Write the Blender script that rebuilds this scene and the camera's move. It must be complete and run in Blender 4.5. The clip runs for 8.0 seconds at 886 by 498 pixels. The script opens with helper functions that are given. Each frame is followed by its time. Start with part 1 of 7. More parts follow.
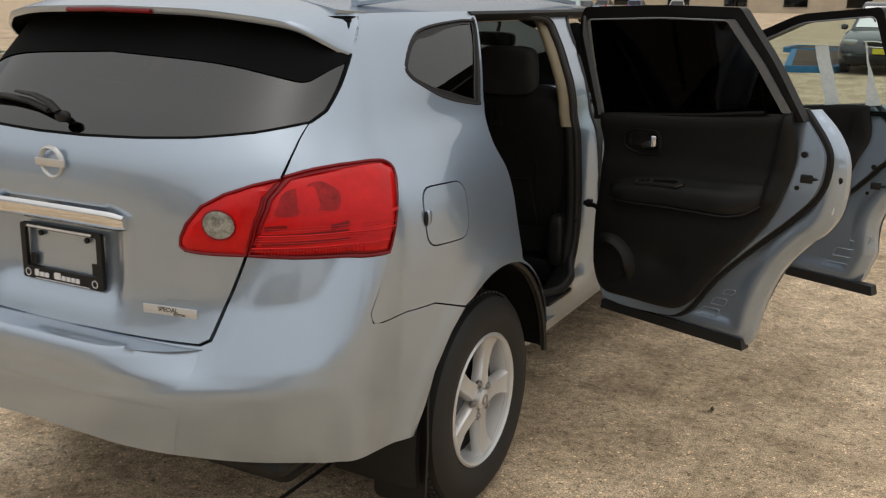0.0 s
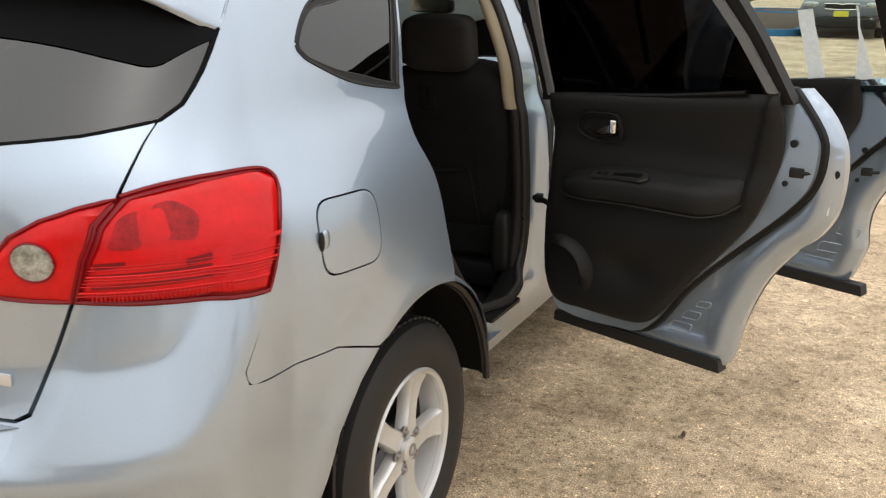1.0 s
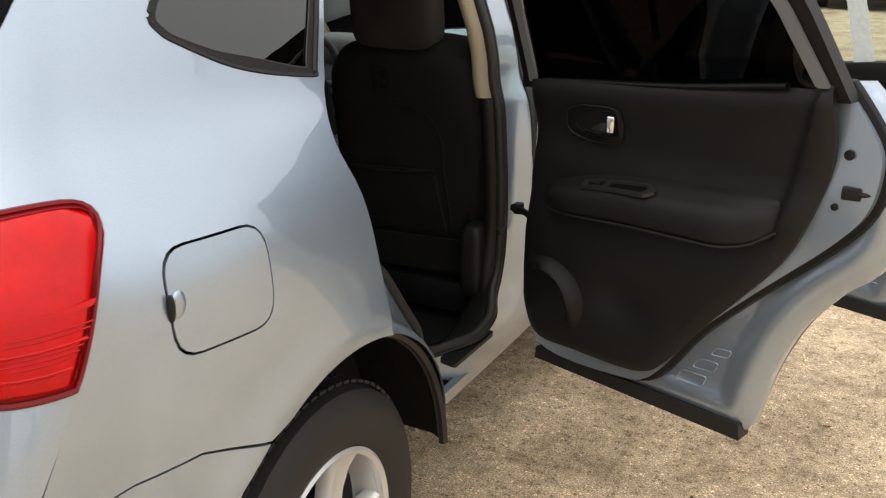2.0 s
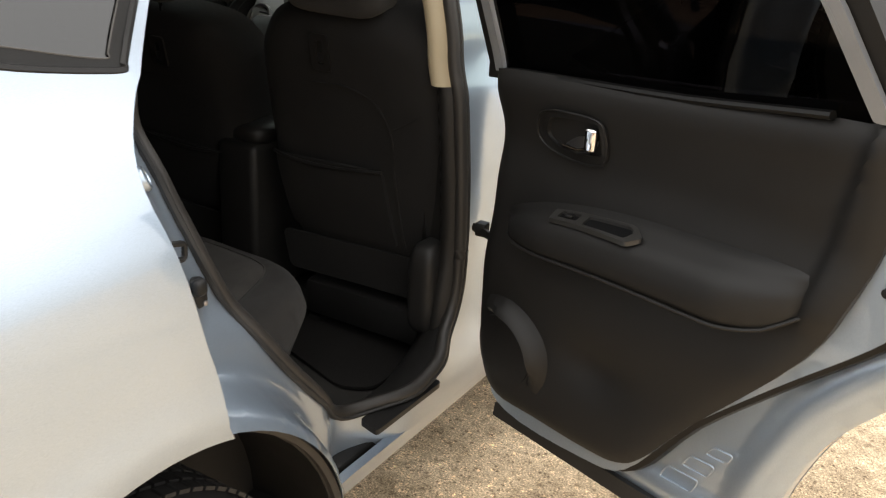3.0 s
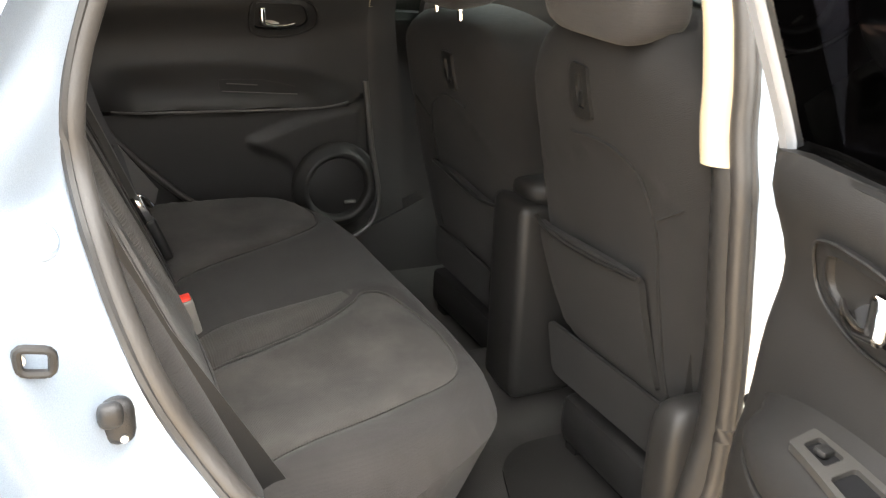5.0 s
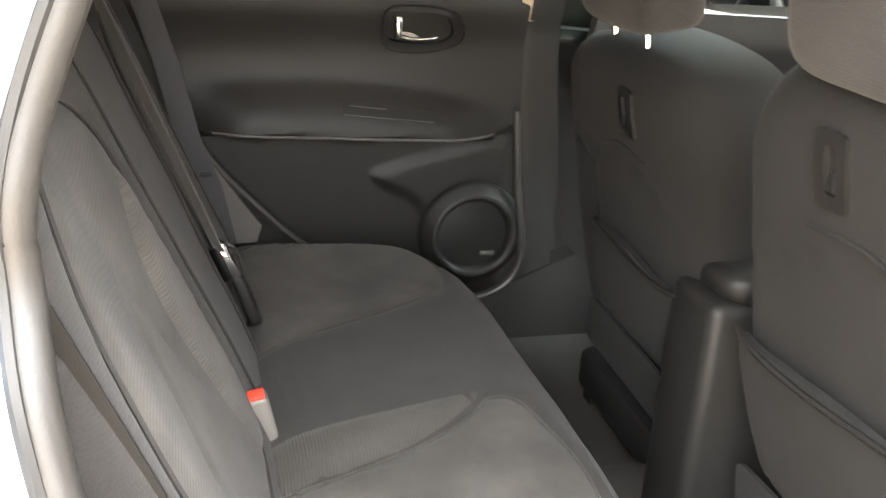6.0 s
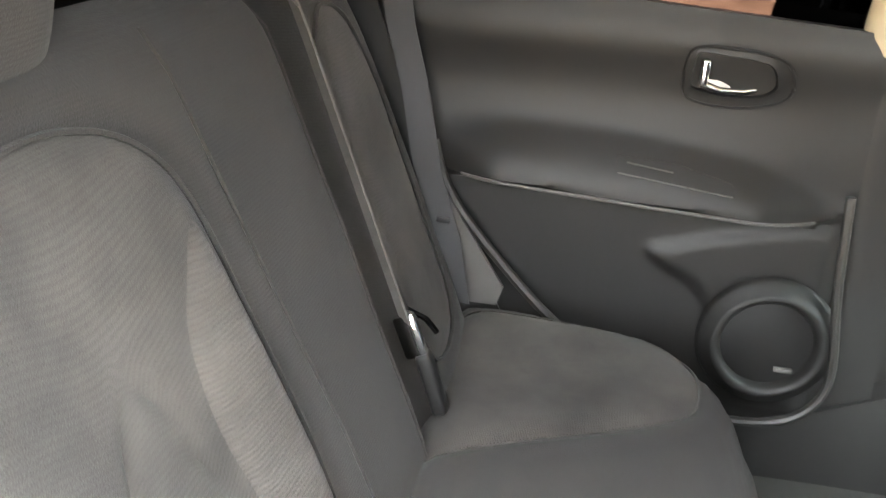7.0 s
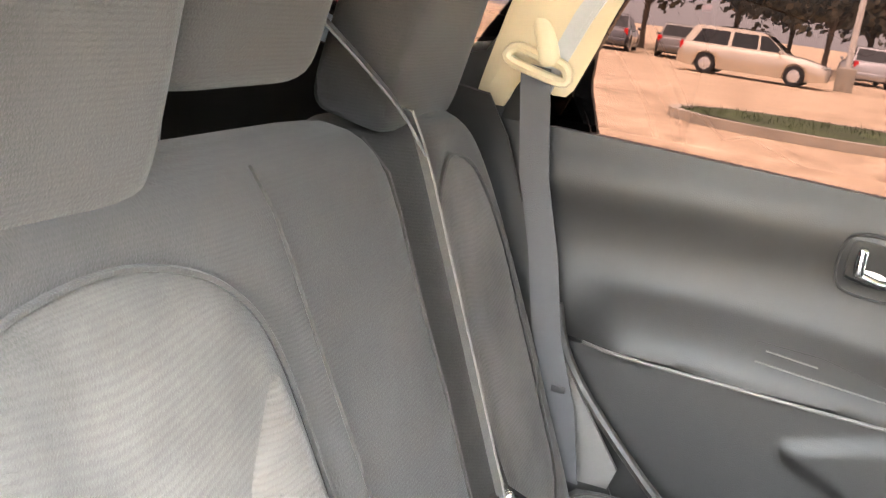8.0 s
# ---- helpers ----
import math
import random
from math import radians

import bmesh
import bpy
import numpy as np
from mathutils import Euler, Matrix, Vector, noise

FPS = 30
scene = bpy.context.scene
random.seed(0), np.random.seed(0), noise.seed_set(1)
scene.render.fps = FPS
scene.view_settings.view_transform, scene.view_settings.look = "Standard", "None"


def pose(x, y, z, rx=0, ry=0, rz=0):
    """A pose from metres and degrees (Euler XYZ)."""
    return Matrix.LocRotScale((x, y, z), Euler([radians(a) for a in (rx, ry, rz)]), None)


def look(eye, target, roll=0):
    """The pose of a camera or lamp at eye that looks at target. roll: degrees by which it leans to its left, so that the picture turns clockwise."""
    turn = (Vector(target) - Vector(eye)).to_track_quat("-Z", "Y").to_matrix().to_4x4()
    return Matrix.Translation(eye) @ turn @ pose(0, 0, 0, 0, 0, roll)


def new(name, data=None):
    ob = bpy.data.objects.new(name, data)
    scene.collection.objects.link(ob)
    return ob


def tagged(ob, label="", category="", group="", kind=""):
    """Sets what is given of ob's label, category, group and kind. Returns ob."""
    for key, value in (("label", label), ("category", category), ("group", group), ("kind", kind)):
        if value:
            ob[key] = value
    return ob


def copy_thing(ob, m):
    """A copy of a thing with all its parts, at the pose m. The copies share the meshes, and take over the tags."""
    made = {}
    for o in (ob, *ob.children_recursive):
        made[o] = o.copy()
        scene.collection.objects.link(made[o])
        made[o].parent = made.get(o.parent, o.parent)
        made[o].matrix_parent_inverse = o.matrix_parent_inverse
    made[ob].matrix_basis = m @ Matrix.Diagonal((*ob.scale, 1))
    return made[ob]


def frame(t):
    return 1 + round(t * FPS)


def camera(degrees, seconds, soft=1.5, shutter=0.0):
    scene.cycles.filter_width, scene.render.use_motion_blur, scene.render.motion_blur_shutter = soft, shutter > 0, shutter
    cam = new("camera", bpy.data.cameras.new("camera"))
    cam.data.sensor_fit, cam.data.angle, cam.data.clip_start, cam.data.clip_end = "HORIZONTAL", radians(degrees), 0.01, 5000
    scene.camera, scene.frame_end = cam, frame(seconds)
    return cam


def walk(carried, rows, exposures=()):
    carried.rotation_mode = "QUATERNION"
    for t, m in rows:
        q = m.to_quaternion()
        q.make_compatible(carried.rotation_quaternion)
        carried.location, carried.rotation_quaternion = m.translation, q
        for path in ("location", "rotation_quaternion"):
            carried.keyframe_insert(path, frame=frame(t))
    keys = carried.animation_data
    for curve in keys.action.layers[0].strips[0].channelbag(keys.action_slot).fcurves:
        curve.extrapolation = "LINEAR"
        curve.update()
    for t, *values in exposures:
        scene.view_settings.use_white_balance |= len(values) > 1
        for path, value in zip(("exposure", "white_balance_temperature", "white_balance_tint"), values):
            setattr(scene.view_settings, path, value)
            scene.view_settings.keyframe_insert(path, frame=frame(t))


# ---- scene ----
cam = camera(49.2, 8.0, 1.2, 0.2)

PATH = [
    (0, (2.132, -2.674, 1.632), (1.216, -0.97, 1.127), 0.6),
    (0.5, (1.993, -2.408, 1.626), (1.148, -0.677, 1.087), -0.6),
    (1, (1.959, -2.079, 1.612), (1.12, -0.355, 1.042), 0.2),
    (1.2, (1.943, -1.931, 1.614), (1.101, -0.213, 1.031), 1.0),
    (2.3, (1.753, -1.209, 1.561), (0.914, 0.479, 0.894), 0.8),
    (2.5, (1.747, -1.06, 1.565), (0.903, 0.613, 0.868), 1.4),
    (3, (1.748, -0.726, 1.583), (0.817, 0.873, 0.825), 3.2),
    (3.5, (1.678, -0.432, 1.556), (0.617, 1.068, 0.766), 3.2),
    (4, (1.7, -0.145, 1.53), (0.386, 1.13, 0.727), 3.5),
    (4.5, (1.742, 0.095, 1.532), (0.188, 1.076, 0.743), 3.1),
    (4.7, (1.729, 0.138, 1.515), (0.1, 1.012, 0.752), 2.3),
    (5.8, (1.306, 0.326, 1.434), (-0.441, 0.92, 0.663), 3.0),
    (6, (1.224, 0.35, 1.438), (-0.559, 0.847, 0.682), 3.2),
    (6.5, (1.026, 0.49, 1.415), (-0.836, 0.549, 0.687), 3.9),
    (7, (0.881, 0.586, 1.411), (-0.95, 0.333, 0.646), 4.4),
    (7.5, (0.814, 0.591, 1.398), (-1.038, 0.134, 0.798), 5.7),
    (8, (0.792, 0.581, 1.406), (-1.061, 0.026, 0.898), 7.9),
]
EXPOSURES = [(0, 0.3, 6600, 10), (0.5, 0.85, 6600, 10), (1.2, 1.05, 6600, 10), (2.3, 1.15, 6650, 10), (3.0, 1.85, 6700, 10), (3.5, 2.85, 6750, 10), (4.0, 3.3, 6750, 10), (4.7, 4.15, 6750, 10), (5.8, 5.3, 6550, 10), (7.0, 6.25, 6250, 8), (8.0, 7.4, 6150, 8)]
walk(cam, [(t, look(eye, aim, roll)) for t, eye, aim, roll in PATH], EXPOSURES)

# World, sun

sky_world = bpy.data.worlds.new("sky")
scene.world = sky_world
sky_world.use_nodes = True
wn = sky_world.node_tree
sky = wn.nodes.new("ShaderNodeTexSky")
sky.sky_type, sky.sun_disc = "NISHITA", False
SUN_EL, SUN_AZ = radians(77), radians(112)
sky.sun_elevation, sky.sun_rotation = SUN_EL, SUN_AZ
sky.air_density, sky.dust_density = 1.2, 5.0
wn.nodes["Background"].inputs[1].default_value = 0.15
pale = wn.nodes.new("ShaderNodeHueSaturation")
pale.inputs["Saturation"].default_value = 0.35
wn.links.new(sky.outputs[0], pale.inputs["Color"])
# high cloud over the blue, three times as bright overhead as at the horizon
up = wn.nodes.new("ShaderNodeSeparateXYZ")
wn.links.new(wn.nodes.new("ShaderNodeTexCoord").outputs["Generated"], up.inputs[0])
cloud = wn.nodes.new("ShaderNodeValToRGB")
for e, c in zip(cloud.color_ramp.elements, ((1.42, 1.45, 1.49, 1), (4.22, 4.28, 4.33, 1))):
    e.color = c
wn.links.new(up.outputs[2], cloud.inputs[0])
veil = wn.nodes.new("ShaderNodeMixRGB")
veil.blend_type, veil.inputs[0].default_value = "MIX", 0.84
wn.links.new(pale.outputs[0], veil.inputs[1])
wn.links.new(cloud.outputs[0], veil.inputs[2])
wn.links.new(veil.outputs[0], wn.nodes["Background"].inputs[0])
sun = new("sun", bpy.data.lights.new("sun", "SUN"))
sun.data.energy, sun.data.angle, sun.data.color = 0.55, radians(172), (1.0, 0.95, 0.87)
SUN_DIR = Vector((math.sin(SUN_AZ) * math.cos(SUN_EL), math.cos(SUN_AZ) * math.cos(SUN_EL), math.sin(SUN_EL)))
sun.matrix_world = look(SUN_DIR * 60, (0, 0, 0))

# Materials


def nodes_of(name):
    m = bpy.data.materials.new(name)
    m.use_nodes = True
    return m, m.node_tree.nodes, m.node_tree.links, m.node_tree.nodes["Principled BSDF"]


def noise_node(n, l, scale, detail=4.0, rough=0.6):
    co = n.new("ShaderNodeTexCoord")
    t = n.new("ShaderNodeTexNoise")
    t.inputs["Scale"].default_value, t.inputs["Detail"].default_value, t.inputs["Roughness"].default_value = scale, detail, rough
    l.new(co.outputs["Object"], t.inputs["Vector"])
    return t


def ramp(n, l, source, stops):
    r = n.new("ShaderNodeValToRGB")
    while len(r.color_ramp.elements) < len(stops):
        r.color_ramp.elements.new(0.5)
    for e, (p, c) in zip(r.color_ramp.elements, stops):
        e.position, e.color = p, (*c, 1)
    l.new(source, r.inputs[0])
    return r


def bumped(n, l, b, source, strength, distance=0.002):
    k = n.new("ShaderNodeBump")
    k.inputs["Strength"].default_value, k.inputs["Distance"].default_value = strength, distance
    l.new(source, k.inputs["Height"])
    l.new(k.outputs[0], b.inputs["Normal"])
    return k


def surface(name, color, rough=0.6, metal=0.0, vary=0.12, scale=6.0, grain=160.0, bump=0.15, coat=0.0, bump_dist=0.002):
    """Base colour that drifts by broad stains and fine grain, with a fine relief."""
    m, n, l, b = nodes_of(name)
    big, fine = noise_node(n, l, scale), noise_node(n, l, grain, 2.0)
    dark = tuple(c * (1 - vary) for c in color)
    light = tuple(min(1, c * (1 + vary)) for c in color)
    r1 = ramp(n, l, big.outputs[0], [(0.3, dark), (0.7, light)])
    r2 = ramp(n, l, fine.outputs[0], [(0.3, (1 - vary * 0.7,) * 3), (0.7, (1, 1, 1))])
    mix = n.new("ShaderNodeMixRGB")
    mix.blend_type, mix.inputs[0].default_value = "MULTIPLY", 1.0
    l.new(r1.outputs[0], mix.inputs[1])
    l.new(r2.outputs[0], mix.inputs[2])
    l.new(mix.outputs[0], b.inputs["Base Color"])
    rr = n.new("ShaderNodeMapRange")
    rr.inputs[3].default_value, rr.inputs[4].default_value = max(0.02, rough - 0.06), min(1, rough + 0.08)
    l.new(big.outputs[0], rr.inputs[0])
    l.new(rr.outputs[0], b.inputs["Roughness"])
    b.inputs["Metallic"].default_value = metal
    b.inputs["Coat Weight"].default_value = coat
    b.inputs["Coat Roughness"].default_value = 0.06
    if bump:
        bumped(n, l, b, fine.outputs[0], bump, bump_dist)
    return m


def fabric(name, color, ribs=420.0, stripe=0.35, axis=2, nap=0.06, mottle=0.2):
    """Woven cloth: fine cross ribs, soft nap stains."""
    m, n, l, b = nodes_of(name)
    co = n.new("ShaderNodeTexCoord")
    w = n.new("ShaderNodeTexWave")
    w.bands_direction = "XYZ"[axis]
    w.inputs["Scale"].default_value, w.inputs["Distortion"].default_value = ribs / 6.28, 1.2
    w.inputs["Detail"].default_value, w.inputs["Detail Scale"].default_value = 2.0, 3.0
    l.new(co.outputs["Object"], w.inputs["Vector"])
    big, fine = noise_node(n, l, 7.0, 5.0), noise_node(n, l, 520.0, 2.0)
    r1 = ramp(n, l, big.outputs[0], [(0.32, tuple(c * (1 - mottle) for c in color)), (0.68, tuple(c * (1 + mottle) for c in color))])
    add = n.new("ShaderNodeMath")
    add.operation = "MULTIPLY_ADD"
    l.new(w.outputs[0], add.inputs[0])
    add.inputs[1].default_value = stripe
    l.new(fine.outputs[0], add.inputs[2])
    r2 = ramp(n, l, add.outputs[0], [(0.3, (0.72,) * 3), (0.85, (1.0,) * 3)])
    mix = n.new("ShaderNodeMixRGB")
    mix.blend_type, mix.inputs[0].default_value = "MULTIPLY", 1.0
    l.new(r1.outputs[0], mix.inputs[1])
    l.new(r2.outputs[0], mix.inputs[2])
    l.new(mix.outputs[0], b.inputs["Base Color"])
    b.inputs["Roughness"].default_value = 0.92
    b.inputs["Sheen Weight"].default_value = nap
    b.inputs["Sheen Roughness"].default_value = 0.6
    b.inputs["Specular IOR Level"].default_value = 0.2
    bumped(n, l, b, add.outputs[0], 0.5, 0.0015)
    return m


def glass(name, tint, rough=0.0, ior=1.6):
    """A thin pane: tinted see-through with a mirror gloss that grows to grazing angles."""
    m, n, l, b = nodes_of(name)
    n.remove(b)
    tr, gl, fr, mx = (n.new("ShaderNodeBsdf" + k) if k in ("Transparent", "Glossy") else n.new("ShaderNode" + k) for k in ("Transparent", "Glossy", "Fresnel", "MixShader"))
    tr.inputs[0].default_value = (*tint, 1)
    gl.inputs["Roughness"].default_value = rough
    fr.inputs[0].default_value = ior
    l.new(fr.outputs[0], mx.inputs[0])
    l.new(tr.outputs[0], mx.inputs[1])
    l.new(gl.outputs[0], mx.inputs[2])
    l.new(mx.outputs[0], n["Material Output"].inputs[0])
    return m


def car_paint(name, color, flake=0.7, rough=0.33):
    m, n, l, b = nodes_of(name)
    fine, big = noise_node(n, l, 900.0, 1.0), noise_node(n, l, 1.3, 3.0)
    r = ramp(n, l, fine.outputs[0], [(0.3, tuple(c * 0.9 for c in color)), (0.7, tuple(min(1, c * 1.08) for c in color))])
    dust = ramp(n, l, big.outputs[0], [(0.35, (1, 1, 1)), (0.75, (0.93, 0.92, 0.9))])
    mix = n.new("ShaderNodeMixRGB")
    mix.blend_type, mix.inputs[0].default_value = "MULTIPLY", 1.0
    l.new(r.outputs[0], mix.inputs[1])
    l.new(dust.outputs[0], mix.inputs[2])
    l.new(mix.outputs[0], b.inputs["Base Color"])
    b.inputs["Metallic"].default_value, b.inputs["Roughness"].default_value = flake, rough
    b.inputs["Coat Weight"].default_value, b.inputs["Coat Roughness"].default_value, b.inputs["Coat IOR"].default_value = 1.0, 0.02, 1.8
    bumped(n, l, b, big.outputs[0], 0.03, 0.004)
    return m


PAINT = car_paint("silver_blue_paint", (0.388, 0.47, 0.572))
BLACK = surface("black_plastic", (0.0105, 0.0102, 0.01), 0.45, vary=0.2, grain=500, bump=0.25)
GRAINED = surface("grained_trim", (0.0115, 0.011, 0.0105), 0.5, vary=0.18, scale=3.0, grain=650, bump=0.35, bump_dist=0.001)
# matt black gasket tone; also paints the spoiler's reflection and recess shade
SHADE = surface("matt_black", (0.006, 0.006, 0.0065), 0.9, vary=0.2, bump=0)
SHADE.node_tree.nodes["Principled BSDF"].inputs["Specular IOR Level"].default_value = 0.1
BLACK.node_tree.nodes["Principled BSDF"].inputs["Specular IOR Level"].default_value = 0.3
RUBBER = surface("rubber", (0.013, 0.0125, 0.012), 0.6, vary=0.2, grain=300)
GASKET = surface("gasket_rubber", (0.007, 0.007, 0.007), 0.45, vary=0.2, grain=300)
SEAL = surface("seal_rubber", (0.02, 0.018, 0.016), 0.5, vary=0.2, grain=300)
GRAINED.node_tree.nodes["Principled BSDF"].inputs["Specular IOR Level"].default_value = 0.3
GASKET.node_tree.nodes["Principled BSDF"].inputs["Specular IOR Level"].default_value = 0.22
CLOTH = fabric("dark_cloth", (0.021, 0.0193, 0.018), 500, 0.2)
RIBBED = fabric("ribbed_cloth", (0.036, 0.033, 0.03), 420, 0.9, 1)
# finer seat-back cloth, with the shade there also put into its tone
BACKCLOTH = fabric("shaded_seat_back_cloth", (0.0098, 0.0093, 0.0088), 900, 0.08, 2, 0.02)
COARSE = fabric("coarse_ribbed_cloth", (0.056, 0.051, 0.046), 420, 0.9, 2)
INSERT = fabric("insert_cloth", (0.04, 0.037, 0.0335), 900, 0.3, 1, mottle=0.42)
CARPET = fabric("carpet", (0.009, 0.0085, 0.008), 900, 0.1, 2, 0.0)
FLOORING = fabric("worn_carpet", (0.02, 0.019, 0.0175), 700, 0.2, 1, 0.02)
BEIGE = surface("beige_plastic", (0.3, 0.25, 0.165), 0.55, vary=0.05, grain=500, bump=0.1)
LINER = fabric("headliner_cloth", (0.5, 0.44, 0.34), 600, 0.1)
CHROME = surface("chrome", (0.85, 0.85, 0.85), 0.07, 1.0, vary=0.03, bump=0)
SATIN = surface("satin_grey_strip", (0.24, 0.25, 0.265), 0.4, 0.3, vary=0.06, grain=300, bump=0.05)
DARKCHROME = surface("dark_chrome", (0.07, 0.07, 0.07), 0.2, 1.0, vary=0.05, bump=0)
STEEL = surface("steel", (0.45, 0.45, 0.46), 0.3, 1.0, vary=0.1)
ALLOY = surface("alloy", (0.68, 0.68, 0.67), 0.33, 0.45, vary=0.06, coat=0.3, bump=0.03)
PRIVACY = glass("privacy_glass", (0.0148, 0.0096, 0.0083), ior=2.0)
DOORGLASS = glass("tinted_door_glass", (0.0148, 0.0096, 0.0083), ior=1.34)
# door glass with shade put into its tint, for the open rear door
SHADEDGLASS = glass("shaded_door_glass", (0.0034, 0.0028, 0.003), ior=1.34)
DARKGLASS = glass("dark_glass", (0.05, 0.05, 0.05))
CLEAR = glass("clear_glass", (0.72, 0.84, 0.8))
MIRROR = surface("mirror", (0.85, 0.87, 0.9), 0.02, 1.0, vary=0.0, bump=0)
REDLENS = surface("red_lens", (0.62, 0.005, 0.006), 0.22, vary=0.12, scale=14, grain=90, bump=0.0)
DEEPRED = surface("deep_red_lens", (0.2, 0.003, 0.005), 0.22, vary=0.08, scale=12, bump=0.0)
BULBRED = surface("bulb_red_lens", (0.36, 0.004, 0.005), 0.22, vary=0.3, scale=40, bump=0.0)
MIDRED = surface("mid_red_lens", (0.5, 0.0045, 0.0055), 0.2, vary=0.06, scale=12, bump=0.0)
for lens in (REDLENS, DEEPRED, MIDRED, BULBRED):
    lens.node_tree.nodes["Principled BSDF"].inputs["Specular IOR Level"].default_value = 0.32
CLEARLENS = surface("clear_lens", (0.44, 0.45, 0.41), 0.15, 0.5, vary=0.5, scale=60, grain=220, bump=0.5, coat=1.0)
BELT = surface("belt_webbing", (0.032, 0.032, 0.034), 0.75, vary=0.1, grain=700, bump=0.4)
# about twice as pale as BELT, for the strap seen edge on
BELTLIGHT = surface("pale_belt_edge", (0.065, 0.062, 0.058), 0.7, vary=0.1, grain=700, bump=0.4)
GREYPLASTIC = surface("grey_plastic", (0.065, 0.062, 0.058), 0.55, vary=0.1, grain=500)
TRIMGREY = surface("satin_black_plastic", (0.024, 0.023, 0.0215), 0.38, vary=0.1, grain=500, bump=0.1)
PALEPLASTIC = surface("pale_grey_plastic", (0.15, 0.14, 0.125), 0.5, vary=0.08, grain=500)
BUCKLERED = surface("buckle_red", (0.7, 0.05, 0.03), 0.4, vary=0.05)
WHITE = surface("white_paper", (0.8, 0.79, 0.8), 0.8, vary=0.04, grain=80)


def paper_material():
    """Thin white paper: light from behind shows through."""
    m, n, l, b = nodes_of("window_paper")
    n.remove(b)
    df, tl, mx = n.new("ShaderNodeBsdfDiffuse"), n.new("ShaderNodeBsdfTranslucent"), n.new("ShaderNodeMixShader")
    fibre = noise_node(n, l, 60, 3.0)
    r = ramp(n, l, fibre.outputs[0], [(0.3, (0.74, 0.73, 0.75)), (0.7, (0.86, 0.85, 0.86))])
    l.new(r.outputs[0], df.inputs[0])
    l.new(r.outputs[0], tl.inputs[0])
    mx.inputs[0].default_value = 0.55
    l.new(df.outputs[0], mx.inputs[1])
    l.new(tl.outputs[0], mx.inputs[2])
    l.new(mx.outputs[0], n["Material Output"].inputs[0])
    return m


PAPER = paper_material()
YELLOW = surface("yellow_plate", (0.65, 0.6, 0.04), 0.5, vary=0.05)
DASH = surface("dash_plastic", (0.16, 0.17, 0.165), 0.6, vary=0.1, grain=400)


def ground_material():
    m, n, l, b = nodes_of("stained_concrete")
    broad, mid, patch, fine, grit = (noise_node(n, l, q, d, r) for q, d, r in ((0.5, 5, 0.6), (1.7, 12, 0.7), (7, 10, 0.72), (30, 6, 0.7), (170, 3, 0.75)))
    r1 = ramp(n, l, mid.outputs[0], [(0.33, (0.4, 0.3, 0.2)), (0.45, (0.63, 0.49, 0.335)), (0.55, (0.76, 0.6, 0.42)), (0.68, (0.9, 0.74, 0.54))])
    r2 = ramp(n, l, broad.outputs[0], [(0.3, (0.66, 0.64, 0.61)), (0.62, (1.0, 1.0, 1.0))])
    r5 = ramp(n, l, patch.outputs[0], [(0.36, (0.68, 0.66, 0.63)), (0.46, (0.93, 0.92, 0.91)), (0.58, (1.08, 1.08, 1.07)), (0.66, (1.26, 1.26, 1.26))])
    r3 = ramp(n, l, fine.outputs[0], [(0.34, (0.5, 0.46, 0.42)), (0.45, (0.88, 0.87, 0.85)), (0.58, (1.1, 1.1, 1.09))])
    r4 = ramp(n, l, grit.outputs[0], [(0.36, (0.3, 0.27, 0.24)), (0.46, (0.86, 0.85, 0.84)), (0.56, (1.08, 1.08, 1.08)), (0.64, (2.0, 1.95, 1.85))])
    # pale and dark stones set in the surface
    stones = n.new("ShaderNodeTexVoronoi")
    stones.inputs["Scale"].default_value = 70
    l.new(n.new("ShaderNodeTexCoord").outputs["Object"], stones.inputs["Vector"])
    kind = n.new("ShaderNodeSeparateColor")
    l.new(stones.outputs["Color"], kind.inputs[0])
    tone = ramp(n, l, kind.outputs[0], [(0.1, (0.45, 0.42, 0.39)), (0.16, (1, 1, 1)), (0.88, (1, 1, 1)), (0.92, (1.75, 1.72, 1.66))])
    spot = ramp(n, l, stones.outputs["Distance"], [(0.28, (1, 1, 1)), (0.46, (0, 0, 0))])
    r6 = n.new("ShaderNodeMixRGB")
    r6.inputs[1].default_value = (1, 1, 1, 1)
    l.new(spot.outputs[0], r6.inputs[0])
    l.new(tone.outputs[0], r6.inputs[2])
    out = r1.outputs[0]
    for r in (r2, r5, r3, r4, r6):
        mix = n.new("ShaderNodeMixRGB")
        mix.blend_type, mix.inputs[0].default_value = "MULTIPLY", 1.0
        l.new(out, mix.inputs[1])
        l.new(r.outputs[0], mix.inputs[2])
        out = mix.outputs[0]
    l.new(out, b.inputs["Base Color"])
    b.inputs["Roughness"].default_value = 0.93
    bumped(n, l, b, grit.outputs[0], 0.5, 0.004)
    return m


GROUND = ground_material()
KERB = surface("kerb_concrete", (0.42, 0.38, 0.31), 0.9, vary=0.2, scale=3, grain=90, bump=0.3)
GRASS = surface("grass", (0.07, 0.1, 0.03), 0.9, vary=0.5, scale=2, grain=60)
MULCH = surface("mulch", (0.09, 0.055, 0.035), 0.95, vary=0.4, scale=8, grain=40, bump=0.6)
BLUE = surface("blue_kerb_paint", (0.03, 0.17, 0.35), 0.7, vary=0.15)
BARK = surface("bark", (0.1, 0.075, 0.055), 0.95, vary=0.3, scale=10, grain=40, bump=0.6)
LEAF = surface("leaf", (0.1, 0.085, 0.05), 0.8, vary=0.4, scale=3, grain=30)
STUCCO = surface("stucco", (0.55, 0.47, 0.36), 0.9, vary=0.12, scale=0.5, grain=30)
POLE = surface("pole_paint", (0.6, 0.58, 0.54), 0.5, vary=0.1)

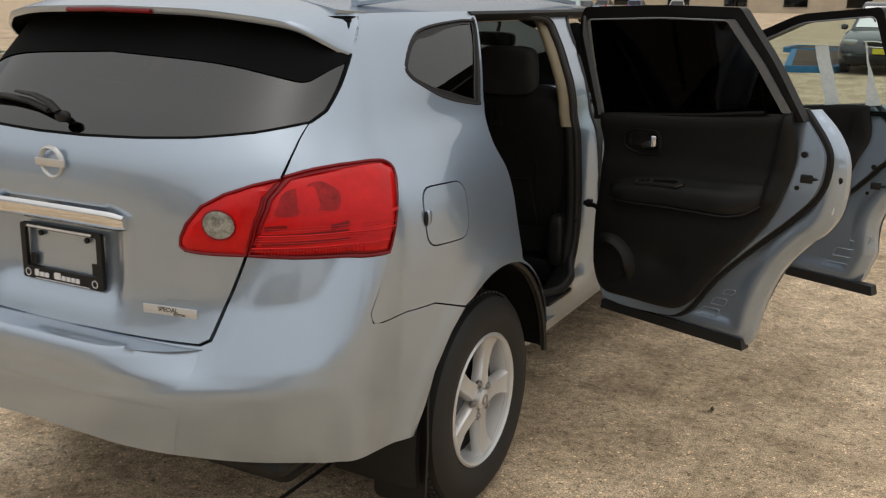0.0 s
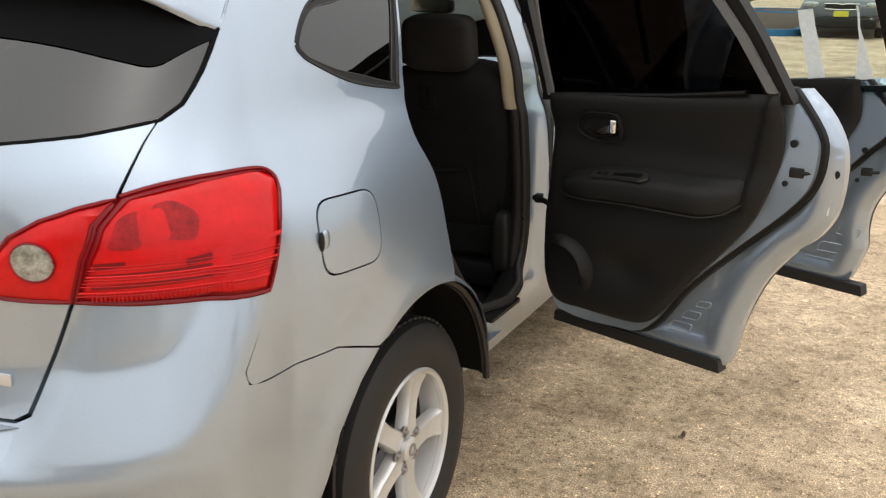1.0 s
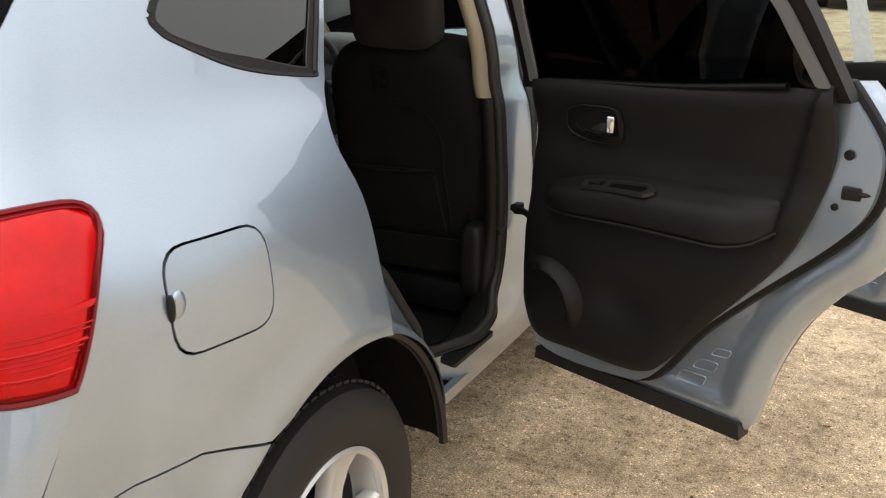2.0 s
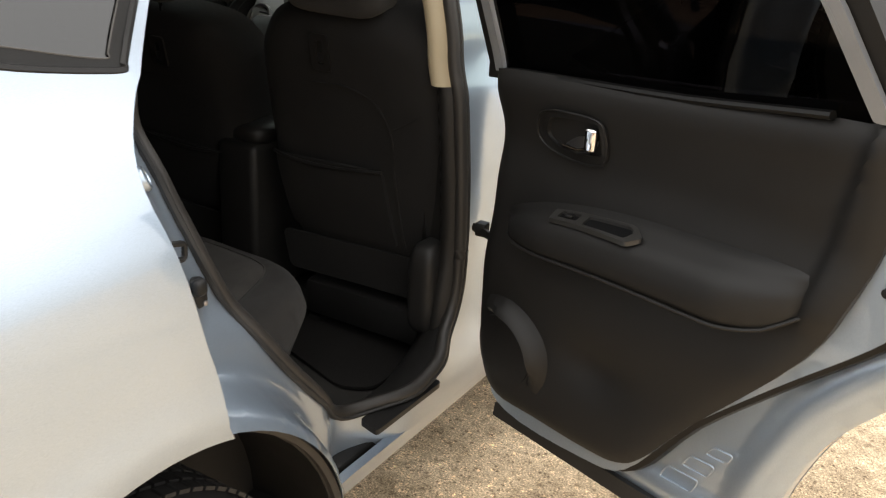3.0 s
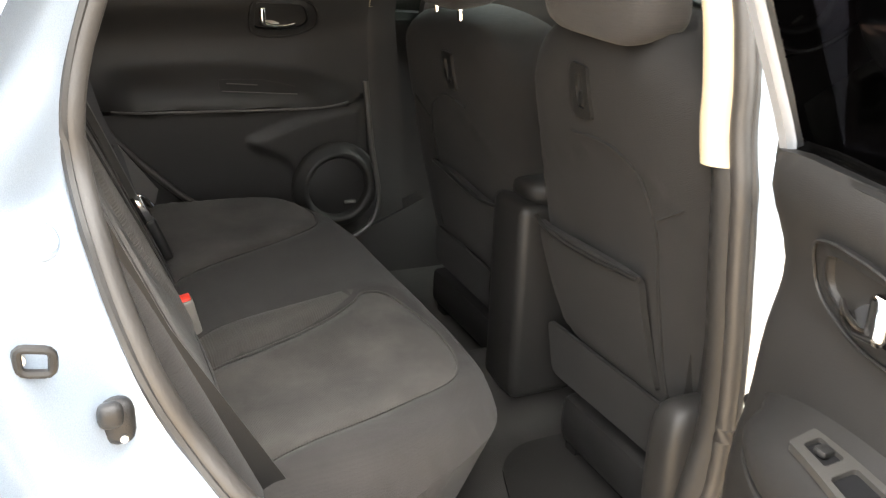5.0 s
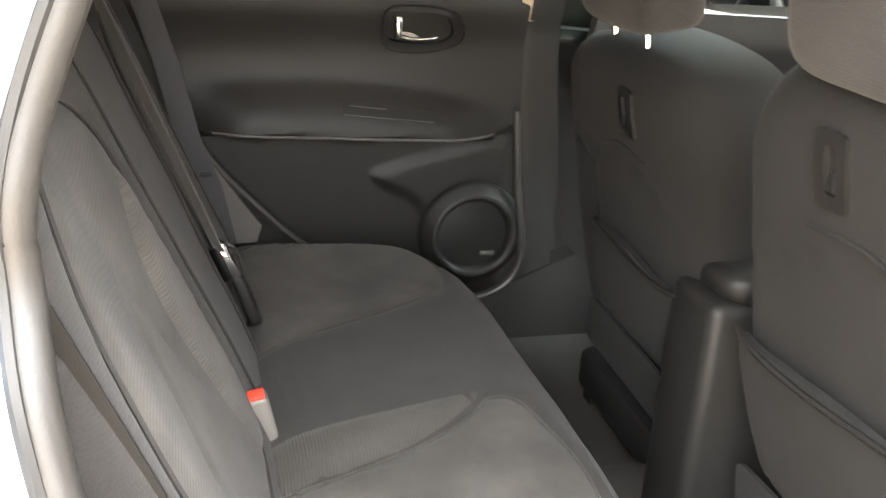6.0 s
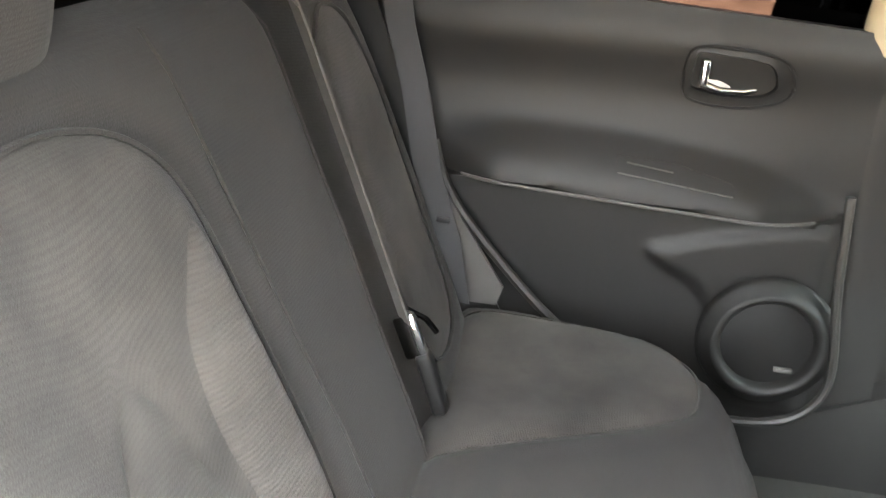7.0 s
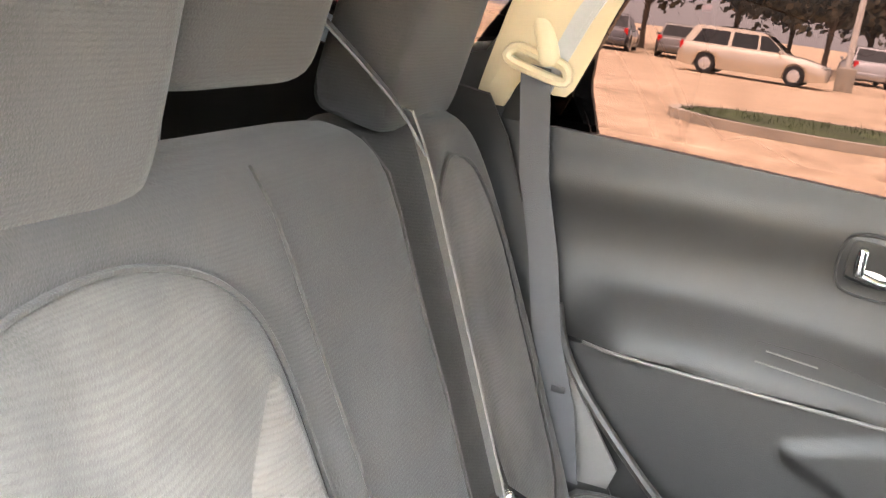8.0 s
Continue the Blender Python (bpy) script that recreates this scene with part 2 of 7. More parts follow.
# Mesh helpers


def thing(name, loc, label, category, group="", kind=""):
    ob = new(name)
    ob.location = loc
    ob.empty_display_size = 0.1
    return tagged(ob, label, category, group, kind)


def world_of(ob):
    p = Vector(ob.location)
    while ob.parent:
        ob = ob.parent
        p += Vector(ob.location)
    return p


def part(name, bm, material, parent, label="", smooth=38, recalc=False):
    """One mesh object under a thing or a part; bm holds world coordinates."""
    if recalc:
        bmesh.ops.recalc_face_normals(bm, faces=bm.faces)
    base = world_of(parent) if parent else Vector((0, 0, 0))
    me = bpy.data.meshes.new(name)
    bm.to_mesh(me)
    bm.free()
    if parent:
        me.transform(Matrix.Translation(-base))
    me.materials.append(material)
    if smooth:
        me.shade_smooth()
        me.set_sharp_from_angle(angle=radians(smooth))
    ob = new(name, me)
    if parent:
        ob.parent = parent
    if label:
        tagged(ob, label)
    return ob


def solo(name, bm, material, label, category, group="", kind="", smooth=38, recalc=False):
    """A thing that is a single mesh, with its origin at its base."""
    lo = Vector((sum(v.co.x for v in bm.verts) / len(bm.verts), sum(v.co.y for v in bm.verts) / len(bm.verts), min(v.co.z for v in bm.verts)))
    bmesh.ops.translate(bm, verts=bm.verts, vec=-lo)
    ob = part(name, bm, material, None, "", smooth, recalc)
    ob.location = lo
    return tagged(ob, label, category, group, kind)


def smooth_curve(xs, ys):
    """Monotone smooth curve through the knots."""
    xs, ys = np.array(xs, float), np.array(ys, float)
    h = np.diff(xs)
    d = np.diff(ys) / h
    m = np.zeros(len(xs))
    m[0], m[-1] = d[0], d[-1]
    for i in range(1, len(xs) - 1):
        m[i] = 0 if d[i - 1] * d[i] <= 0 else 2 * d[i - 1] * d[i] / (d[i - 1] + d[i])

    def f(x):
        x = min(max(x, xs[0]), xs[-1])
        i = min(int(np.searchsorted(xs, x, side="right")) - 1, len(xs) - 2)
        t = (x - xs[i]) / h[i]
        return float((2 * t**3 - 3 * t * t + 1) * ys[i] + (t**3 - 2 * t * t + t) * h[i] * m[i] + (3 * t * t - 2 * t**3) * ys[i + 1] + (t**3 - t * t) * h[i] * m[i + 1])

    return f


def ease(a, b, x):
    t = min(1.0, max(0.0, (x - a) / (b - a)))
    return t * t * (3 - 2 * t)


def spline(pts, closed=True, n=6):
    """Points of a smooth curve through pts; a point repeated twice makes a corner."""
    pts = [Vector(p) for p in pts]
    out, k = [], len(pts)
    for i in range(k if closed else k - 1):
        p1, p2 = pts[i], pts[(i + 1) % k]
        if (p2 - p1).length < 1e-6:
            continue
        p0 = pts[(i - 1) % k] if closed or i > 0 else p1
        p3 = pts[(i + 2) % k] if closed or i + 2 < k else p2
        for j in range(n):
            t = j / n
            out.append(0.5 * (2 * p1 + (p2 - p0) * t + (2 * p0 - 5 * p1 + 4 * p2 - p3) * t * t + (3 * p1 - p0 - 3 * p2 + p3) * t**3))
    if not closed:
        out.append(pts[-1])
    return out


def rounded(pts, r=0.02, n=5):
    """A polygon with rounded corners; a point may carry its own radius as third number."""
    out, k = [], len(pts)
    for i in range(k):
        p = Vector(pts[i][:2])
        rr = pts[i][2] if len(pts[i]) > 2 else r
        a, b = Vector(pts[i - 1][:2]) - p, Vector(pts[(i + 1) % k][:2]) - p
        rr = min(rr, a.length * 0.45, b.length * 0.45)
        if rr < 1e-4:
            out.append(p)
            continue
        s, e = p + a.normalized() * rr, p + b.normalized() * rr
        for j in range(n + 1):
            t = j / n
            out.append(s * (1 - t) ** 2 + p * 2 * t * (1 - t) + e * t * t)
    return out


def inside(poly, q):
    """Which of the points q (n x 2) lie inside the polygon."""
    p = np.array([(v[0], v[1]) for v in poly])
    r = np.zeros(len(q), bool)
    x2, y2 = p[-1]
    with np.errstate(divide="ignore", invalid="ignore"):
        for x1, y1 in p:
            c = (y1 > q[:, 1]) != (y2 > q[:, 1])
            r ^= c & (q[:, 0] < (x2 - x1) * (q[:, 1] - y1) / (y2 - y1) + x1)
            x2, y2 = x1, y1
    return r


def edge_distance(poly, q):
    p = np.array([(v[0], v[1]) for v in poly])
    best = np.full(len(q), 1e9)
    for a, b in zip(p, np.roll(p, -1, 0)):
        d = b - a
        t = np.clip(((q - a) @ d) / max(d @ d, 1e-12), 0, 1)
        best = np.minimum(best, np.linalg.norm(q - a - t[:, None] * d, axis=1))
    return best


EDGES = {}


def near(poly, a, b):
    """Distance from (a, b) to the outline's nearest edge."""
    if id(poly) not in EDGES:
        p = np.array([(v[0], v[1]) for v in poly])
        d = np.roll(p, -1, 0) - p
        EDGES[id(poly)] = (poly, p, d, np.maximum((d * d).sum(1), 1e-12))
    _, p, d, dd = EDGES[id(poly)]
    q = np.array((a, b)) - p
    r = q - np.clip((q * d).sum(1) / dd, 0, 1)[:, None] * d
    return math.sqrt((r * r).sum(1).min())


def divided(poly, step):
    out = []
    for a, b in zip(poly, list(poly[1:]) + [poly[0]]):
        a, b = Vector(a[:2]), Vector(b[:2])
        k = max(1, math.ceil((b - a).length / step))
        out += [a.lerp(b, i / k) for i in range(k)]
    clean = []
    for p in out:
        if not clean or (p - clean[-1]).length > 1e-5:
            clean.append(p)
    if (clean[0] - clean[-1]).length < 1e-5:
        clean.pop()
    return clean


def sheet(outline, fn, holes=(), step=0.035, rim=0.0, back=False, away=None, into=None):
    """A surface fn(a, b) over a flat outline with holes, its edges turned in by rim; back closes it from behind."""
    from mathutils.geometry import delaunay_2d_cdt
    loops = [divided(outline, step)] + [divided(h, step) for h in holes]
    pts, edges = [], []
    for lp in loops:
        o = len(pts)
        pts += lp
        edges += [(o + i, o + (i + 1) % len(lp)) for i in range(len(lp))]
    xs, ys = [p[0] for p in loops[0]], [p[1] for p in loops[0]]
    gx, gy = np.arange(min(xs), max(xs), step), np.arange(min(ys), max(ys), step * 0.87)
    grid = np.array([(x + (step / 2 if j % 2 else 0), y) for j, y in enumerate(gy) for x in gx])
    ok = inside(loops[0], grid)
    for h in loops[1:]:
        ok &= ~inside(h, grid)
    grid = grid[ok]
    if len(grid):
        d = np.min([edge_distance(lp, grid) for lp in loops], axis=0)
        pts += [Vector(p) for p in grid[d > step * 0.4]]
    vs, es, fs = delaunay_2d_cdt([Vector(p[:2]) for p in pts], edges, [], 0, 1e-6)[:3]
    cen = np.array([(sum(vs[i][0] for i in f) / 3, sum(vs[i][1] for i in f) / 3) for f in fs])
    ok = inside(loops[0], cen)
    for h in loops[1:]:
        ok &= ~inside(h, cen)
    bm = into or bmesh.new()
    e = 1e-3
    pos = [Vector(fn(v[0], v[1])) for v in vs]
    bv = [bm.verts.new(p) for p in pos]
    tris = [f for f, k in zip(fs, ok) if k]
    for f in tris:
        bm.faces.new([bv[i] for i in f])
    if rim:
        count = {}
        for f in tris:
            for a, b in zip(f, (*f[1:], f[0])):
                count[(a, b)] = 1
        border = [(a, b) for a, b in count if (b, a) not in count]

        def shift(i):
            if away is not None:
                return pos[i] + Vector(away) * rim
            x, y = vs[i]
            n = (Vector(fn(x + e, y)) - Vector(fn(x - e, y))).cross(Vector(fn(x, y + e)) - Vector(fn(x, y - e)))
            return pos[i] - n.normalized() * rim

        low = {}
        used = {i for f in tris for i in f} if back else {i for ab in border for i in ab}
        for i in used:
            low[i] = bm.verts.new(shift(i))
        for a, b in border:
            bm.faces.new([bv[b], bv[a], low[a], low[b]])
        if back:
            for f in tris:
                bm.faces.new([low[i] for i in reversed(f)])
    loose = [v for v in bm.verts if not v.link_faces]
    for v in loose:
        bm.verts.remove(v)
    return bm


def tube(path, r, sides=8, closed=False, flat=1.0, bm=None, up=(0, 0, 1)):
    """A round or flattened tube along a path; r may be a list."""
    bm = bm or bmesh.new()
    path = [Vector(p) for p in path]
    k, rings = len(path), []
    side = None
    for i, p in enumerate(path):
        a = path[i - 1] if closed or i else p
        b = path[(i + 1) % k] if closed or i < k - 1 else p
        t = (b - a).normalized()
        s = t.cross(Vector(up))
        if s.length < 1e-3:
            s = t.cross(Vector((1, 0, 0)))
        s.normalize()
        if side is not None and s.dot(side) < 0:
            s = -s
        side = s
        u = s.cross(t).normalized()
        rr = r[i] if isinstance(r, (list, tuple)) else r
        rings.append([bm.verts.new(p + s * math.cos(2 * math.pi * j / sides) * rr + u * math.sin(2 * math.pi * j / sides) * rr * flat) for j in range(sides)])
    for i in range(k if closed else k - 1):
        a, b = rings[i], rings[(i + 1) % k]
        for j in range(sides):
            bm.faces.new([a[j], a[(j + 1) % sides], b[(j + 1) % sides], b[j]])
    if not closed:
        bm.faces.new(rings[0][::-1])
        bm.faces.new(rings[-1])
    return bm


def strap(path, across, width, thick=0.0015):
    """A flat band along a path; across gives the width's direction."""
    bm = bmesh.new()
    ac = Vector(across).normalized() * width / 2
    rows = []
    path = [Vector(p) for p in path]
    for i, p in enumerate(path):
        t = (path[min(i + 1, len(path) - 1)] - path[max(i - 1, 0)]).normalized()
        n = t.cross(ac).normalized() * thick
        rows.append([bm.verts.new(p + d) for d in (-ac - n, ac - n, ac + n, -ac + n)])
    for a, b in zip(rows, rows[1:]):
        for j in range(4):
            bm.faces.new([a[j], a[(j + 1) % 4], b[(j + 1) % 4], b[j]])
    bm.faces.new(rows[0][::-1])
    bm.faces.new(rows[-1])
    return bm


def block(lo, hi, bevel=0.01, seg=2, m=None, taper=None, bm=None):
    """A box between two corners with rounded edges."""
    own = bmesh.new()
    bmesh.ops.create_cube(own, size=1)
    lo, hi = Vector(lo), Vector(hi)
    for v in own.verts:
        v.co = Vector(lo[i] + (v.co[i] + 0.5) * (hi[i] - lo[i]) for i in range(3))
        if taper and v.co.z > (lo.z + hi.z) / 2:
            c = (lo + hi) / 2
            v.co.x, v.co.y = c.x + (v.co.x - c.x) * taper, c.y + (v.co.y - c.y) * taper
    if bevel:
        bmesh.ops.bevel(own, geom=own.edges[:], offset=bevel, segments=seg, affect="EDGES", profile=0.5)
    if m is not None:
        own.transform(m)
    if bm is None:
        return own
    me = bpy.data.meshes.new("join")
    own.to_mesh(me)
    own.free()
    bm.from_mesh(me)
    bpy.data.meshes.remove(me)
    return bm


def lathe(profile, n=32, m=None, closed=False):
    """Turns (radius, height) rows about the z axis."""
    bm = bmesh.new()
    rings = [[bm.verts.new((r * math.cos(2 * math.pi * i / n), r * math.sin(2 * math.pi * i / n), h)) for i in range(n)] for r, h in profile]
    pairs = list(zip(rings, rings[1:])) + ([(rings[-1], rings[0])] if closed else [])
    for a, b in pairs:
        for i in range(n):
            bm.faces.new([a[i], a[(i + 1) % n], b[(i + 1) % n], b[i]])
    if not closed:
        for ring, turn in ((rings[0], -1), (rings[-1], 1)):
            if profile[0 if turn < 0 else -1][0] > 1e-6:
                bm.faces.new(ring[::turn])
    if m is not None:
        bm.transform(m)
    return bm


def pillow(size, m, k=3.2, n=10, bm=None):
    """A soft rounded block (a superellipsoid)."""
    bm = bm or bmesh.new()
    own = bmesh.new()
    bmesh.ops.create_cube(own, size=2)
    bmesh.ops.subdivide_edges(own, edges=own.edges[:], cuts=n, use_grid_fill=True)
    for v in own.verts:
        c = v.co
        r = (abs(c.x) ** k + abs(c.y) ** k + abs(c.z) ** k) ** (1 / k)
        v.co = m @ Vector((c.x / r * size[0] / 2, c.y / r * size[1] / 2, c.z / r * size[2] / 2))
    me = bpy.data.meshes.new("join")
    own.to_mesh(me)
    own.free()
    bm.from_mesh(me)
    bpy.data.meshes.remove(me)
    return bm


def letters(name, text, size, m, material, parent, depth=0.001):
    cu = bpy.data.curves.new(name, "FONT")
    cu.body, cu.size, cu.extrude, cu.align_x, cu.align_y = text, size, depth, "CENTER", "CENTER"
    tmp = new(name, cu)
    me = bpy.data.meshes.new_from_object(tmp.evaluated_get(bpy.context.evaluated_depsgraph_get()))
    bpy.data.objects.remove(tmp)
    bm = bmesh.new()
    bm.from_mesh(me)
    bm.transform(m)
    return part(name, bm, material, parent, smooth=0)

# The car: x to its right, y ahead, the rear axle at y = 0

half_width = smooth_curve([0.2, 0.32, 0.45, 0.6, 0.75, 0.9, 1.0, 1.1, 1.2, 1.29, 1.4, 1.5, 1.56, 1.62], [0.80, 0.855, 0.885, 0.90, 0.906, 0.906, 0.90, 0.882, 0.82, 0.757, 0.712, 0.668, 0.635, 0.57])
rear_end = smooth_curve([0.2, 0.35, 0.5, 0.66, 0.69, 0.73, 0.78, 0.84, 0.9, 1.0, 1.1, 1.2, 1.26, 1.4, 1.55, 1.62], [-0.85, -0.953, -1.008, -1.022, -1.016, -0.985, -0.958, -0.944, -0.935, -0.93, -0.925, -0.912, -0.885, -0.76, -0.62, -0.55])
front_end = smooth_curve([0.2, 0.5, 0.75, 0.95, 1.1], [3.5, 3.62, 3.58, 3.4, 3.2])
Y_BACK, Y_FRONT, ARC, POWER = -0.10, 2.75, 1.4, 3.0
HUB_Z, ARCH_R = 0.34, 0.474


ridge_z = smooth_curve([-1.5, -1.09, -0.89, -0.78, -0.70, -0.66, -0.61, -0.5], [0.694, 0.704, 0.712, 0.727, 0.79, 0.862, 0.97, 1.2])
ridge_h = smooth_curve([-1.5, -1.38, -1.2, -1.0, -0.75, -0.66, -0.6, -0.52], [0.0, 0.0, 0.007, 0.024, 0.034, 0.029, 0.018, 0.0])


def ridge(u, z):
    """The fold that runs round the bumper and up the rear corner."""
    if not -1.38 < u < -0.52:
        return 0.0
    d = (z - ridge_z(u)) / math.hypot(1, (ridge_z(u + 0.01) - ridge_z(u - 0.01)) / 0.02)
    soft = 0.004 * math.log1p(math.exp(min(40, d / 0.004)))
    return 1.9 * ridge_h(u) * max(0.0, 1 - soft / 0.25) * math.exp(-((min(0, d) / 0.3) ** 2))


def corner_end(u, z):
    """The rear line: stepped behind the tailgate, one even slope beside it."""
    if not 0.7 < z < 1.0 or u < -1.05:
        return rear_end(z)
    seam = -0.94 - 0.36 * (1.0 - z)
    k = min(1.0, max(0.0, (u - seam + 0.015) / 0.09))
    k = k * k * (3 - 2 * k)
    return rear_end(z) * (1 - k) + (rear_end(1.0) + (rear_end(0.7) - rear_end(1.0)) * (1.0 - z) / 0.3) * k


def skin(u, z, side=1, depth=0.0):
    """The car's outer skin: u runs along the side and round the ends, z is the height."""
    w = half_width(z) * (1 - 0.006 * (min(max(u, Y_BACK), Y_FRONT) - 0.6) ** 2)
    if Y_BACK <= u <= Y_FRONT:
        x, y = w, u
        for wheel_y in (0.0, 2.69):
            r = math.hypot(u - wheel_y, z - HUB_Z)
            x += 0.012 * math.exp(-(((r - 0.5) / 0.045) ** 2))
        if u > 2.4:
            x -= 0.03 * ((u - 2.4) / 0.35) ** 2
    else:
        back = u < Y_BACK
        run = Y_BACK - u if back else u - Y_FRONT
        a = max(0.0, 1 - run / ARC) * math.pi / 2
        s, c = math.sin(a), math.cos(a)
        r = (s**POWER + c**POWER) ** (-1 / POWER)
        if back:
            g = 1 + ridge(u, z)
            x, y = w * r * s * g, Y_BACK - (Y_BACK - corner_end(u, z)) * r * c * g
            q = math.hypot(y, z - HUB_Z)
            x += 0.012 * math.exp(-(((q - 0.5) / 0.045) ** 2))
        else:
            x, y = (w - 0.03) * r * s, Y_FRONT + (front_end(z) - Y_FRONT) * r * c
    if depth:
        e = 0.004
        a0, a1 = Vector(skin(u - e, z)), Vector(skin(u + e, z))
        b0, b1 = Vector(skin(u, z - e)), Vector(skin(u, z + e))
        n = (a1 - a0).cross(b1 - b0).normalized()
        if n.x * x + (n.y * (y - 1.3)) * 0.3 < 0:
            n = -n
        x, y, z = x - n.x * depth, y - n.y * depth, z - n.z * depth
    return (x * side, y, z)


def tail(v, z, depth=0.0):
    """The same skin over the whole rear, v = 0 in the middle."""
    return skin(Y_BACK - ARC + abs(v), z, 1 if v >= 0 else -1, depth)


def tv(u):
    return u + ARC - Y_BACK


car = thing("car", (0, 1.3, 0), "silver-blue compact SUV with two side doors standing open", "car")

ARCH = [Vector((ARCH_R * math.cos(a), HUB_Z + ARCH_R * math.sin(a))) for a in np.linspace(radians(119), radians(72), 14)]
LAMP_TOP = [(-0.815, 1.192), (-0.739, 1.207), (-0.628, 1.214), (-0.545, 1.211), (-0.508, 1.196), (-0.51, 1.165), (-0.545, 1.117), (-0.577, 1.048), (-0.604, 0.991)]
GLASS_EDGE = [(-0.514, 1.575), (-0.583, 1.48), (-0.632, 1.402), (-0.676, 1.341), (-0.72, 1.319)]
DOOR_EDGE = [(0.134, 0.815), (0.128, 0.89), (0.112, 0.95), (0.09, 1.062), (0.075, 1.148), (0.09, 1.21), (0.13, 1.262), (0.158, 1.29)]
SEAM = [(-0.65, 0.846), (-0.64, 0.82), (-0.605, 0.811), (-0.403, 0.803)]
QUARTER_WINDOW = spline([(-0.29, 1.437), (-0.2, 1.498), (-0.05, 1.538), (0.18, 1.556), (0.295, 1.556), (0.295, 1.556), (0.3, 1.54), (0.14, 1.306), (0.14, 1.306), (0.12, 1.3), (-0.05, 1.33), (-0.225, 1.386), (-0.275, 1.408)], True, 5)
FUEL = rounded([(-0.445, 1.125, 0.05), (-0.225, 1.118, 0.05), (-0.232, 0.957, 0.05), (-0.447, 0.968, 0.05)], 0.05)
FUEL_HOLE = rounded([(-0.449, 1.129, 0.052), (-0.221, 1.122, 0.052), (-0.228, 0.953, 0.052), (-0.451, 0.964, 0.052)], 0.05)


def quarter_panel(side):
    out = [(-0.519, 1.585)] + spline(GLASS_EDGE, False, 3) + [(-0.765, 1.256)] + spline(LAMP_TOP, False, 3) + spline(SEAM, False, 3) + [(-0.262, 0.757)] + ARCH[1:] + spline(DOOR_EDGE, False, 3) + [(0.33, 1.562), (0.345, 1.585)]
    holes = [QUARTER_WINDOW, FUEL_HOLE] if side > 0 else [QUARTER_WINDOW]
    p = part("quarter_panel", sheet(out, lambda u, z: skin(u, z, side), holes, 0.03, 0.012), PAINT, car)
    part("quarter_window", sheet(QUARTER_WINDOW, lambda u, z: skin(u, z, side, 0.006), (), 0.05), PRIVACY, p, "dark tinted quarter window")
    mid = Vector((sum(q[0] for q in QUARTER_WINDOW), sum(q[1] for q in QUARTER_WINDOW))) / len(QUARTER_WINDOW)
    pulled = [Vector((q[0], q[1])) + (mid - Vector((q[0], q[1]))).normalized() * 0.024 for q in QUARTER_WINDOW]
    part("window_border", sheet([Vector((q[0], q[1])) for q in QUARTER_WINDOW], lambda u, z: skin(u, z, side, 0.0035), [pulled], 0.02, 0.0), BLACK, p, "black border round the quarter window")
    part("window_gasket", tube([skin(q[0], q[1], side, 0.003) for q in QUARTER_WINDOW], 0.006, 6, True), BLACK, p)
    part("border_line", tube([skin(q[0], q[1], side, 0.0035) for q in pulled], 0.0012, 5, True), GREYPLASTIC, p)
    if side > 0:
        part("fuel_door", sheet(FUEL, lambda u, z: skin(u, z, 1, -0.001), (), 0.03, 0.012), PAINT, p)
        notch = Vector(skin(-0.436, 1.045, 1))
        part("finger_notch", pillow((0.012, 0.03, 0.046), Matrix.Translation(notch + Vector((0, 0.004, 0))), 2.2, 5), PAINT, p)
        # raised black pad painting the shade inside the notch
        part("notch_shade", pillow((0.012, 0.014, 0.044), Matrix.Translation(notch + Vector((0.001, -0.012, 0))), 2.2, 4), BLACK, p)
    return p


for side in (1, -1):
    quarter_panel(side)

# Tailgate with its window, lamps and badge
TG_SIDE = [(-0.724, 1.319), (-0.771, 1.256), (-0.823, 1.192)]
TG_LOW = [(-0.94, 1.003), (-0.99, 0.87), (-1.016, 0.79), (-1.04, 0.776), (-1.173, 0.772), (-1.45, 0.766)]
GLASS_LOW = [(-0.72, 1.316), (-0.869, 1.295), (-1.018, 1.282), (-1.187, 1.274), (-1.4, 1.268)]


def both(rows):
    """Closes a right-hand outline over the middle with its mirror image."""
    r = [(tv(u), z) for u, z in rows]
    return r + [(-v, z) for v, z in reversed(r)]


GATE_LAMP = [(-0.822, 1.188), (-0.891, 1.174), (-0.966, 1.151), (-1.028, 1.12), (-1.07, 1.074), (-1.087, 1.04), (-1.09, 1.018), (-1.078, 1.007), (-1.05, 1.004), (-1.011, 1.003), (-0.938, 1.003), (-0.912, 1.081), (-0.88, 1.142)]
gate_rows = [(u, z) for u, z in (TG_SIDE + [(-0.822, 1.188)] + [(-0.891, 1.174), (-0.966, 1.151), (-1.028, 1.12), (-1.07, 1.074), (-1.087, 1.04), (-1.09, 1.018), (-1.078, 1.007), (-1.05, 1.004), (-1.011, 1.003)] + TG_LOW)]
gate_out = both(gate_rows)
gate_top = [(tv(u), z) for u, z in reversed(GLASS_LOW[1:])]
gate_out = gate_out + [(-v, z) for v, z in reversed(gate_top)] + gate_top


def gate_surface(v, z):
    """The tailgate, with the number plate's recess pressed into it."""
    x, y, zz = tail(v, z)
    ex = 1 / (1 + math.exp((abs(x) - 0.225) / 0.012))
    ez = 1 / (1 + math.exp((z - 1.075) / 0.006)) / (1 + math.exp((0.835 - z) / 0.012))
    return (x, y + 0.035 * ex * ez, zz)


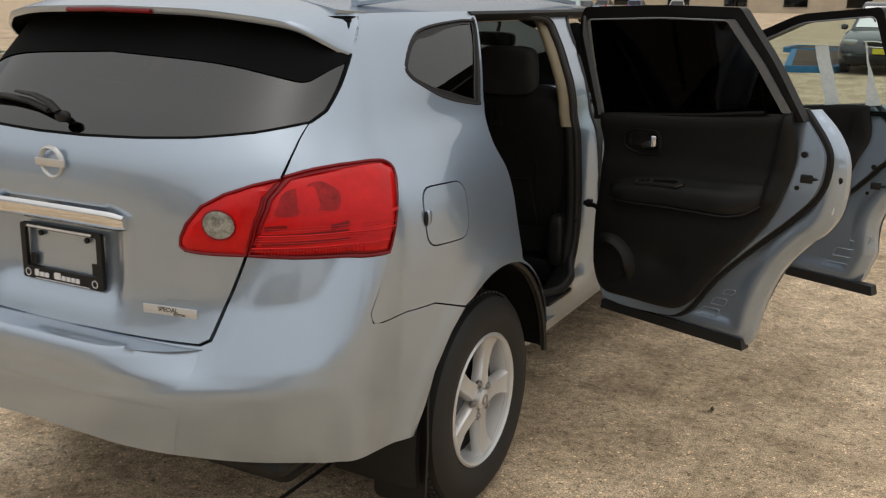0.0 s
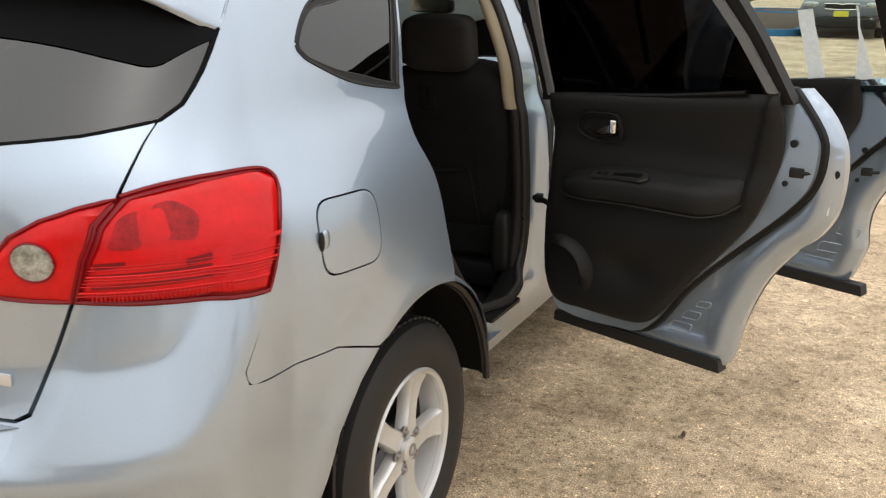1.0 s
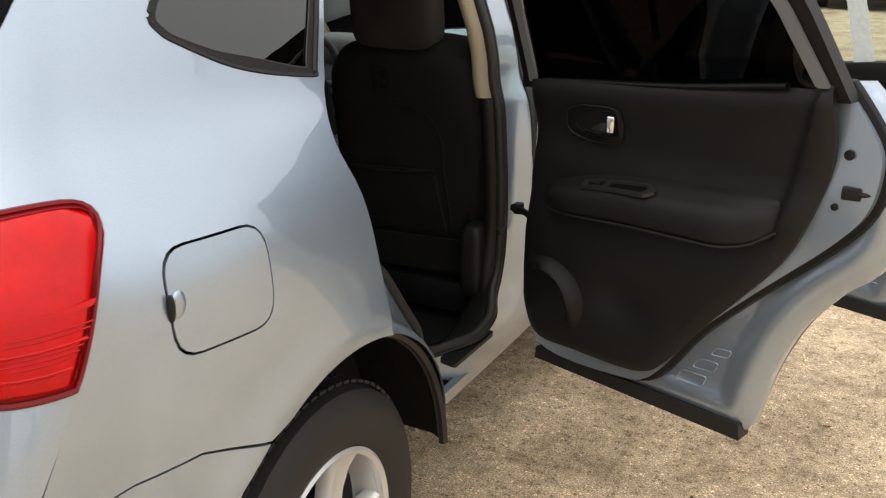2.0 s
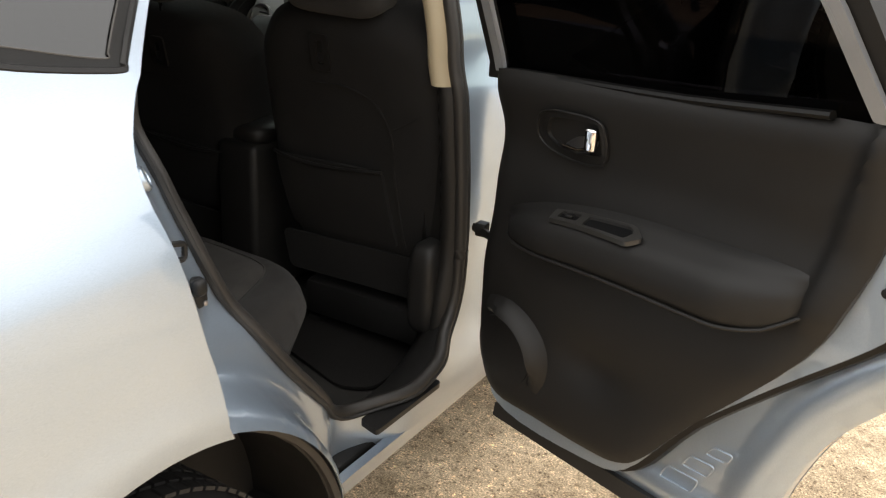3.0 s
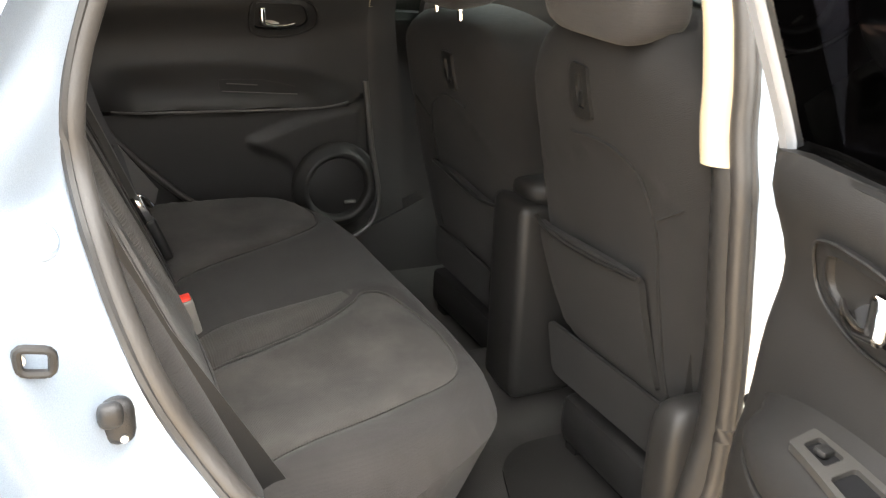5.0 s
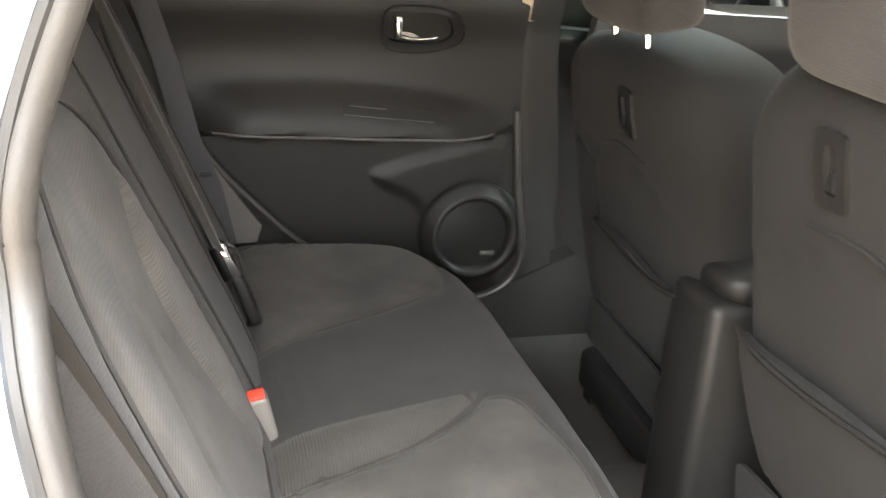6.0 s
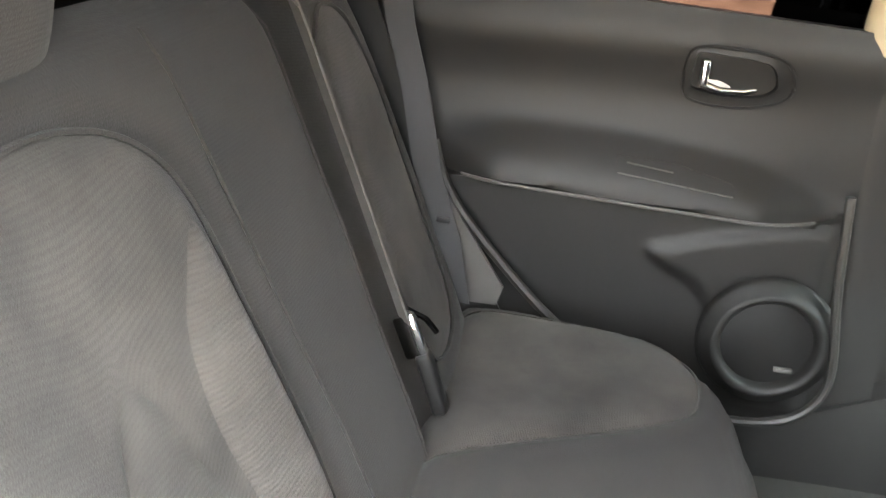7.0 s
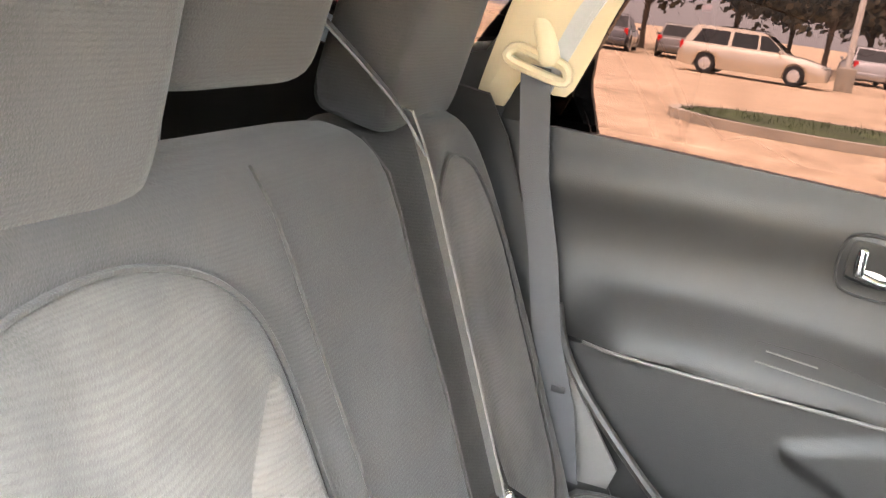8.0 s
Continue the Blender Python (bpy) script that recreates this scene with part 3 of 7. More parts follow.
tailgate = part("tailgate", sheet(gate_out, gate_surface, (), 0.022, 0.02), PAINT, car)
window_out = [(tv(u), z) for u, z in GLASS_EDGE[:-1] + GLASS_LOW]
window_out = window_out + [(-v, z) for v, z in reversed(window_out)]
rear_window = part("rear_window", sheet(window_out, lambda v, z: tail(v, z, 0.006), (), 0.05, 0.004), PRIVACY, car, "dark tinted rear window")
part("window_gasket", tube([tail(v, z, 0.004) for v, z in divided([Vector(p) for p in window_out], 0.05)], 0.006, 6, True), SHADE, rear_window)
# wiper: arm, pivot and blade
part("wiper_arm", tube([tail(0.0, 1.30, -0.035), tail(-0.06, 1.318, -0.04), tail(-0.16, 1.335, -0.035), tail(-0.27, 1.345, -0.025)], [0.012, 0.013, 0.011, 0.008], 8, flat=0.6), BLACK, rear_window)
part("wiper_pivot", pillow((0.05, 0.03, 0.032), Matrix.Translation(tail(0.005, 1.298, -0.02)), 2.4, 4), BLACK, rear_window)
part("wiper_blade", tube([tail(-0.08, 1.312, -0.014), tail(-0.2, 1.33, -0.012), tail(-0.33, 1.338, -0.012), tail(-0.45, 1.335, -0.012)], 0.011, 6, flat=0.8), RUBBER, rear_window)
# chrome strip, plate frame, emblem, badge
part("chrome_strip", tube([(x, tail(0, 1.06)[1] - 0.012 + 0.11 * x * x, 1.063 - 0.06 * x * x) for x in np.linspace(-0.27, 0.27, 15)], [0.022] + [0.028] * 13 + [0.022], 12, flat=0.5, up=(0, 1, 0.35)), CHROME, tailgate, "chrome garnish strip over the number plate")
PLATE_Y = -0.918
frame_out = rounded([(-0.157, 1.013), (0.157, 1.013), (0.157, 0.855), (-0.157, 0.855)], 0.01)
frame_in = rounded([(-0.138, 1.0), (0.138, 1.0), (0.138, 0.89), (-0.138, 0.89)], 0.006)
plate_frame = part("plate_frame", sheet(frame_out, lambda x, z: (x, PLATE_Y - 0.02 * (0.93 - z) , z), [frame_in], 0.05, 0.012, away=(0, 1, 0)), BLACK, tailgate, "black dealer plate frame with white lettering bars")


def bar(name, x0, x1, z0, z1, mat, parent, y=PLATE_Y - 0.004, r=0.003):
    return part(name, sheet(rounded([(x0, z1), (x1, z1), (x1, z0), (x0, z0)], r), lambda x, z: (x, y - 0.02 * (0.93 - z), z), (), 0.04, 0.002, away=(0, 1, 0)), mat, parent)


bar("lettering_bar", -0.125, 0.125, 1.0035, 1.0095, WHITE, plate_frame)
for x0, x1, z1 in ((-0.105, -0.091, 0.884), (-0.087, -0.07, 0.878), (-0.066, -0.05, 0.878), (-0.028, -0.003, 0.884), (0.001, 0.016, 0.878), (0.02, 0.035, 0.878), (0.039, 0.052, 0.878), (0.056, 0.07, 0.878)):
    bar("lettering_bar", x0, x1, 0.865, z1, WHITE, plate_frame)
bar("lettering_bar", -0.105, 0.108, 0.8575, 0.8595, WHITE, plate_frame)
for x in (-0.13, 0.131):
    part("round_mark", lathe([(0.009, 0), (0.011, 0), (0.011, 0.001), (0.009, 0.001)], 16, Matrix.Translation((x, PLATE_Y - 0.006, 0.873)) @ pose(0, 0, 0, 90), True), WHITE, plate_frame)
for x in (-0.12, 0.12):
    bar("plate_bumper", x - 0.012, x + 0.012, 0.892, 0.925, BLACK, tailgate, -0.909)
for x in (-0.09, 0.09):
    part("plate_screw", lathe([(0.008, 0), (0.008, 0.006), (0.004, 0.008)], 12, Matrix.Translation((x, -0.9, 0.985)) @ pose(0, 0, 0, 90)), BLACK, tailgate)
em = Matrix.Translation((0.0, tail(0, 1.194)[1] - 0.006, 1.194)) @ pose(0, 0, 0, 90 + 5)
part("emblem_ring", lathe([(0.033, -0.004), (0.046, -0.004), (0.044, 0.005), (0.04, 0.008), (0.036, 0.005)], 32, em, True), ALLOY, tailgate)
part("emblem_bar", block((-0.054, -0.011, 0.0), (0.054, 0.011, 0.01), 0.003, 2, em), ALLOY, tailgate)
bz = [skin(u, 0.844, 1, -0.003) for u in (-1.194, -1.05)]
b0, b1 = Vector(bz[0]), Vector(bz[1])
bdir = (b1 - b0).normalized()
bm_ = Matrix.Translation((b0 + b1) / 2) @ Matrix((( *bdir, 0), (0, 0, 1, 0), (*bdir.cross(Vector((0, 0, 1))), 0), (0, 0, 0, 1))).transposed()
badge = part("badge", block((-(b1 - b0).length / 2, -0.0125, -0.002), ((b1 - b0).length / 2, 0.0125, 0.003), 0.002, 2, bm_), ALLOY, tailgate, "brushed metal edition badge")
letters("badge_lettering", "SPECIAL", 0.017, bm_ @ Matrix.Translation((-0.005, 0.003, 0.0035)), BLACK, tailgate, 0.0004)
letters("badge_lettering", "EDITION", 0.009, bm_ @ Matrix.Translation((0.03, -0.007, 0.0035)), BLACK, tailgate, 0.0004)


def tail_lamp(side):
    outer = spline(LAMP_TOP, False, 3) + [(-0.724, 0.994), (-0.83, 0.998), (-0.93, 1.003)] + [(-0.906, 1.081), (-0.873, 1.143)]
    outer = [Vector(p[:2]) for p in outer]
    core = rounded([(-0.835, 1.165, 0.01), (-0.7, 1.188, 0.02), (-0.56, 1.192, 0.03), (-0.54, 1.165, 0.03), (-0.6, 1.06, 0.02), (-0.625, 1.012, 0.01), (-0.9, 1.018, 0.01), (-0.885, 1.09, 0.02)], 0.02)
    lamp = part("tail_lamp", sheet(outer, lambda u, z: skin(u, z, side, -0.012 * min(1, near(outer, u, z) / 0.015)), (), 0.02, 0.02), REDLENS, car, "glossy red tail lamp")
    hub = Vector((-0.72, 1.1))
    inset = [p + (hub - p).normalized() * 0.013 for p in outer]
    part("lens_border", sheet(outer, lambda u, z: skin(u, z, side, -0.0125 * min(1, near(outer, u, z) / 0.012)), [inset], 0.02), DEEPRED, lamp, "dark red border of the lens")
    flutes = bmesh.new()
    for i in range(34):
        u = -0.9 + 0.0068 * i
        tube([skin(u, 1.006, side, -0.0125), skin(u + 0.001, 1.026, side, -0.0125)], 0.0017, 5, bm=flutes)
    tagged(part("lens_relief", flutes, MIDRED, lamp), kind="stuff")
    for z0, z1, u0, u1 in ((1.064, 1.076, -0.89, -0.84), (1.062, 1.075, -0.745, -0.7), (1.05, 1.056, -0.9, -0.7), (1.028, 1.036, -0.9, -0.7)):
        part("lens_band", sheet(rounded([(u0, z0), (u1, z0 + 0.006), (u1, z1 + 0.006), (u0, z1)], 0.003), lambda u, z: skin(u, z, side, -0.0132), (), 0.02), DEEPRED, lamp)
    part("lamp_rim", tube([skin(p[0], p[1], side, -0.002) for p in divided(outer, 0.03)], 0.005, 6, True), DEEPRED, lamp)
    for bulb in ([(-0.868, 1.1), (-0.835, 1.152), (-0.795, 1.166), (-0.79, 1.135), (-0.815, 1.098)], [(-0.785, 1.115), (-0.775, 1.17), (-0.735, 1.178), (-0.7, 1.15), (-0.72, 1.105)]):
        part("bulb_window", sheet(rounded(bulb, 0.016), lambda u, z: skin(u, z, side, -0.0128), (), 0.02), BULBRED, lamp)
    # brighter red patch painting a glint between the bulb windows
    part("bulb_glint", sheet(rounded([(-0.812, 1.112), (-0.8, 1.162), (-0.755, 1.166), (-0.76, 1.112)], 0.01), lambda u, z: skin(u, z, side, -0.0136), (), 0.02), REDLENS, lamp)
    part("lens_ledge", sheet(rounded([(-0.888, 1.086), (-0.562, 1.098), (-0.568, 1.09), (-0.89, 1.077)], 0.003), lambda u, z: skin(u, z, side, -0.0145), (), 0.02, 0.003), REDLENS, lamp)
    for i, z in enumerate((1.07, 1.064, 1.052, 1.046, 1.04, 1.034, 1.022, 1.016)):
        a, b = -0.897 - 0.004 * i, -0.572 - 0.006 * i
        part("lens_ridge", tube([skin(u, z + 0.012 * (u - a) * 0.6, side, -0.0125) for u in np.linspace(a, b, 12)], 0.0024 if i in (2, 6) else 0.0013, 6), REDLENS if i in (2, 6) else MIDRED, lamp)
    gate = [Vector(p) for p in GATE_LAMP]
    inner = part("reverse_lamp", sheet(gate, lambda u, z: skin(u, z, side, -0.01 * min(1, near(gate, u, z) / 0.012)), (), 0.018, 0.02), REDLENS, car, "red inner tail lamp with a round clear reverse light")
    part("lamp_rim", tube([skin(p[0], p[1], side, -0.002) for p in divided(gate, 0.03)], 0.005, 6, True), DEEPRED, inner)
    disc = [(-0.989 + 0.037 * math.cos(a), 1.078 + 0.035 * math.sin(a)) for a in np.linspace(0, 2 * math.pi, 24, endpoint=False)]
    part("clear_lens", sheet(disc, lambda u, z: skin(u, z, side, -0.014), (), 0.012, 0.006), CLEARLENS, inner, "round clear reversing lens")
    part("lens_ring", tube([skin(*p, side, -0.012) for p in disc], 0.003, 6, True), DEEPRED, inner)


for side in (1, -1):
    tail_lamp(side)

# Rear bumper round the back, with its step under the tailgate
bump_rows = [(-0.604, 0.985), (-0.653, 0.846), (-0.643, 0.817), (-0.607, 0.807), (-0.403, 0.799), (-0.264, 0.752), (-0.33, 0.70), (-0.40, 0.60), (-0.43, 0.5), (-0.47, 0.42), (-0.66, 0.432), (-0.83, 0.462), (-1.025, 0.484), (-1.263, 0.493), (-1.47, 0.5)]
bump_edge = [(-0.604, 0.985), (-0.724, 0.989), (-0.83, 0.992), (-0.934, 0.998), (-0.98, 0.87), (-1.006, 0.786), (-1.035, 0.77), (-1.173, 0.767), (-1.45, 0.761)]
bo = [(tv(u), z) for u, z in bump_rows]
be = [(tv(u), z) for u, z in reversed(bump_edge)]
bump_out = bo + [(-v, z) for v, z in reversed(bo)] + [(-v, z) for v, z in reversed(be)] + be


def bumper_surface(v, z):
    x, y, zz = tail(v, z)
    return Vector((x, y - 0.03 * (1 - ease(0.25, 0.62, abs(v))) / (1 + math.exp((z - 0.69) / 0.018)), zz))


bumper = part("rear_bumper", sheet(bump_out, bumper_surface, (), 0.0135, 0.03), PAINT, car)
# flat ledge and lip under the tailgate, rounding off towards the corners
bm = bmesh.new()
rows = []
for v in np.linspace(-0.475, 0.475, 77):
    deep = 0.072 * (1 - min(1, abs(v) / 0.475) ** 5)
    edge = bumper_surface(v, 0.765)
    lip = edge + Vector((0, -deep, -0.01 * deep / 0.072))
    row = [edge + Vector((0, 0.02, 0.001)), edge, edge.lerp(lip, 0.5), edge.lerp(lip, 0.9)]
    foot = bumper_surface(v, 0.62).y
    for q in np.linspace(0.015, 1, 16):
        base = bumper_surface(v, lip.z + (0.62 - lip.z) * q)
        face = lip.y + min(0.0, foot - lip.y) * math.sin(min(1, 2.1 * q) * math.pi / 2) - 0.006 * (deep / 0.072) * math.sin(min(1, 9 * q) * math.pi / 2) * (1 - q)
        row.append(Vector((base.x, min(base.y - 0.0015 + 0.003 * ease(0.42, 0.47, abs(v)), base.y + 0.0015 + (face - base.y) * deep / 0.072) if q < 1 else base.y + 0.001, base.z)))
    rows.append([bm.verts.new(p) for p in row])
for p, q in zip(rows, rows[1:]):
    for j in range(len(p) - 1):
        bm.faces.new([p[j], p[j + 1], q[j + 1], q[j]])
part("bumper_step", bm, PAINT, bumper, smooth=60)
part("bumper_valance", sheet([(-0.95, 0.46), (-0.8, 0.5), (0.8, 0.5), (0.95, 0.46), (0.9, 0.39), (0.7, 0.37), (-0.7, 0.37), (-0.9, 0.39)], lambda v, z: tail(v, z, 0.05 + 1.2 * max(0, 0.48 - z)), (), 0.06, 0.02), BLACK, car)

# Roof, spoiler, bonnet, front
ROOF_Z = 1.585


def roof_at(x, y):
    w = half_width(ROOF_Z) * (1 - 0.006 * (y - 0.6) ** 2)
    end = max(0.0, (y - 1.2) / 0.75)
    return (x, y, ROOF_Z + 0.07 * (1 - min(1, abs(x) / w) ** 2.2) - 0.06 * end**2 * 0.6)


rx = lambda y: half_width(ROOF_Z) * (1 - 0.006 * (y - 0.6) ** 2)
roof_out = [(rx(y), y) for y in np.linspace(-0.2, 1.72, 14)] + [(-rx(y), y) for y in np.linspace(1.72, -0.2, 14)]
roof_out = [(0.57, -0.40), (0.598, -0.3)] + roof_out + [(-0.598, -0.3), (-0.57, -0.40), (-0.4, -0.405), (0, -0.41), (0.4, -0.405)]
part("roof", sheet(roof_out, roof_at, (), 0.06, 0.012), PAINT, car)
for s in (1, -1):
    part("roof_rail", tube([(s * 0.53, y, 1.615 + 0.035 * math.sin(math.pi * (y + 0.25) / 1.75)) for y in np.linspace(-0.25, 1.5, 16)], 0.014, 8), PAINT, car)
lip = [smooth_curve([0, 0.287, 0.456, 0.535, 0.60, 0.632], c) for c in ([-0.69, -0.672, -0.632, -0.585, -0.535, -0.444], [1.600, 1.594, 1.578, 1.562, 1.527, 1.483])]


END0, END1 = Vector(skin(-0.519, 1.583)), Vector(skin(-0.585, 1.478))


def spoiler_at(f, k, drop=0.0):
    """From the roof's rear edge (k = 0) to the lip (k = 1); f runs from side to side."""
    a = abs(f)
    x0, x1 = END0.x * f, END1.x * f
    y0 = -0.40 + (END0.y + 0.40) * a**3
    z0 = roof_at(min(abs(x0), 0.598), y0)[2] * (1 - a**24) + END0.z * a**24
    y1 = lip[0](abs(x1)) * (1 - a**60) + END1.y * a**60
    z1 = lip[1](abs(x1)) * (1 - a**60) + END1.z * a**60
    p = Vector((x0, y0, z0)).lerp(Vector((x1, y1, z1)), k)
    edge = Vector(skin(-0.508 - 0.07 * k, 1.586 - 0.108 * k, 1, -0.002)) - END0.lerp(END1, k)
    p += Vector((math.copysign(edge.x, f), edge.y, edge.z)) * a**10
    return p + Vector((0, 0.4 * drop, 0.012 * math.sin(math.pi * k) * (1 - a**6) - drop))


def spoiler_shell(k0, k1, drop0, drop1):
    bm = bmesh.new()
    rows = [[bm.verts.new(spoiler_at(f, k, drop0 + (drop1 - drop0) * (k - k0) / (k1 - k0))) for f in np.linspace(-1, 1, 81)] for k in np.linspace(k0, k1, 9)]
    return bm, rows


def stitch(bm, rows):
    for a, b in zip(rows, rows[1:]):
        for j in range(len(a) - 1):
            bm.faces.new([a[j], a[j + 1], b[j + 1], b[j]])
    return bm


bm, rows = spoiler_shell(0, 1, 0, 0)
rows.append([bm.verts.new(spoiler_at(f, 1.0, 0.008) + Vector((0, -0.004, 0))) for f in np.linspace(-1, 1, 81)])
rows.append([bm.verts.new(spoiler_at(f, 1.0, 0.018)) for f in np.linspace(-1, 1, 81)])
spoiler = part("spoiler", stitch(bm, rows), PAINT, car, "roof spoiler in body colour", smooth=60)
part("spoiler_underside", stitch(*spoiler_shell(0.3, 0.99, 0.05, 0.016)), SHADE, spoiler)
# dull black sheet painting the spoiler's dark reflection onto the rear glass
reflection_edge = [(tv(u), z) for u, z in ((-1.5, 1.478), (-1.14, 1.466), (-0.975, 1.452), (-0.84, 1.428), (-0.77, 1.415), (-0.735, 1.417), (-0.705, 1.428), (-0.655, 1.446), (-0.604, 1.458), (-0.578, 1.485), (-0.525, 1.57))]
reflection_edge = spline([(v, z, 0) for v, z in reflection_edge[:-2]], False, 4) + [Vector((*reflection_edge[-2], 0)), Vector((*reflection_edge[-1], 0))]
reflection_edge = [Vector((p.x, p.y)) for p in reflection_edge]
part("spoiler_reflection_band", sheet(reflection_edge + [Vector((-p.x, p.y)) for p in reversed(reflection_edge) if p.x > 1e-4], lambda v, z: tail(v, z, 0.003), (), 0.03, 0.0), SHADE, rear_window, "black band painting the spoiler's dark reflection on the glass")
part("brake_light", tube([(x, lip[0](abs(x)) - 0.002, lip[1](abs(x)) - 0.012) for x in np.linspace(-0.16, 0.16, 9)], 0.009, 8, flat=0.8), DEEPRED, spoiler, "high brake light, dark red lens")
part("bonnet", sheet([(0.70, 2.42), (0.74, 2.9), (0.62, 3.3), (0.3, 3.44), (0, 3.47), (-0.3, 3.44), (-0.62, 3.3), (-0.74, 2.9), (-0.70, 2.42), (-0.35, 2.5), (0.35, 2.5)], lambda x, y: (x, y, 1.12 - 0.13 * ((y - 2.4) / 1.0) ** 2 - 0.06 * (x / 0.7) ** 2), (), 0.07, 0.02), PAINT, car)
front_arch = [(2.69 + ARCH_R * math.cos(a), HUB_Z + ARCH_R * math.sin(a)) for a in np.linspace(radians(178), radians(4), 24)]
for s in (1, -1):
    part("fender", sheet([(2.02, 0.36), (2.2, 0.36)] + front_arch + [(3.3, 0.36), (3.3, 0.6), (3.25, 0.86), (2.9, 1.0), (2.4, 1.08), (2.15, 1.12), (2.04, 1.1), (2.0, 0.7)], lambda u, z, s=s: skin(u, z, s), (), 0.06, 0.02), PAINT, car)
    part("headlamp", sheet(rounded([(3.28, 0.86), (3.0, 0.98), (3.3, 0.92), (3.7, 0.8), (3.75, 0.7), (3.4, 0.74)], 0.03), lambda u, z, s=s: skin(u, z, s, -0.006), (), 0.05, 0.02), CLEARLENS, car)
fr = [(3.3, 0.36), (3.3, 0.6), (3.26, 0.84), (3.4, 0.74), (3.76, 0.7), (3.72, 0.8), (3.9, 0.86)]
fv = [(Y_FRONT + ARC - u, z) for u, z in fr]
part("front_bumper", sheet(fv + [(-v, z) for v, z in reversed(fv)], lambda v, z: skin(Y_FRONT + ARC - abs(v), z, 1 if v >= 0 else -1), (), 0.07, 0.03), PAINT, car)


def screen_at(x, k):
    y = 1.72 + 0.78 * k
    z = 1.60 - 0.50 * k + 0.05 * math.sin(math.pi * k) - 0.05 * (x / 0.7) ** 2
    return (x, y + 0.05 - 0.16 * (x / 0.7) ** 2, z)


part("windscreen", sheet([(0.56, 0), (0.66, 0.5), (0.72, 1), (-0.72, 1), (-0.66, 0.5), (-0.56, 0)], screen_at, (), 0.08), CLEAR, car, "clear green-tinted windscreen").visible_shadow = False
for s in (1, -1):
    pillar = part("windscreen_pillar", tube([(s * (0.60 + 0.14 * k), screen_at(0.6, k)[1] - 0.02, screen_at(0.6, k)[2] + 0.0) for k in np.linspace(-0.03, 1, 9)], 0.04, 10, flat=0.7), PAINT, car)
    part("pillar_trim", tube([(s * (0.56 + 0.13 * k), screen_at(0.6, k)[1] - 0.06, screen_at(0.6, k)[2] - 0.03) for k in np.linspace(-0.03, 1, 9)], 0.03, 8, flat=0.7), BEIGE, pillar)

# Wheels


def wheel(x, y, side):
    m = Matrix.Translation((x, y, HUB_Z + 0.013)) @ pose(0, 0, 0, 0, 90 * side, 0)
    prof = [(0.205, -0.19), (0.25, -0.2), (0.31, -0.205), (0.342, -0.19), (0.352, -0.15), (0.3535, -0.1), (0.352, -0.05), (0.342, -0.012), (0.318, 0.004), (0.275, 0.008), (0.235, 0.0), (0.222, -0.008), (0.205, -0.02)]
    root = part("wheel", lathe(prof, 64, m, True), RUBBER, car, "worn black tyre on a five-spoke alloy wheel")
    tread = bmesh.new()
    for k in range(4):
        off = -0.155 + k * 0.037
        for i in range(76):
            a = 2 * math.pi * (i + 0.5 * (k % 2)) / 76
            own = block((0.3505, -0.0108, off - 0.014), (0.3575, 0.0108, off + 0.014), 0)
            own.transform(m @ pose(0, 0, 0, 0, 0, math.degrees(a)))
            me = bpy.data.meshes.new("join")
            own.to_mesh(me)
            own.free()
            tread.from_mesh(me)
            bpy.data.meshes.remove(me)
    tagged(part("tread", tread, RUBBER, root, smooth=0), kind="stuff")
    part("rim", lathe([(0.222, -0.012), (0.224, -0.004), (0.217, 0.001), (0.208, -0.006), (0.203, -0.03), (0.198, -0.075), (0.196, -0.08), (0.205, -0.08), (0.215, -0.03)], 64, m, True), ALLOY, root)
    part("barrel", lathe([(0.199, -0.08), (0.185, -0.17), (0.19, -0.175), (0.206, -0.08)], 48, m, True), GREYPLASTIC, root)
    part("brake_disc", lathe([(0.05, -0.12), (0.15, -0.12), (0.15, -0.135), (0.05, -0.135)], 40, m, True), DARKCHROME, root)
    part("backing", lathe([(0.0, -0.15), (0.19, -0.15), (0.19, -0.16), (0.0, -0.16)], 32, m), BLACK, root)
    for i in range(5):
        turn = m @ pose(0, 0, 0, 0, 0, 72 * i + 14)
        bm = bmesh.new()
        rows = []
        for r, w, h in ((0.035, 0.026, -0.018), (0.06, 0.033, -0.016), (0.09, 0.028, -0.02), (0.13, 0.029, -0.024), (0.175, 0.035, -0.022), (0.205, 0.046, -0.014), (0.215, 0.06, -0.01)):
            rows.append([bm.verts.new(turn @ Vector((r, b, c))) for b, c in ((-w, h - 0.035), (-w, h - 0.01), (-w * 0.8, h), (0, h - 0.004), (w * 0.8, h), (w, h - 0.01), (w, h - 0.035))])
        for a, b in zip(rows, rows[1:]):
            for j in range(6):
                bm.faces.new([a[j], a[j + 1], b[j + 1], b[j]])
            bm.faces.new([a[6], a[0], b[0], b[6]])
        bm.faces.new(rows[0])
        bm.faces.new(rows[-1][::-1])
        part("spoke", bm, ALLOY, root, recalc=True)
        part("wheel_nut", lathe([(0.016, -0.024), (0.016, -0.016), (0.011, -0.015), (0.01, -0.022), (0.007, -0.008), (0.0, -0.006)], 16, turn @ pose(0, 0, 0, 0, 0, 36) @ Matrix.Translation((0.056, 0, 0))), STEEL, root)
    part("hub_cap", lathe([(0.036, -0.03), (0.034, -0.008), (0.028, -0.004), (0.0, -0.003)], 24, m), ALLOY, root)
    part("cap_mark", lathe([(0.012, -0.004), (0.018, -0.004), (0.018, 0.0), (0.012, 0.0)], 20, m, True), STEEL, root)
    return root


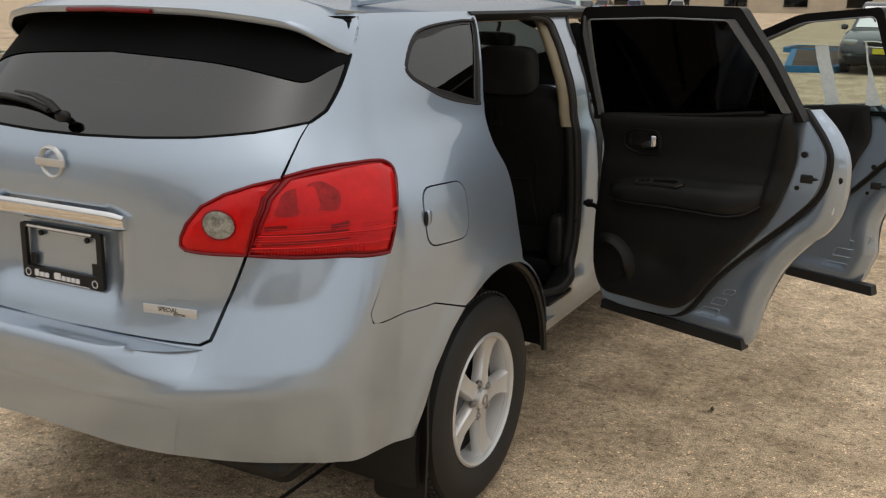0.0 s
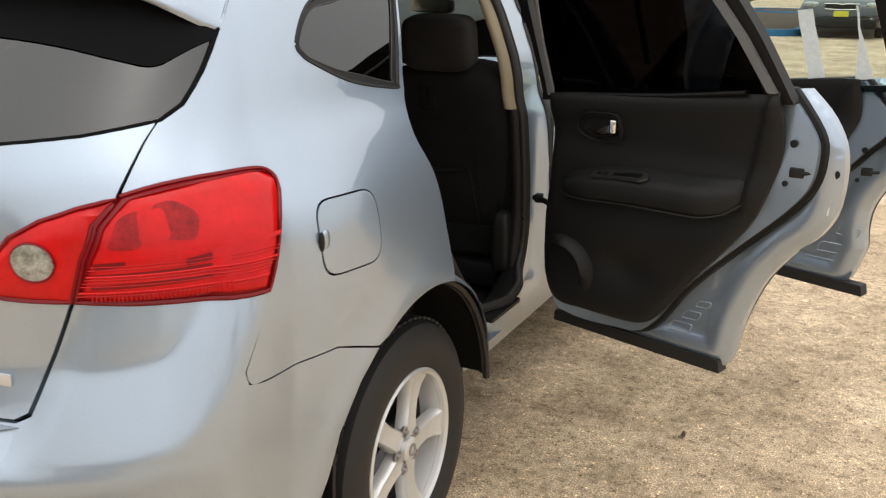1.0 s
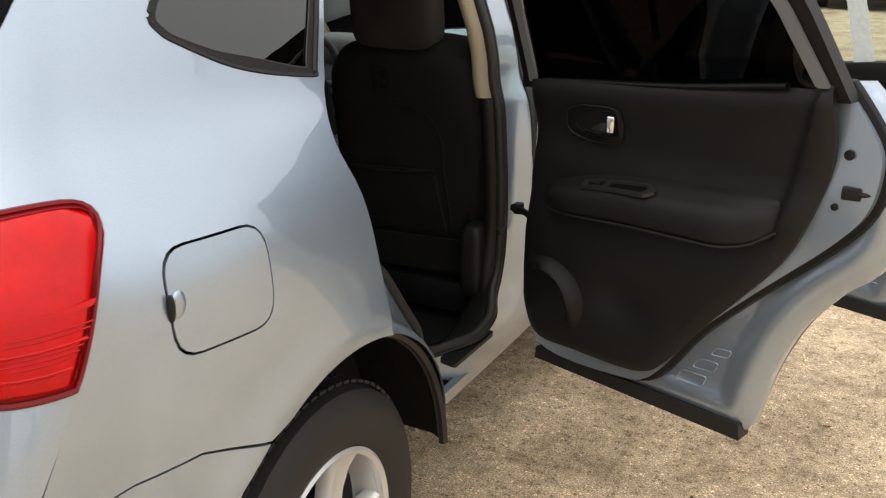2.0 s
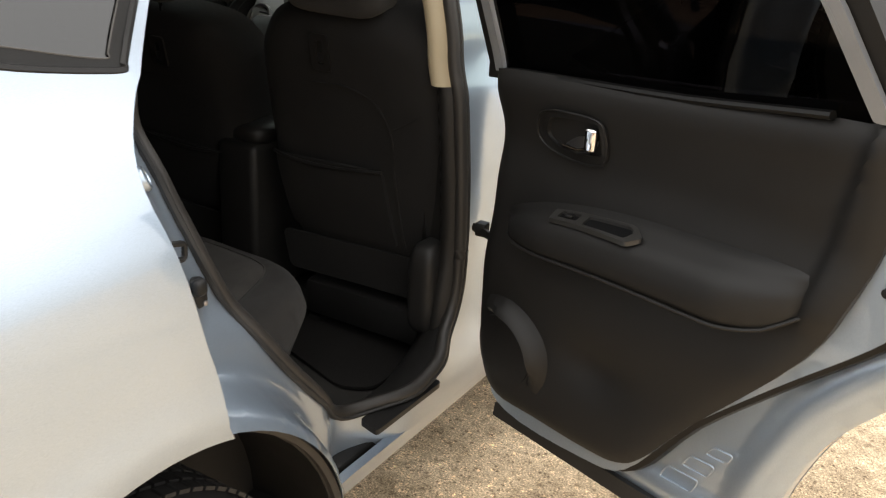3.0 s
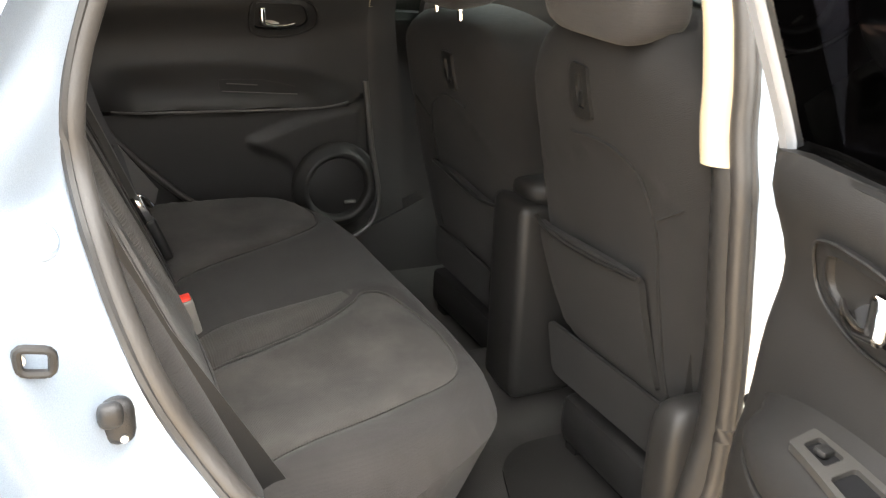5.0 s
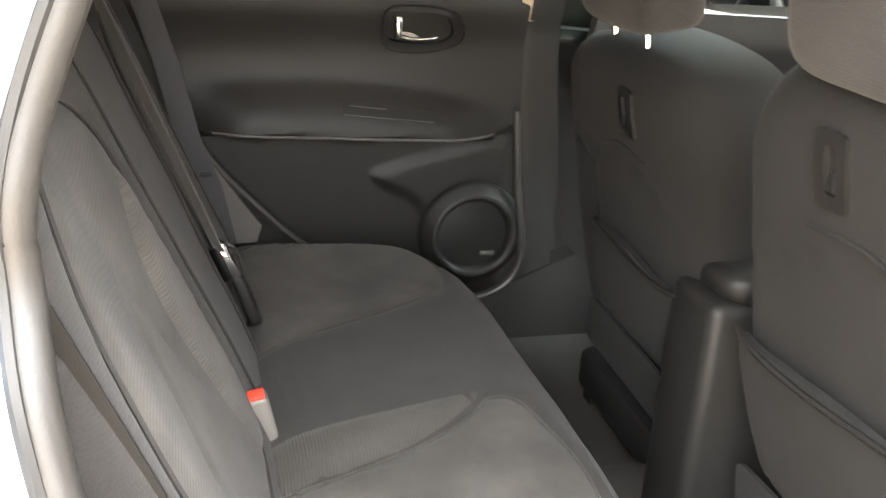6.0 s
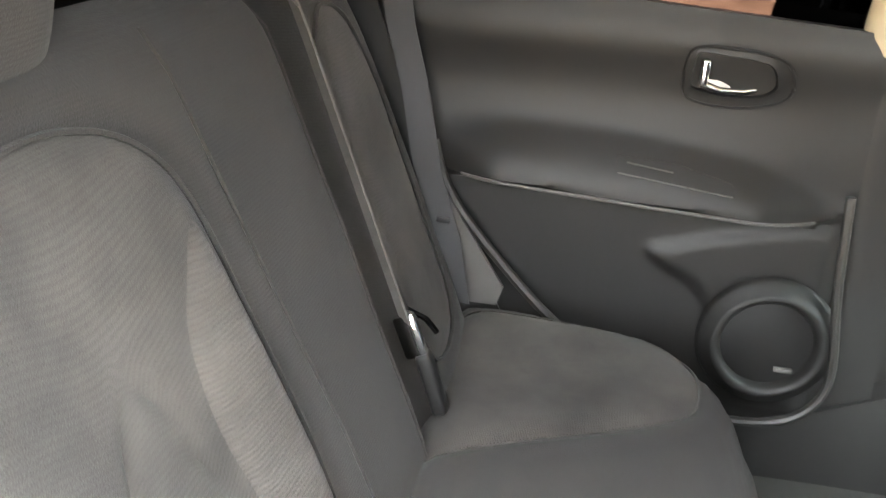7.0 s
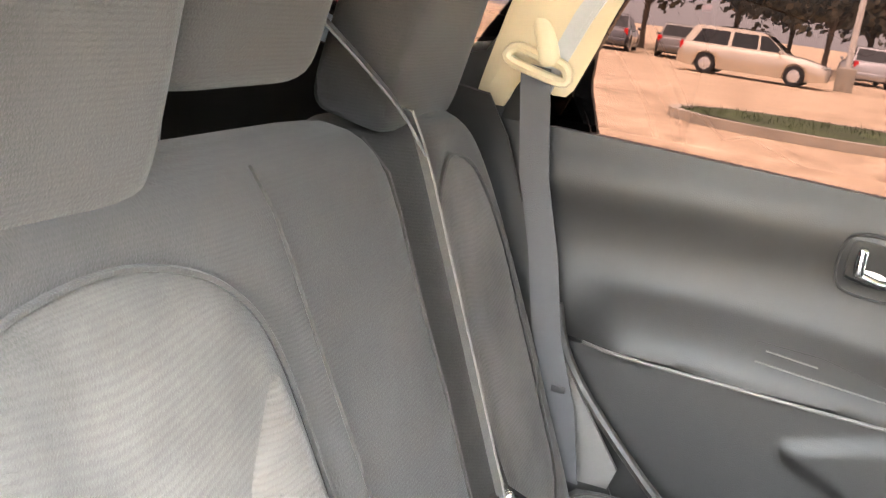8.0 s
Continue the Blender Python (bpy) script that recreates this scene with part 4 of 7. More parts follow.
for wx, wy in ((0.865, -0.01), (-0.865, -0.01), (0.865, 2.69), (-0.865, 2.69)):
    wheel(wx, wy, 1 if wx > 0 else -1)

# Wheel housings, mud flap and underside
for wy in (0.0, 2.69):
    for s in (1, -1):
        bm = bmesh.new()
        rows = []
        for a in np.linspace(radians(192), radians(6), 26):
            lip = [(0.878, 0.0), (0.86, -0.012), (0.84, 0.0), (0.7, 0.005), (0.58, 0.0)]
            rows.append([bm.verts.new((s * x, wy + (ARCH_R + d) * math.cos(a), HUB_Z + (ARCH_R + d) * math.sin(a))) for x, d in lip])
        for a, b in zip(rows, rows[1:]):
            for j in range(4):
                bm.faces.new([a[j], a[j + 1], b[j + 1], b[j]])
        inner = [r[-1] for r in rows]
        bm.faces.new(inner)
        part("wheel_housing", bm, BLACK, car)
for s in (1, -1):
    part("mud_flap", sheet(rounded([(0.70, 0.17), (0.875, 0.17), (0.885, 0.4), (0.87, 0.56), (0.72, 0.56)], 0.03), lambda x, z, s=s: (s * x, -0.425 + 0.5 * max(0, z - 0.4) ** 1.5, z), (), 0.05, 0.012, True, (0, -1, 0)), BLACK, car)
part("underbody", block((-0.58, -0.7, 0.28), (0.58, 3.3, 0.34), 0.03), BLACK, car)
part("spare_wheel_well", block((-0.7, -0.88, 0.41), (0.7, -0.46, 0.47), 0.03), BLACK, car)
part("floor_pan", block((-0.7, 0.5, 0.32), (0.7, 2.2, 0.355), 0.015), BLACK, car)
part("cabin_floor", block((-0.74, 0.45, 0.36), (0.74, 2.55, 0.395), 0.01), BLACK, car)

# Right-hand door openings: painted jamb, seals, sills

SEAL_LOOP = spline([(0.325, 1.44), (0.29, 1.365), (0.248, 1.25), (0.246, 1.158), (0.27, 1.03), (0.318, 0.9), (0.418, 0.75), (0.565, 0.587), (0.655, 0.505), (0.755, 0.497), (0.90, 0.513), (1.028, 0.59), (1.05, 0.754), (1.03, 0.99), (1.021, 1.12), (1.024, 1.35), (1.026, 1.47), (0.99, 1.548), (0.75, 1.56), (0.5, 1.555), (0.37, 1.53)], True, 9)
FRONT_LOOP = spline([(1.2, 1.4), (1.19, 1.1), (1.2, 0.8), (1.27, 0.57), (1.38, 0.5), (1.75, 0.5), (1.98, 0.56), (2.03, 0.75), (2.02, 1.02), (1.9, 1.22), (1.7, 1.45), (1.58, 1.545), (1.4, 1.56), (1.22, 1.54)], True, 4)
REAR_RIM = [(0.32, 1.575), (0.15, 1.305), (0.118, 1.262), (0.078, 1.21), (0.063, 1.148), (0.078, 1.062), (0.1, 0.95), (0.116, 0.89), (0.122, 0.82)]
ARCH_RIM = [(0.4745 * math.cos(a), HUB_Z + 0.4745 * math.sin(a)) for a in np.linspace(radians(74), radians(6), 14)]
RIM_LINE = REAR_RIM + ARCH_RIM


RIM_P = np.array(RIM_LINE, float)
RIM_D = RIM_P[1:] - RIM_P[:-1]


def rim_distance(y, z):
    q = np.array((y, z)) - RIM_P[:-1]
    r = q - np.clip((q * RIM_D).sum(1) / (RIM_D * RIM_D).sum(1), 0, 1)[:, None] * RIM_D
    return math.sqrt((r * r).sum(1).min())


def jamb_at(y, z, side=1):
    far = rim_distance(y, z)
    d = min(1, far / 0.06)
    step = d * d * (3 - 2 * d)
    up = min(1, max(0, (z - 1.12) / 0.2)) / (1 + math.exp((0.8 - y) / 0.03))
    step *= 1 - 0.8 * up * up * (3 - 2 * up)
    k = min(1, max(0, (far - 0.05) / 0.12)) * min(1, max(0, (0.85 - y) / 0.2))
    low = 1 / (1 + math.exp((z - 0.86) / 0.03)) / (1 + math.exp((y - 0.62) / 0.03))
    wave = 0.022 * math.exp(-(((far - 0.07) / 0.035) ** 2)) * low
    fold = 0.016 * math.exp(-(((far - 0.135) / 0.03) ** 2)) * low
    post = 0.04 * math.exp(-(((y - 1.06) / 0.1) ** 4)) / (1 + math.exp((z - 1.12) / 0.05)) / (1 + math.exp((0.5 - z) / 0.025))
    return ((skin(y, z)[0] - post - 0.014 - 0.088 * step - (0.068 + 0.035 / (1 + math.exp((1.02 - z) / 0.04)) / (1 + math.exp((y - 0.55) / 0.04))) * k * k * (3 - 2 * k) - wave + fold) * side, y, z)


jamb_out = RIM_LINE + [(0.49, 0.385), (1.2, 0.375), (2.05, 0.38), (2.12, 0.7), (2.1, 1.06), (1.95, 1.25), (1.74, 1.52), (1.6, 1.58)]
jamb = part("door_jamb", sheet(jamb_out, jamb_at, [SEAL_LOOP, FRONT_LOOP], 0.015, 0.006), PAINT, car, "painted inner door jamb and pillar")
seal_path = [Vector(jamb_at(p[0], p[1])) + Vector((-0.004, 0, 0)) for p in SEAL_LOOP]
part("door_seal", tube(seal_path, 0.015, 10, True), SEAL, jamb, "dark rubber door seal")
part("seal_bead", tube([p + Vector((0.012, 0, 0)) - Vector((0, p.y - 0.65, p.z - 1.0)).normalized() * -0.009 for p in seal_path], 0.0055, 6, True), RUBBER, jamb)
part("door_seal", tube([Vector(jamb_at(p[0], p[1])) + Vector((-0.004, 0, 0)) for p in FRONT_LOOP], 0.011, 8, True), SEAL, jamb)
part("arch_seal", tube([(0.868, y, z) for y, z in [(0.474 * math.cos(a), HUB_Z + 0.474 * math.sin(a)) for a in np.linspace(radians(72), radians(4), 18)]], 0.012, 6), SEAL, jamb)
# striker, door stop, plug and check strap on the jamb
sx = jamb_at(0.187, 1.036)[0]
part("striker_loop", tube([(sx + 0.022, y, z) for y, z in rounded([(0.166, 1.05), (0.198, 1.043), (0.196, 1.018), (0.166, 1.024)], 0.008, 3)], 0.0048, 8, True), BLACK, jamb)
part("striker_plate", tube([(sx - 0.006, 0.168, 1.036), (sx + 0.022, 0.168, 1.036)], 0.006, 8), STEEL, jamb)
bx = jamb_at(0.25, 0.935)[0] - 0.004
part("door_stop", block((bx - 0.01, 0.232, 0.908), (bx + 0.02, 0.268, 0.96), 0.014, 3), BLACK, jamb)
part("door_stop_lip", block((bx + 0.01, 0.23, 0.936), (bx + 0.03, 0.256, 0.964), 0.009, 3), BLACK, jamb)
part("stop_screw", lathe([(0.0045, 0), (0.0045, 0.003), (0.002, 0.004)], 10, Matrix.Translation((bx + 0.019, 0.254, 0.92)) @ pose(0, 0, 0, 0, 90)), STEEL, jamb)
gx = jamb_at(0.2, 1.121)[0]
g_n = (Vector(jamb_at(0.21, 1.121)) - Vector(jamb_at(0.19, 1.121))).cross(Vector(jamb_at(0.2, 1.131)) - Vector(jamb_at(0.2, 1.111))).normalized()
part("jamb_plug", lathe([(0.021, -0.004), (0.0205, 0.004), (0.018, 0.008), (0.014, 0.009), (0.013, 0.0075), (0.0, 0.0075)], 24, Matrix.Translation((gx, 0.2, 1.121)) @ g_n.to_track_quat("Z", "Y").to_matrix().to_4x4()), PAINT, jamb)
part("check_strap", tube([(0.79, 1.05, 0.815), (0.84, 1.03, 0.812), (0.9, 0.985, 0.80)], 0.006, 6, flat=1.8), BLACK, jamb)
part("check_bracket", block((0.80, 1.035, 0.80), (0.826, 1.06, 0.832), 0.004), BLACK, jamb)
# sill: scuff plate and trim
part("scuff_plate", sheet(rounded([(0.675, 0.80), (0.925, 0.802), (0.935, 0.748), (0.69, 0.746)], 0.012), lambda y, x: (x, y, 0.481), (), 0.05, 0.012, away=(0, 0, -1)), BLACK, jamb, "black plastic scuff plate")
bm = bmesh.new()
low = [p for p in SEAL_LOOP if p[1] < 1.0]
rows = []
for p in low:
    a = Vector(jamb_at(p[0], p[1]))
    rows.append([bm.verts.new(q) for q in (a + Vector((-0.004, 0, 0)), a + Vector((-0.03, 0, -0.004)), Vector((0.70, p[0] + (0.01 if p[0] > 0.7 else -0.005), p[1] - 0.02)), Vector((0.655, p[0] + (0.03 if p[0] > 0.8 else 0.0), max(0.395, p[1] - 0.075))), Vector((0.645, p[0] + (0.03 if p[0] > 0.8 else 0), 0.39)))])
for a, b in zip(rows, rows[1:]):
    for j in range(4):
        bm.faces.new([a[j], a[j + 1], b[j + 1], b[j]])
part("sill_trim", bm, GRAINED, car, "black plastic sill trim")


seal_y = smooth_curve([0.4, 0.59, 0.754, 0.99, 1.12, 1.35, 1.49, 1.57], [1.02, 1.028, 1.05, 1.03, 1.021, 1.024, 1.026, 1.02])


def pillar_trim(side):
    """Centre pillar: black below, beige above, curling from the seal into the cabin."""
    def at(a, z):
        w = min(1, a / 0.07)
        y = seal_y(z) + 0.004
        x = jamb_at(y, z)[0] - 0.002 - 0.062 * w
        y += max(0, a - 0.06) - 0.026 * math.sin(w * math.pi)
        return (side * x, y, z)
    part("pillar_trim_lower", sheet([(0, 0.42), (0, 1.57), (0.14, 1.57), (0.15, 0.7), (0.2, 0.40)], at, (), 0.02, 0.0), GRAINED, car, "black lower centre pillar trim")
    if side < 0:
        part("pillar_cover", sheet([(0.86, 0.4), (1.42, 0.4), (1.42, 1.17), (1.16, 1.2), (1.13, 1.57), (0.86, 1.57)], lambda y, z: (-(skin(y, z)[0] - 0.055), y, z), (), 0.06, 0.01, away=(-1, 0, 0)), BLACK, car)
    wide = 0.056 if side > 0 else 0.075
    bm = bmesh.new()
    rows = [[bm.verts.new(Vector(at(0.002 + wide * j / 8, z)) + Vector((-0.006 * side, -0.012 + (0.008 if j in (0, 8) else 0), 0))) for j in range(9)] for z in np.linspace(1.128, 1.57, 23)]
    rows.insert(0, [bm.verts.new(v.co + Vector((0.004 * side, 0.012, 0.001))) for v in rows[0]])
    for p, q in zip(rows, rows[1:]):
        for j in range(8):
            bm.faces.new([p[j], p[j + 1], q[j + 1], q[j]])
    part("pillar_trim_upper", bm, BEIGE, car, "beige upper centre pillar trim")


for side in (1, -1):
    pillar_trim(side)

# Doors. A door is built on (s, n, z): s from its hinge, n towards the cabin

TRIM = spline([(0.052, 1.172), (0.065, 1.2), (0.22, 1.215), (0.493, 1.238), (0.80, 1.275), (0.838, 1.252), (0.85, 1.13), (0.827, 1.014), (0.76, 0.862), (0.578, 0.643), (0.494, 0.532), (0.44, 0.492), (0.361, 0.481), (0.211, 0.482), (0.1, 0.487), (0.052, 0.545), (0.036, 0.663), (0.048, 0.813), (0.054, 0.955)], True, 4)
INNER = spline([(0.06, 1.19), (0.06, 1.19), (0.5, 1.225), (0.845, 1.268), (0.845, 1.268), (0.925, 1.165), (0.942, 1.1), (0.925, 1.01), (0.855, 0.92), (0.715, 0.785), (0.565, 0.63), (0.45, 0.475), (0.34, 0.445), (0.12, 0.45), (0.06, 0.53), (0.06, 0.8)], True, 4)
OUTER = spline([(0.0, 1.19), (0.0, 1.19), (0.5, 1.235), (0.87, 1.275), (0.87, 1.275), (0.945, 1.2), (0.992, 1.1), (0.988, 0.95), (0.945, 0.862), (0.88, 0.80), (0.80, 0.695), (0.745, 0.56), (0.715, 0.425), (0.69, 0.385), (0.69, 0.385), (0.05, 0.40), (0.05, 0.40), (0.0, 0.6)], True, 4)


def lean(z):
    return 0.42 * max(0.0, z - 1.2)


CREASE = smooth_curve([0.05, 0.08, 0.235, 0.5, 0.715, 0.8], [0.915, 0.922, 0.97, 0.995, 0.99, 0.985])
LEDGE = smooth_curve([0.05, 0.089, 0.126, 0.3, 0.49, 0.65, 0.8], [0.91, 0.895, 0.892, 0.897, 0.905, 0.912, 0.915])
SPEAKER_PANEL = rounded([(0.035, 0.885), (0.09, 0.884), (0.165, 0.868), (0.265, 0.842), (0.355, 0.812), (0.35, 0.787), (0.32, 0.766), (0.262, 0.742), (0.235, 0.70), (0.235, 0.60), (0.165, 0.52), (0.035, 0.52)], 0.02)


def closed_n(s, z):
    """The inner face of a closed door: rolled top, scooped middle, armrest ledge, raised speaker panel."""
    n = 0.016 + 0.013 * math.exp(-(((z - 1.16) / 0.045) ** 2)) - 0.008 * math.exp(-(((z - 1.06) / 0.05) ** 2))
    top, low = CREASE(s), LEDGE(s)
    deep = 0.042 * ease(0.05, 0.2, s) * (1 - ease(0.6, 0.74, s)) + 0.008
    if z > low:
        n += deep * math.sin(min(1.0, max(0.0, (top + 0.02 - z) / (top + 0.02 - low))) * math.pi / 2) ** 1.3
    else:
        n += deep * (1 - ease(0.0, 0.02, low - z)) - 0.012 * ease(0, 0.02, low - z)
    if z < 0.9 and inside(SPEAKER_PANEL, np.array([(s, z)]))[0]:
        n += 0.011 * ease(0, 0.024, near(SPEAKER_PANEL, s, z))
    return n


def closed_trim(door, M, rear):
    """Trim of a closed door, seen across the cabin; M maps (s, n, z) into the world."""
    off = Vector(M(0, -1, 0)) - Vector(M(0, 0, 0))
    k = 1.0 if rear else 1.17
    out = rounded([(0.03, 1.198, 0.03), (0.45, 1.217, 0.2), (0.8, 1.232, 0.03), (0.83, 1.1, 0.05), (0.72, 0.84, 0.1), (0.58, 0.62, 0.1), (0.48, 0.48, 0.05), (0.03, 0.46, 0.05)], 0.04)
    part("trim_panel", sheet([Vector((p.x * k, p.y)) for p in out], lambda s, z: M(s, closed_n(s / k, z), z), (), 0.011, 0.03, away=off), GRAINED, door, "black grained door trim panel")
    # greyer than the trim, to paint the highlight along the armrest edge
    part("armrest_piping", tube([M(s * k, closed_n(s, LEDGE(s) + 0.001) + 0.001, LEDGE(s) - 0.002) for s in np.linspace(0.09, 0.67, 28)], 0.003, 6), GREYPLASTIC, door, "stitched armrest edge with its highlight painted grey")
    # flush switch plate; thin grey tubes paint the highlights on its edges
    plate = rounded([(0.225, 0.934), (0.42, 0.95), (0.418, 0.972), (0.32, 0.966), (0.232, 0.946)], 0.006)
    part("switch_plate", sheet(plate, lambda s, z: M(s * k, closed_n(s, z) + 0.0015, z), (), 0.012, 0.004, away=off), GRAINED, door, "black window switch plate")
    for a, b in (((0.23, 0.929), (0.415, 0.947)), ((0.327, 0.955), (0.402, 0.963))):
        part("edge_highlight", tube([M(k * (a[0] + (b[0] - a[0]) * q), closed_n(a[0] + (b[0] - a[0]) * q, a[1] + (b[1] - a[1]) * q) + 0.006, a[1] + (b[1] - a[1]) * q) for q in np.linspace(0, 1, 7)], 0.0014, 6), GREYPLASTIC, door)
    # speaker drum with its lip and grille
    cs, cz, base = 0.125 * k, 0.672, 0.034
    bm = bmesh.new()
    ring = [[bm.verts.new(M(cs + r * math.cos(a), base + h, cz + r * math.sin(a))) for r, h in ((0.076, 0.002), (0.08, 0.02), (0.088, 0.027), (0.097, 0.024), (0.103, 0.012), (0.112, 0.01), (0.118, -0.004))] for a in np.linspace(0, 2 * math.pi, 44, endpoint=False)]
    for a, b in zip(ring, ring[1:] + ring[:1]):
        for j in range(6):
            bm.faces.new([a[j], a[j + 1], b[j + 1], b[j]])
    part("speaker_surround", bm, GRAINED, door, smooth=60)
    disc = [Vector((cs + 0.078 * math.cos(a), cz + 0.078 * math.sin(a))) for a in np.linspace(0, 2 * math.pi, 32, endpoint=False)]
    part("speaker_grille", sheet(disc, lambda s, z: M(s, base + 0.004 + 0.006 * (1 - ((s - cs) ** 2 + (z - cz) ** 2) / 0.0061), z), (), 0.015), BLACK, door)
    part("speaker_mark", block((-0.004, -0.016, -0.005), (0.004, 0.016, 0.005), 0.003, 2, Matrix.Translation(M(cs - 0.035, base + 0.01, cz - 0.045))), GREYPLASTIC, door)


def car_door(M, origin, label, rear=True, length=1.0, papers=False, detail=True, skin_fn=None, flat=None):
    """A car door; M maps (s, n, z) into the world."""
    k = length

    def st(loop):
        if rear:
            return [Vector((p[0], p[1])) for p in loop]
        # a front door: longer, with a square lower rear corner
        q = []
        for p in loop:
            s, z = p[0], p[1]
            f = min(1, max(0, (s - 0.45) / 0.5))
            low = min(1, max(0, (1.15 - z) / 0.6))
            z -= 0.07 * ease(0.95, 1.2, z)
            q.append(Vector((s * k + 0.30 * f * low * max(0, min(1, (0.95 - z) / 0.4)), z)))
        return q

    def trim_n(s, z):
        e = near(trim, s, z)
        edge = -0.012 * math.exp(-e / 0.014)
        roll = 0.018 * math.exp(-(((z - 1.17 - 0.08 * s) / 0.05) ** 2))
        scoop = -0.014 * math.exp(-(((z - 1.06) / 0.06) ** 2))
        low = 0.012 * math.exp(-(((z - 0.80) / 0.08) ** 2))
        pocket = -0.02 * math.exp(-(((s - 0.36) / 0.09) ** 2) - ((z - 0.66) / 0.05) ** 2)
        end = 0.014 * ease(0, 0.014, s / k - 0.735 - 0.2 * (z - 0.93)) * ease(0.9, 0.96, z)
        return edge + roll + scoop + low + pocket + end

    trim, inner, outer = st(TRIM), st(INNER), st(OUTER)
    out_n = lambda s, z: -0.118 - 0.03 * math.exp(-(((z - 0.8) / 0.3) ** 2)) + 0.5 * lean(z)
    skin_of = skin_fn or (lambda s, z: M(s, out_n(s, z), z))
    door = part("door", sheet(outer if detail else [Vector((p.x, p.y - 0.08 * ease(1.1, 1.2, p.y))) for p in outer], skin_of, (), 0.045, 0.0), PAINT, car, label)
    flange_n = lambda e: -0.078 - 0.014 * math.exp(-e / 0.006) + 0.013 * math.sin(math.pi * min(1, max(0, (e - 0.012) / 0.083))) ** 0.7 - 0.004 * math.exp(-(((e - 0.017) / 0.004) ** 2))
    if detail:
      part("door_flange", sheet(outer, lambda s, z: M(s, flange_n(near(outer, s, z)), z), [inner], 0.013, 0.035, away=Vector(M(0, -1, 0)) - Vector(M(0, 0, 0))), PAINT, door)
      part("inner_panel", sheet(inner, lambda s, z: M(s, -0.025 - 0.003 * math.sin(s * 9) * math.sin(z * 11), z), (), 0.03, 0.055, away=Vector(M(0, -1, 0)) - Vector(M(0, 0, 0))), PAINT, door)
      part("door_gasket", tube([M(p[0], -0.066, p[1]) for p in divided([Vector((q[0], q[1])) for q in inner], 0.03)], 0.02, 8, True, flat=0.8), GASKET, door, "black rubber door gasket")
    if detail:
        part("trim_panel", sheet(trim, lambda s, z: M(s, trim_n(s, z), z), (), 0.014, 0.02, away=Vector(M(0, -1, 0)) - Vector(M(0, 0, 0))), GRAINED, door, "black grained door trim panel")
    if detail:
        brow = sorted([p for p in trim if p[1] > (1.16 if rear else 1.1) and 0.06 < p[0] < 0.785 * k], key=lambda p: p[0])
        part("belt_weatherstrip", tube([M(p[0], lean(p[1]) - 0.012, p[1] - 0.006) for p in brow], 0.012, 8, flat=0.6), GASKET, door)
    # window: frame, inner strip, pane
    if rear:
        fo = [(0.0, 1.17, 0.004), (0.005, 1.44), (0.03, 1.56, 0.03), (0.06, 1.6, 0.02), (0.40, 1.612), (0.69, 1.607, 0.012), (0.79, 1.43), (0.87, 1.24, 0.004)]
        fi = [(0.055, 1.18, 0.004), (0.06, 1.42), (0.075, 1.555, 0.015), (0.40, 1.568), (0.645, 1.565, 0.012), (0.735, 1.42), (0.822, 1.245, 0.004), (0.5, 1.2)]
    else:
        fo = [(0.0, 1.1), (0.18, 1.29), (0.42, 1.465), (0.7, 1.575), (1.06, 1.61, 0.02), (1.15, 1.17, 0.004)]
        fi = [(0.1, 1.11), (0.22, 1.265), (0.45, 1.43), (0.72, 1.54), (1.03, 1.572, 0.02), (1.095, 1.19), (0.5, 1.14)]
    fo, fi = rounded(fo, 0.05), rounded(fi, 0.04)
    part("window_frame", sheet(fo, lambda s, z: M(s, lean(z) - 0.02, z), [fi], 0.03, 0.05, True, away=Vector(M(0, -1, 0)) - Vector(M(0, 0, 0))), BLACK, door)
    if rear:
        slope = rounded([(0.638, 1.569), (0.668, 1.569), (0.757, 1.425), (0.832, 1.268), (0.803, 1.268), (0.73, 1.42)], 0.006)
        part("slope_strip", sheet(slope, lambda s, z: M(s, lean(z) - 0.004, z), (), 0.03, 0.014, away=Vector(M(0, -1, 0)) - Vector(M(0, 0, 0))), SATIN, door, "broad satin grey strip along the window's slope")
    strip = [p for p in fi if p[1] > (1.26 if rear else 1.25)]
    part("window_strip", tube([M(p[0], lean(p[1]) - 0.008, p[1]) for p in strip], 0.006, 6, flat=0.6), SATIN, door, "grey inner window strip")
    part("window_pane", sheet([Vector((p[0], p[1] - 0.03 if p[1] < 1.3 else p[1])) for p in fi], lambda s, z: M(s, lean(z) - 0.018, z), (), 0.06), (SHADEDGLASS if detail else DOORGLASS) if rear else CLEAR, door, "dark tinted window pane" if rear else "clear window pane")
    if detail:
        part("frame_cover", sheet(rounded([(0.03, 1.19), (0.033, 1.5), (0.056, 1.57), (0.052, 1.19)], 0.004), lambda s, z: M(s, lean(z) - 0.008, z), (), 0.04, 0.012, away=Vector(M(0, -1, 0)) - Vector(M(0, 0, 0))), SATIN, door, "satin grey window frame strip")
    if detail:
        # armrest
        f = k if not rear else 1.0
        top = smooth_curve([0.1, 0.134, 0.225, 0.33, 0.43, 0.55, 0.67, 0.79], [0.905, 0.922, 0.95, 0.968, 0.977, 0.982, 0.987, 0.985])
        bot = smooth_curve([0.1, 0.15, 0.43, 0.62, 0.69, 0.76, 0.83], [0.90, 0.876, 0.887, 0.888, 0.90, 0.945, 0.98])
        dep = smooth_curve([0.1, 0.14, 0.25, 0.6, 0.72, 0.79], [v * (1 if detail else 0.75) for v in (-0.015, 0.036, 0.062, 0.058, 0.026, -0.02)])
        bm = bmesh.new()
        rows = []
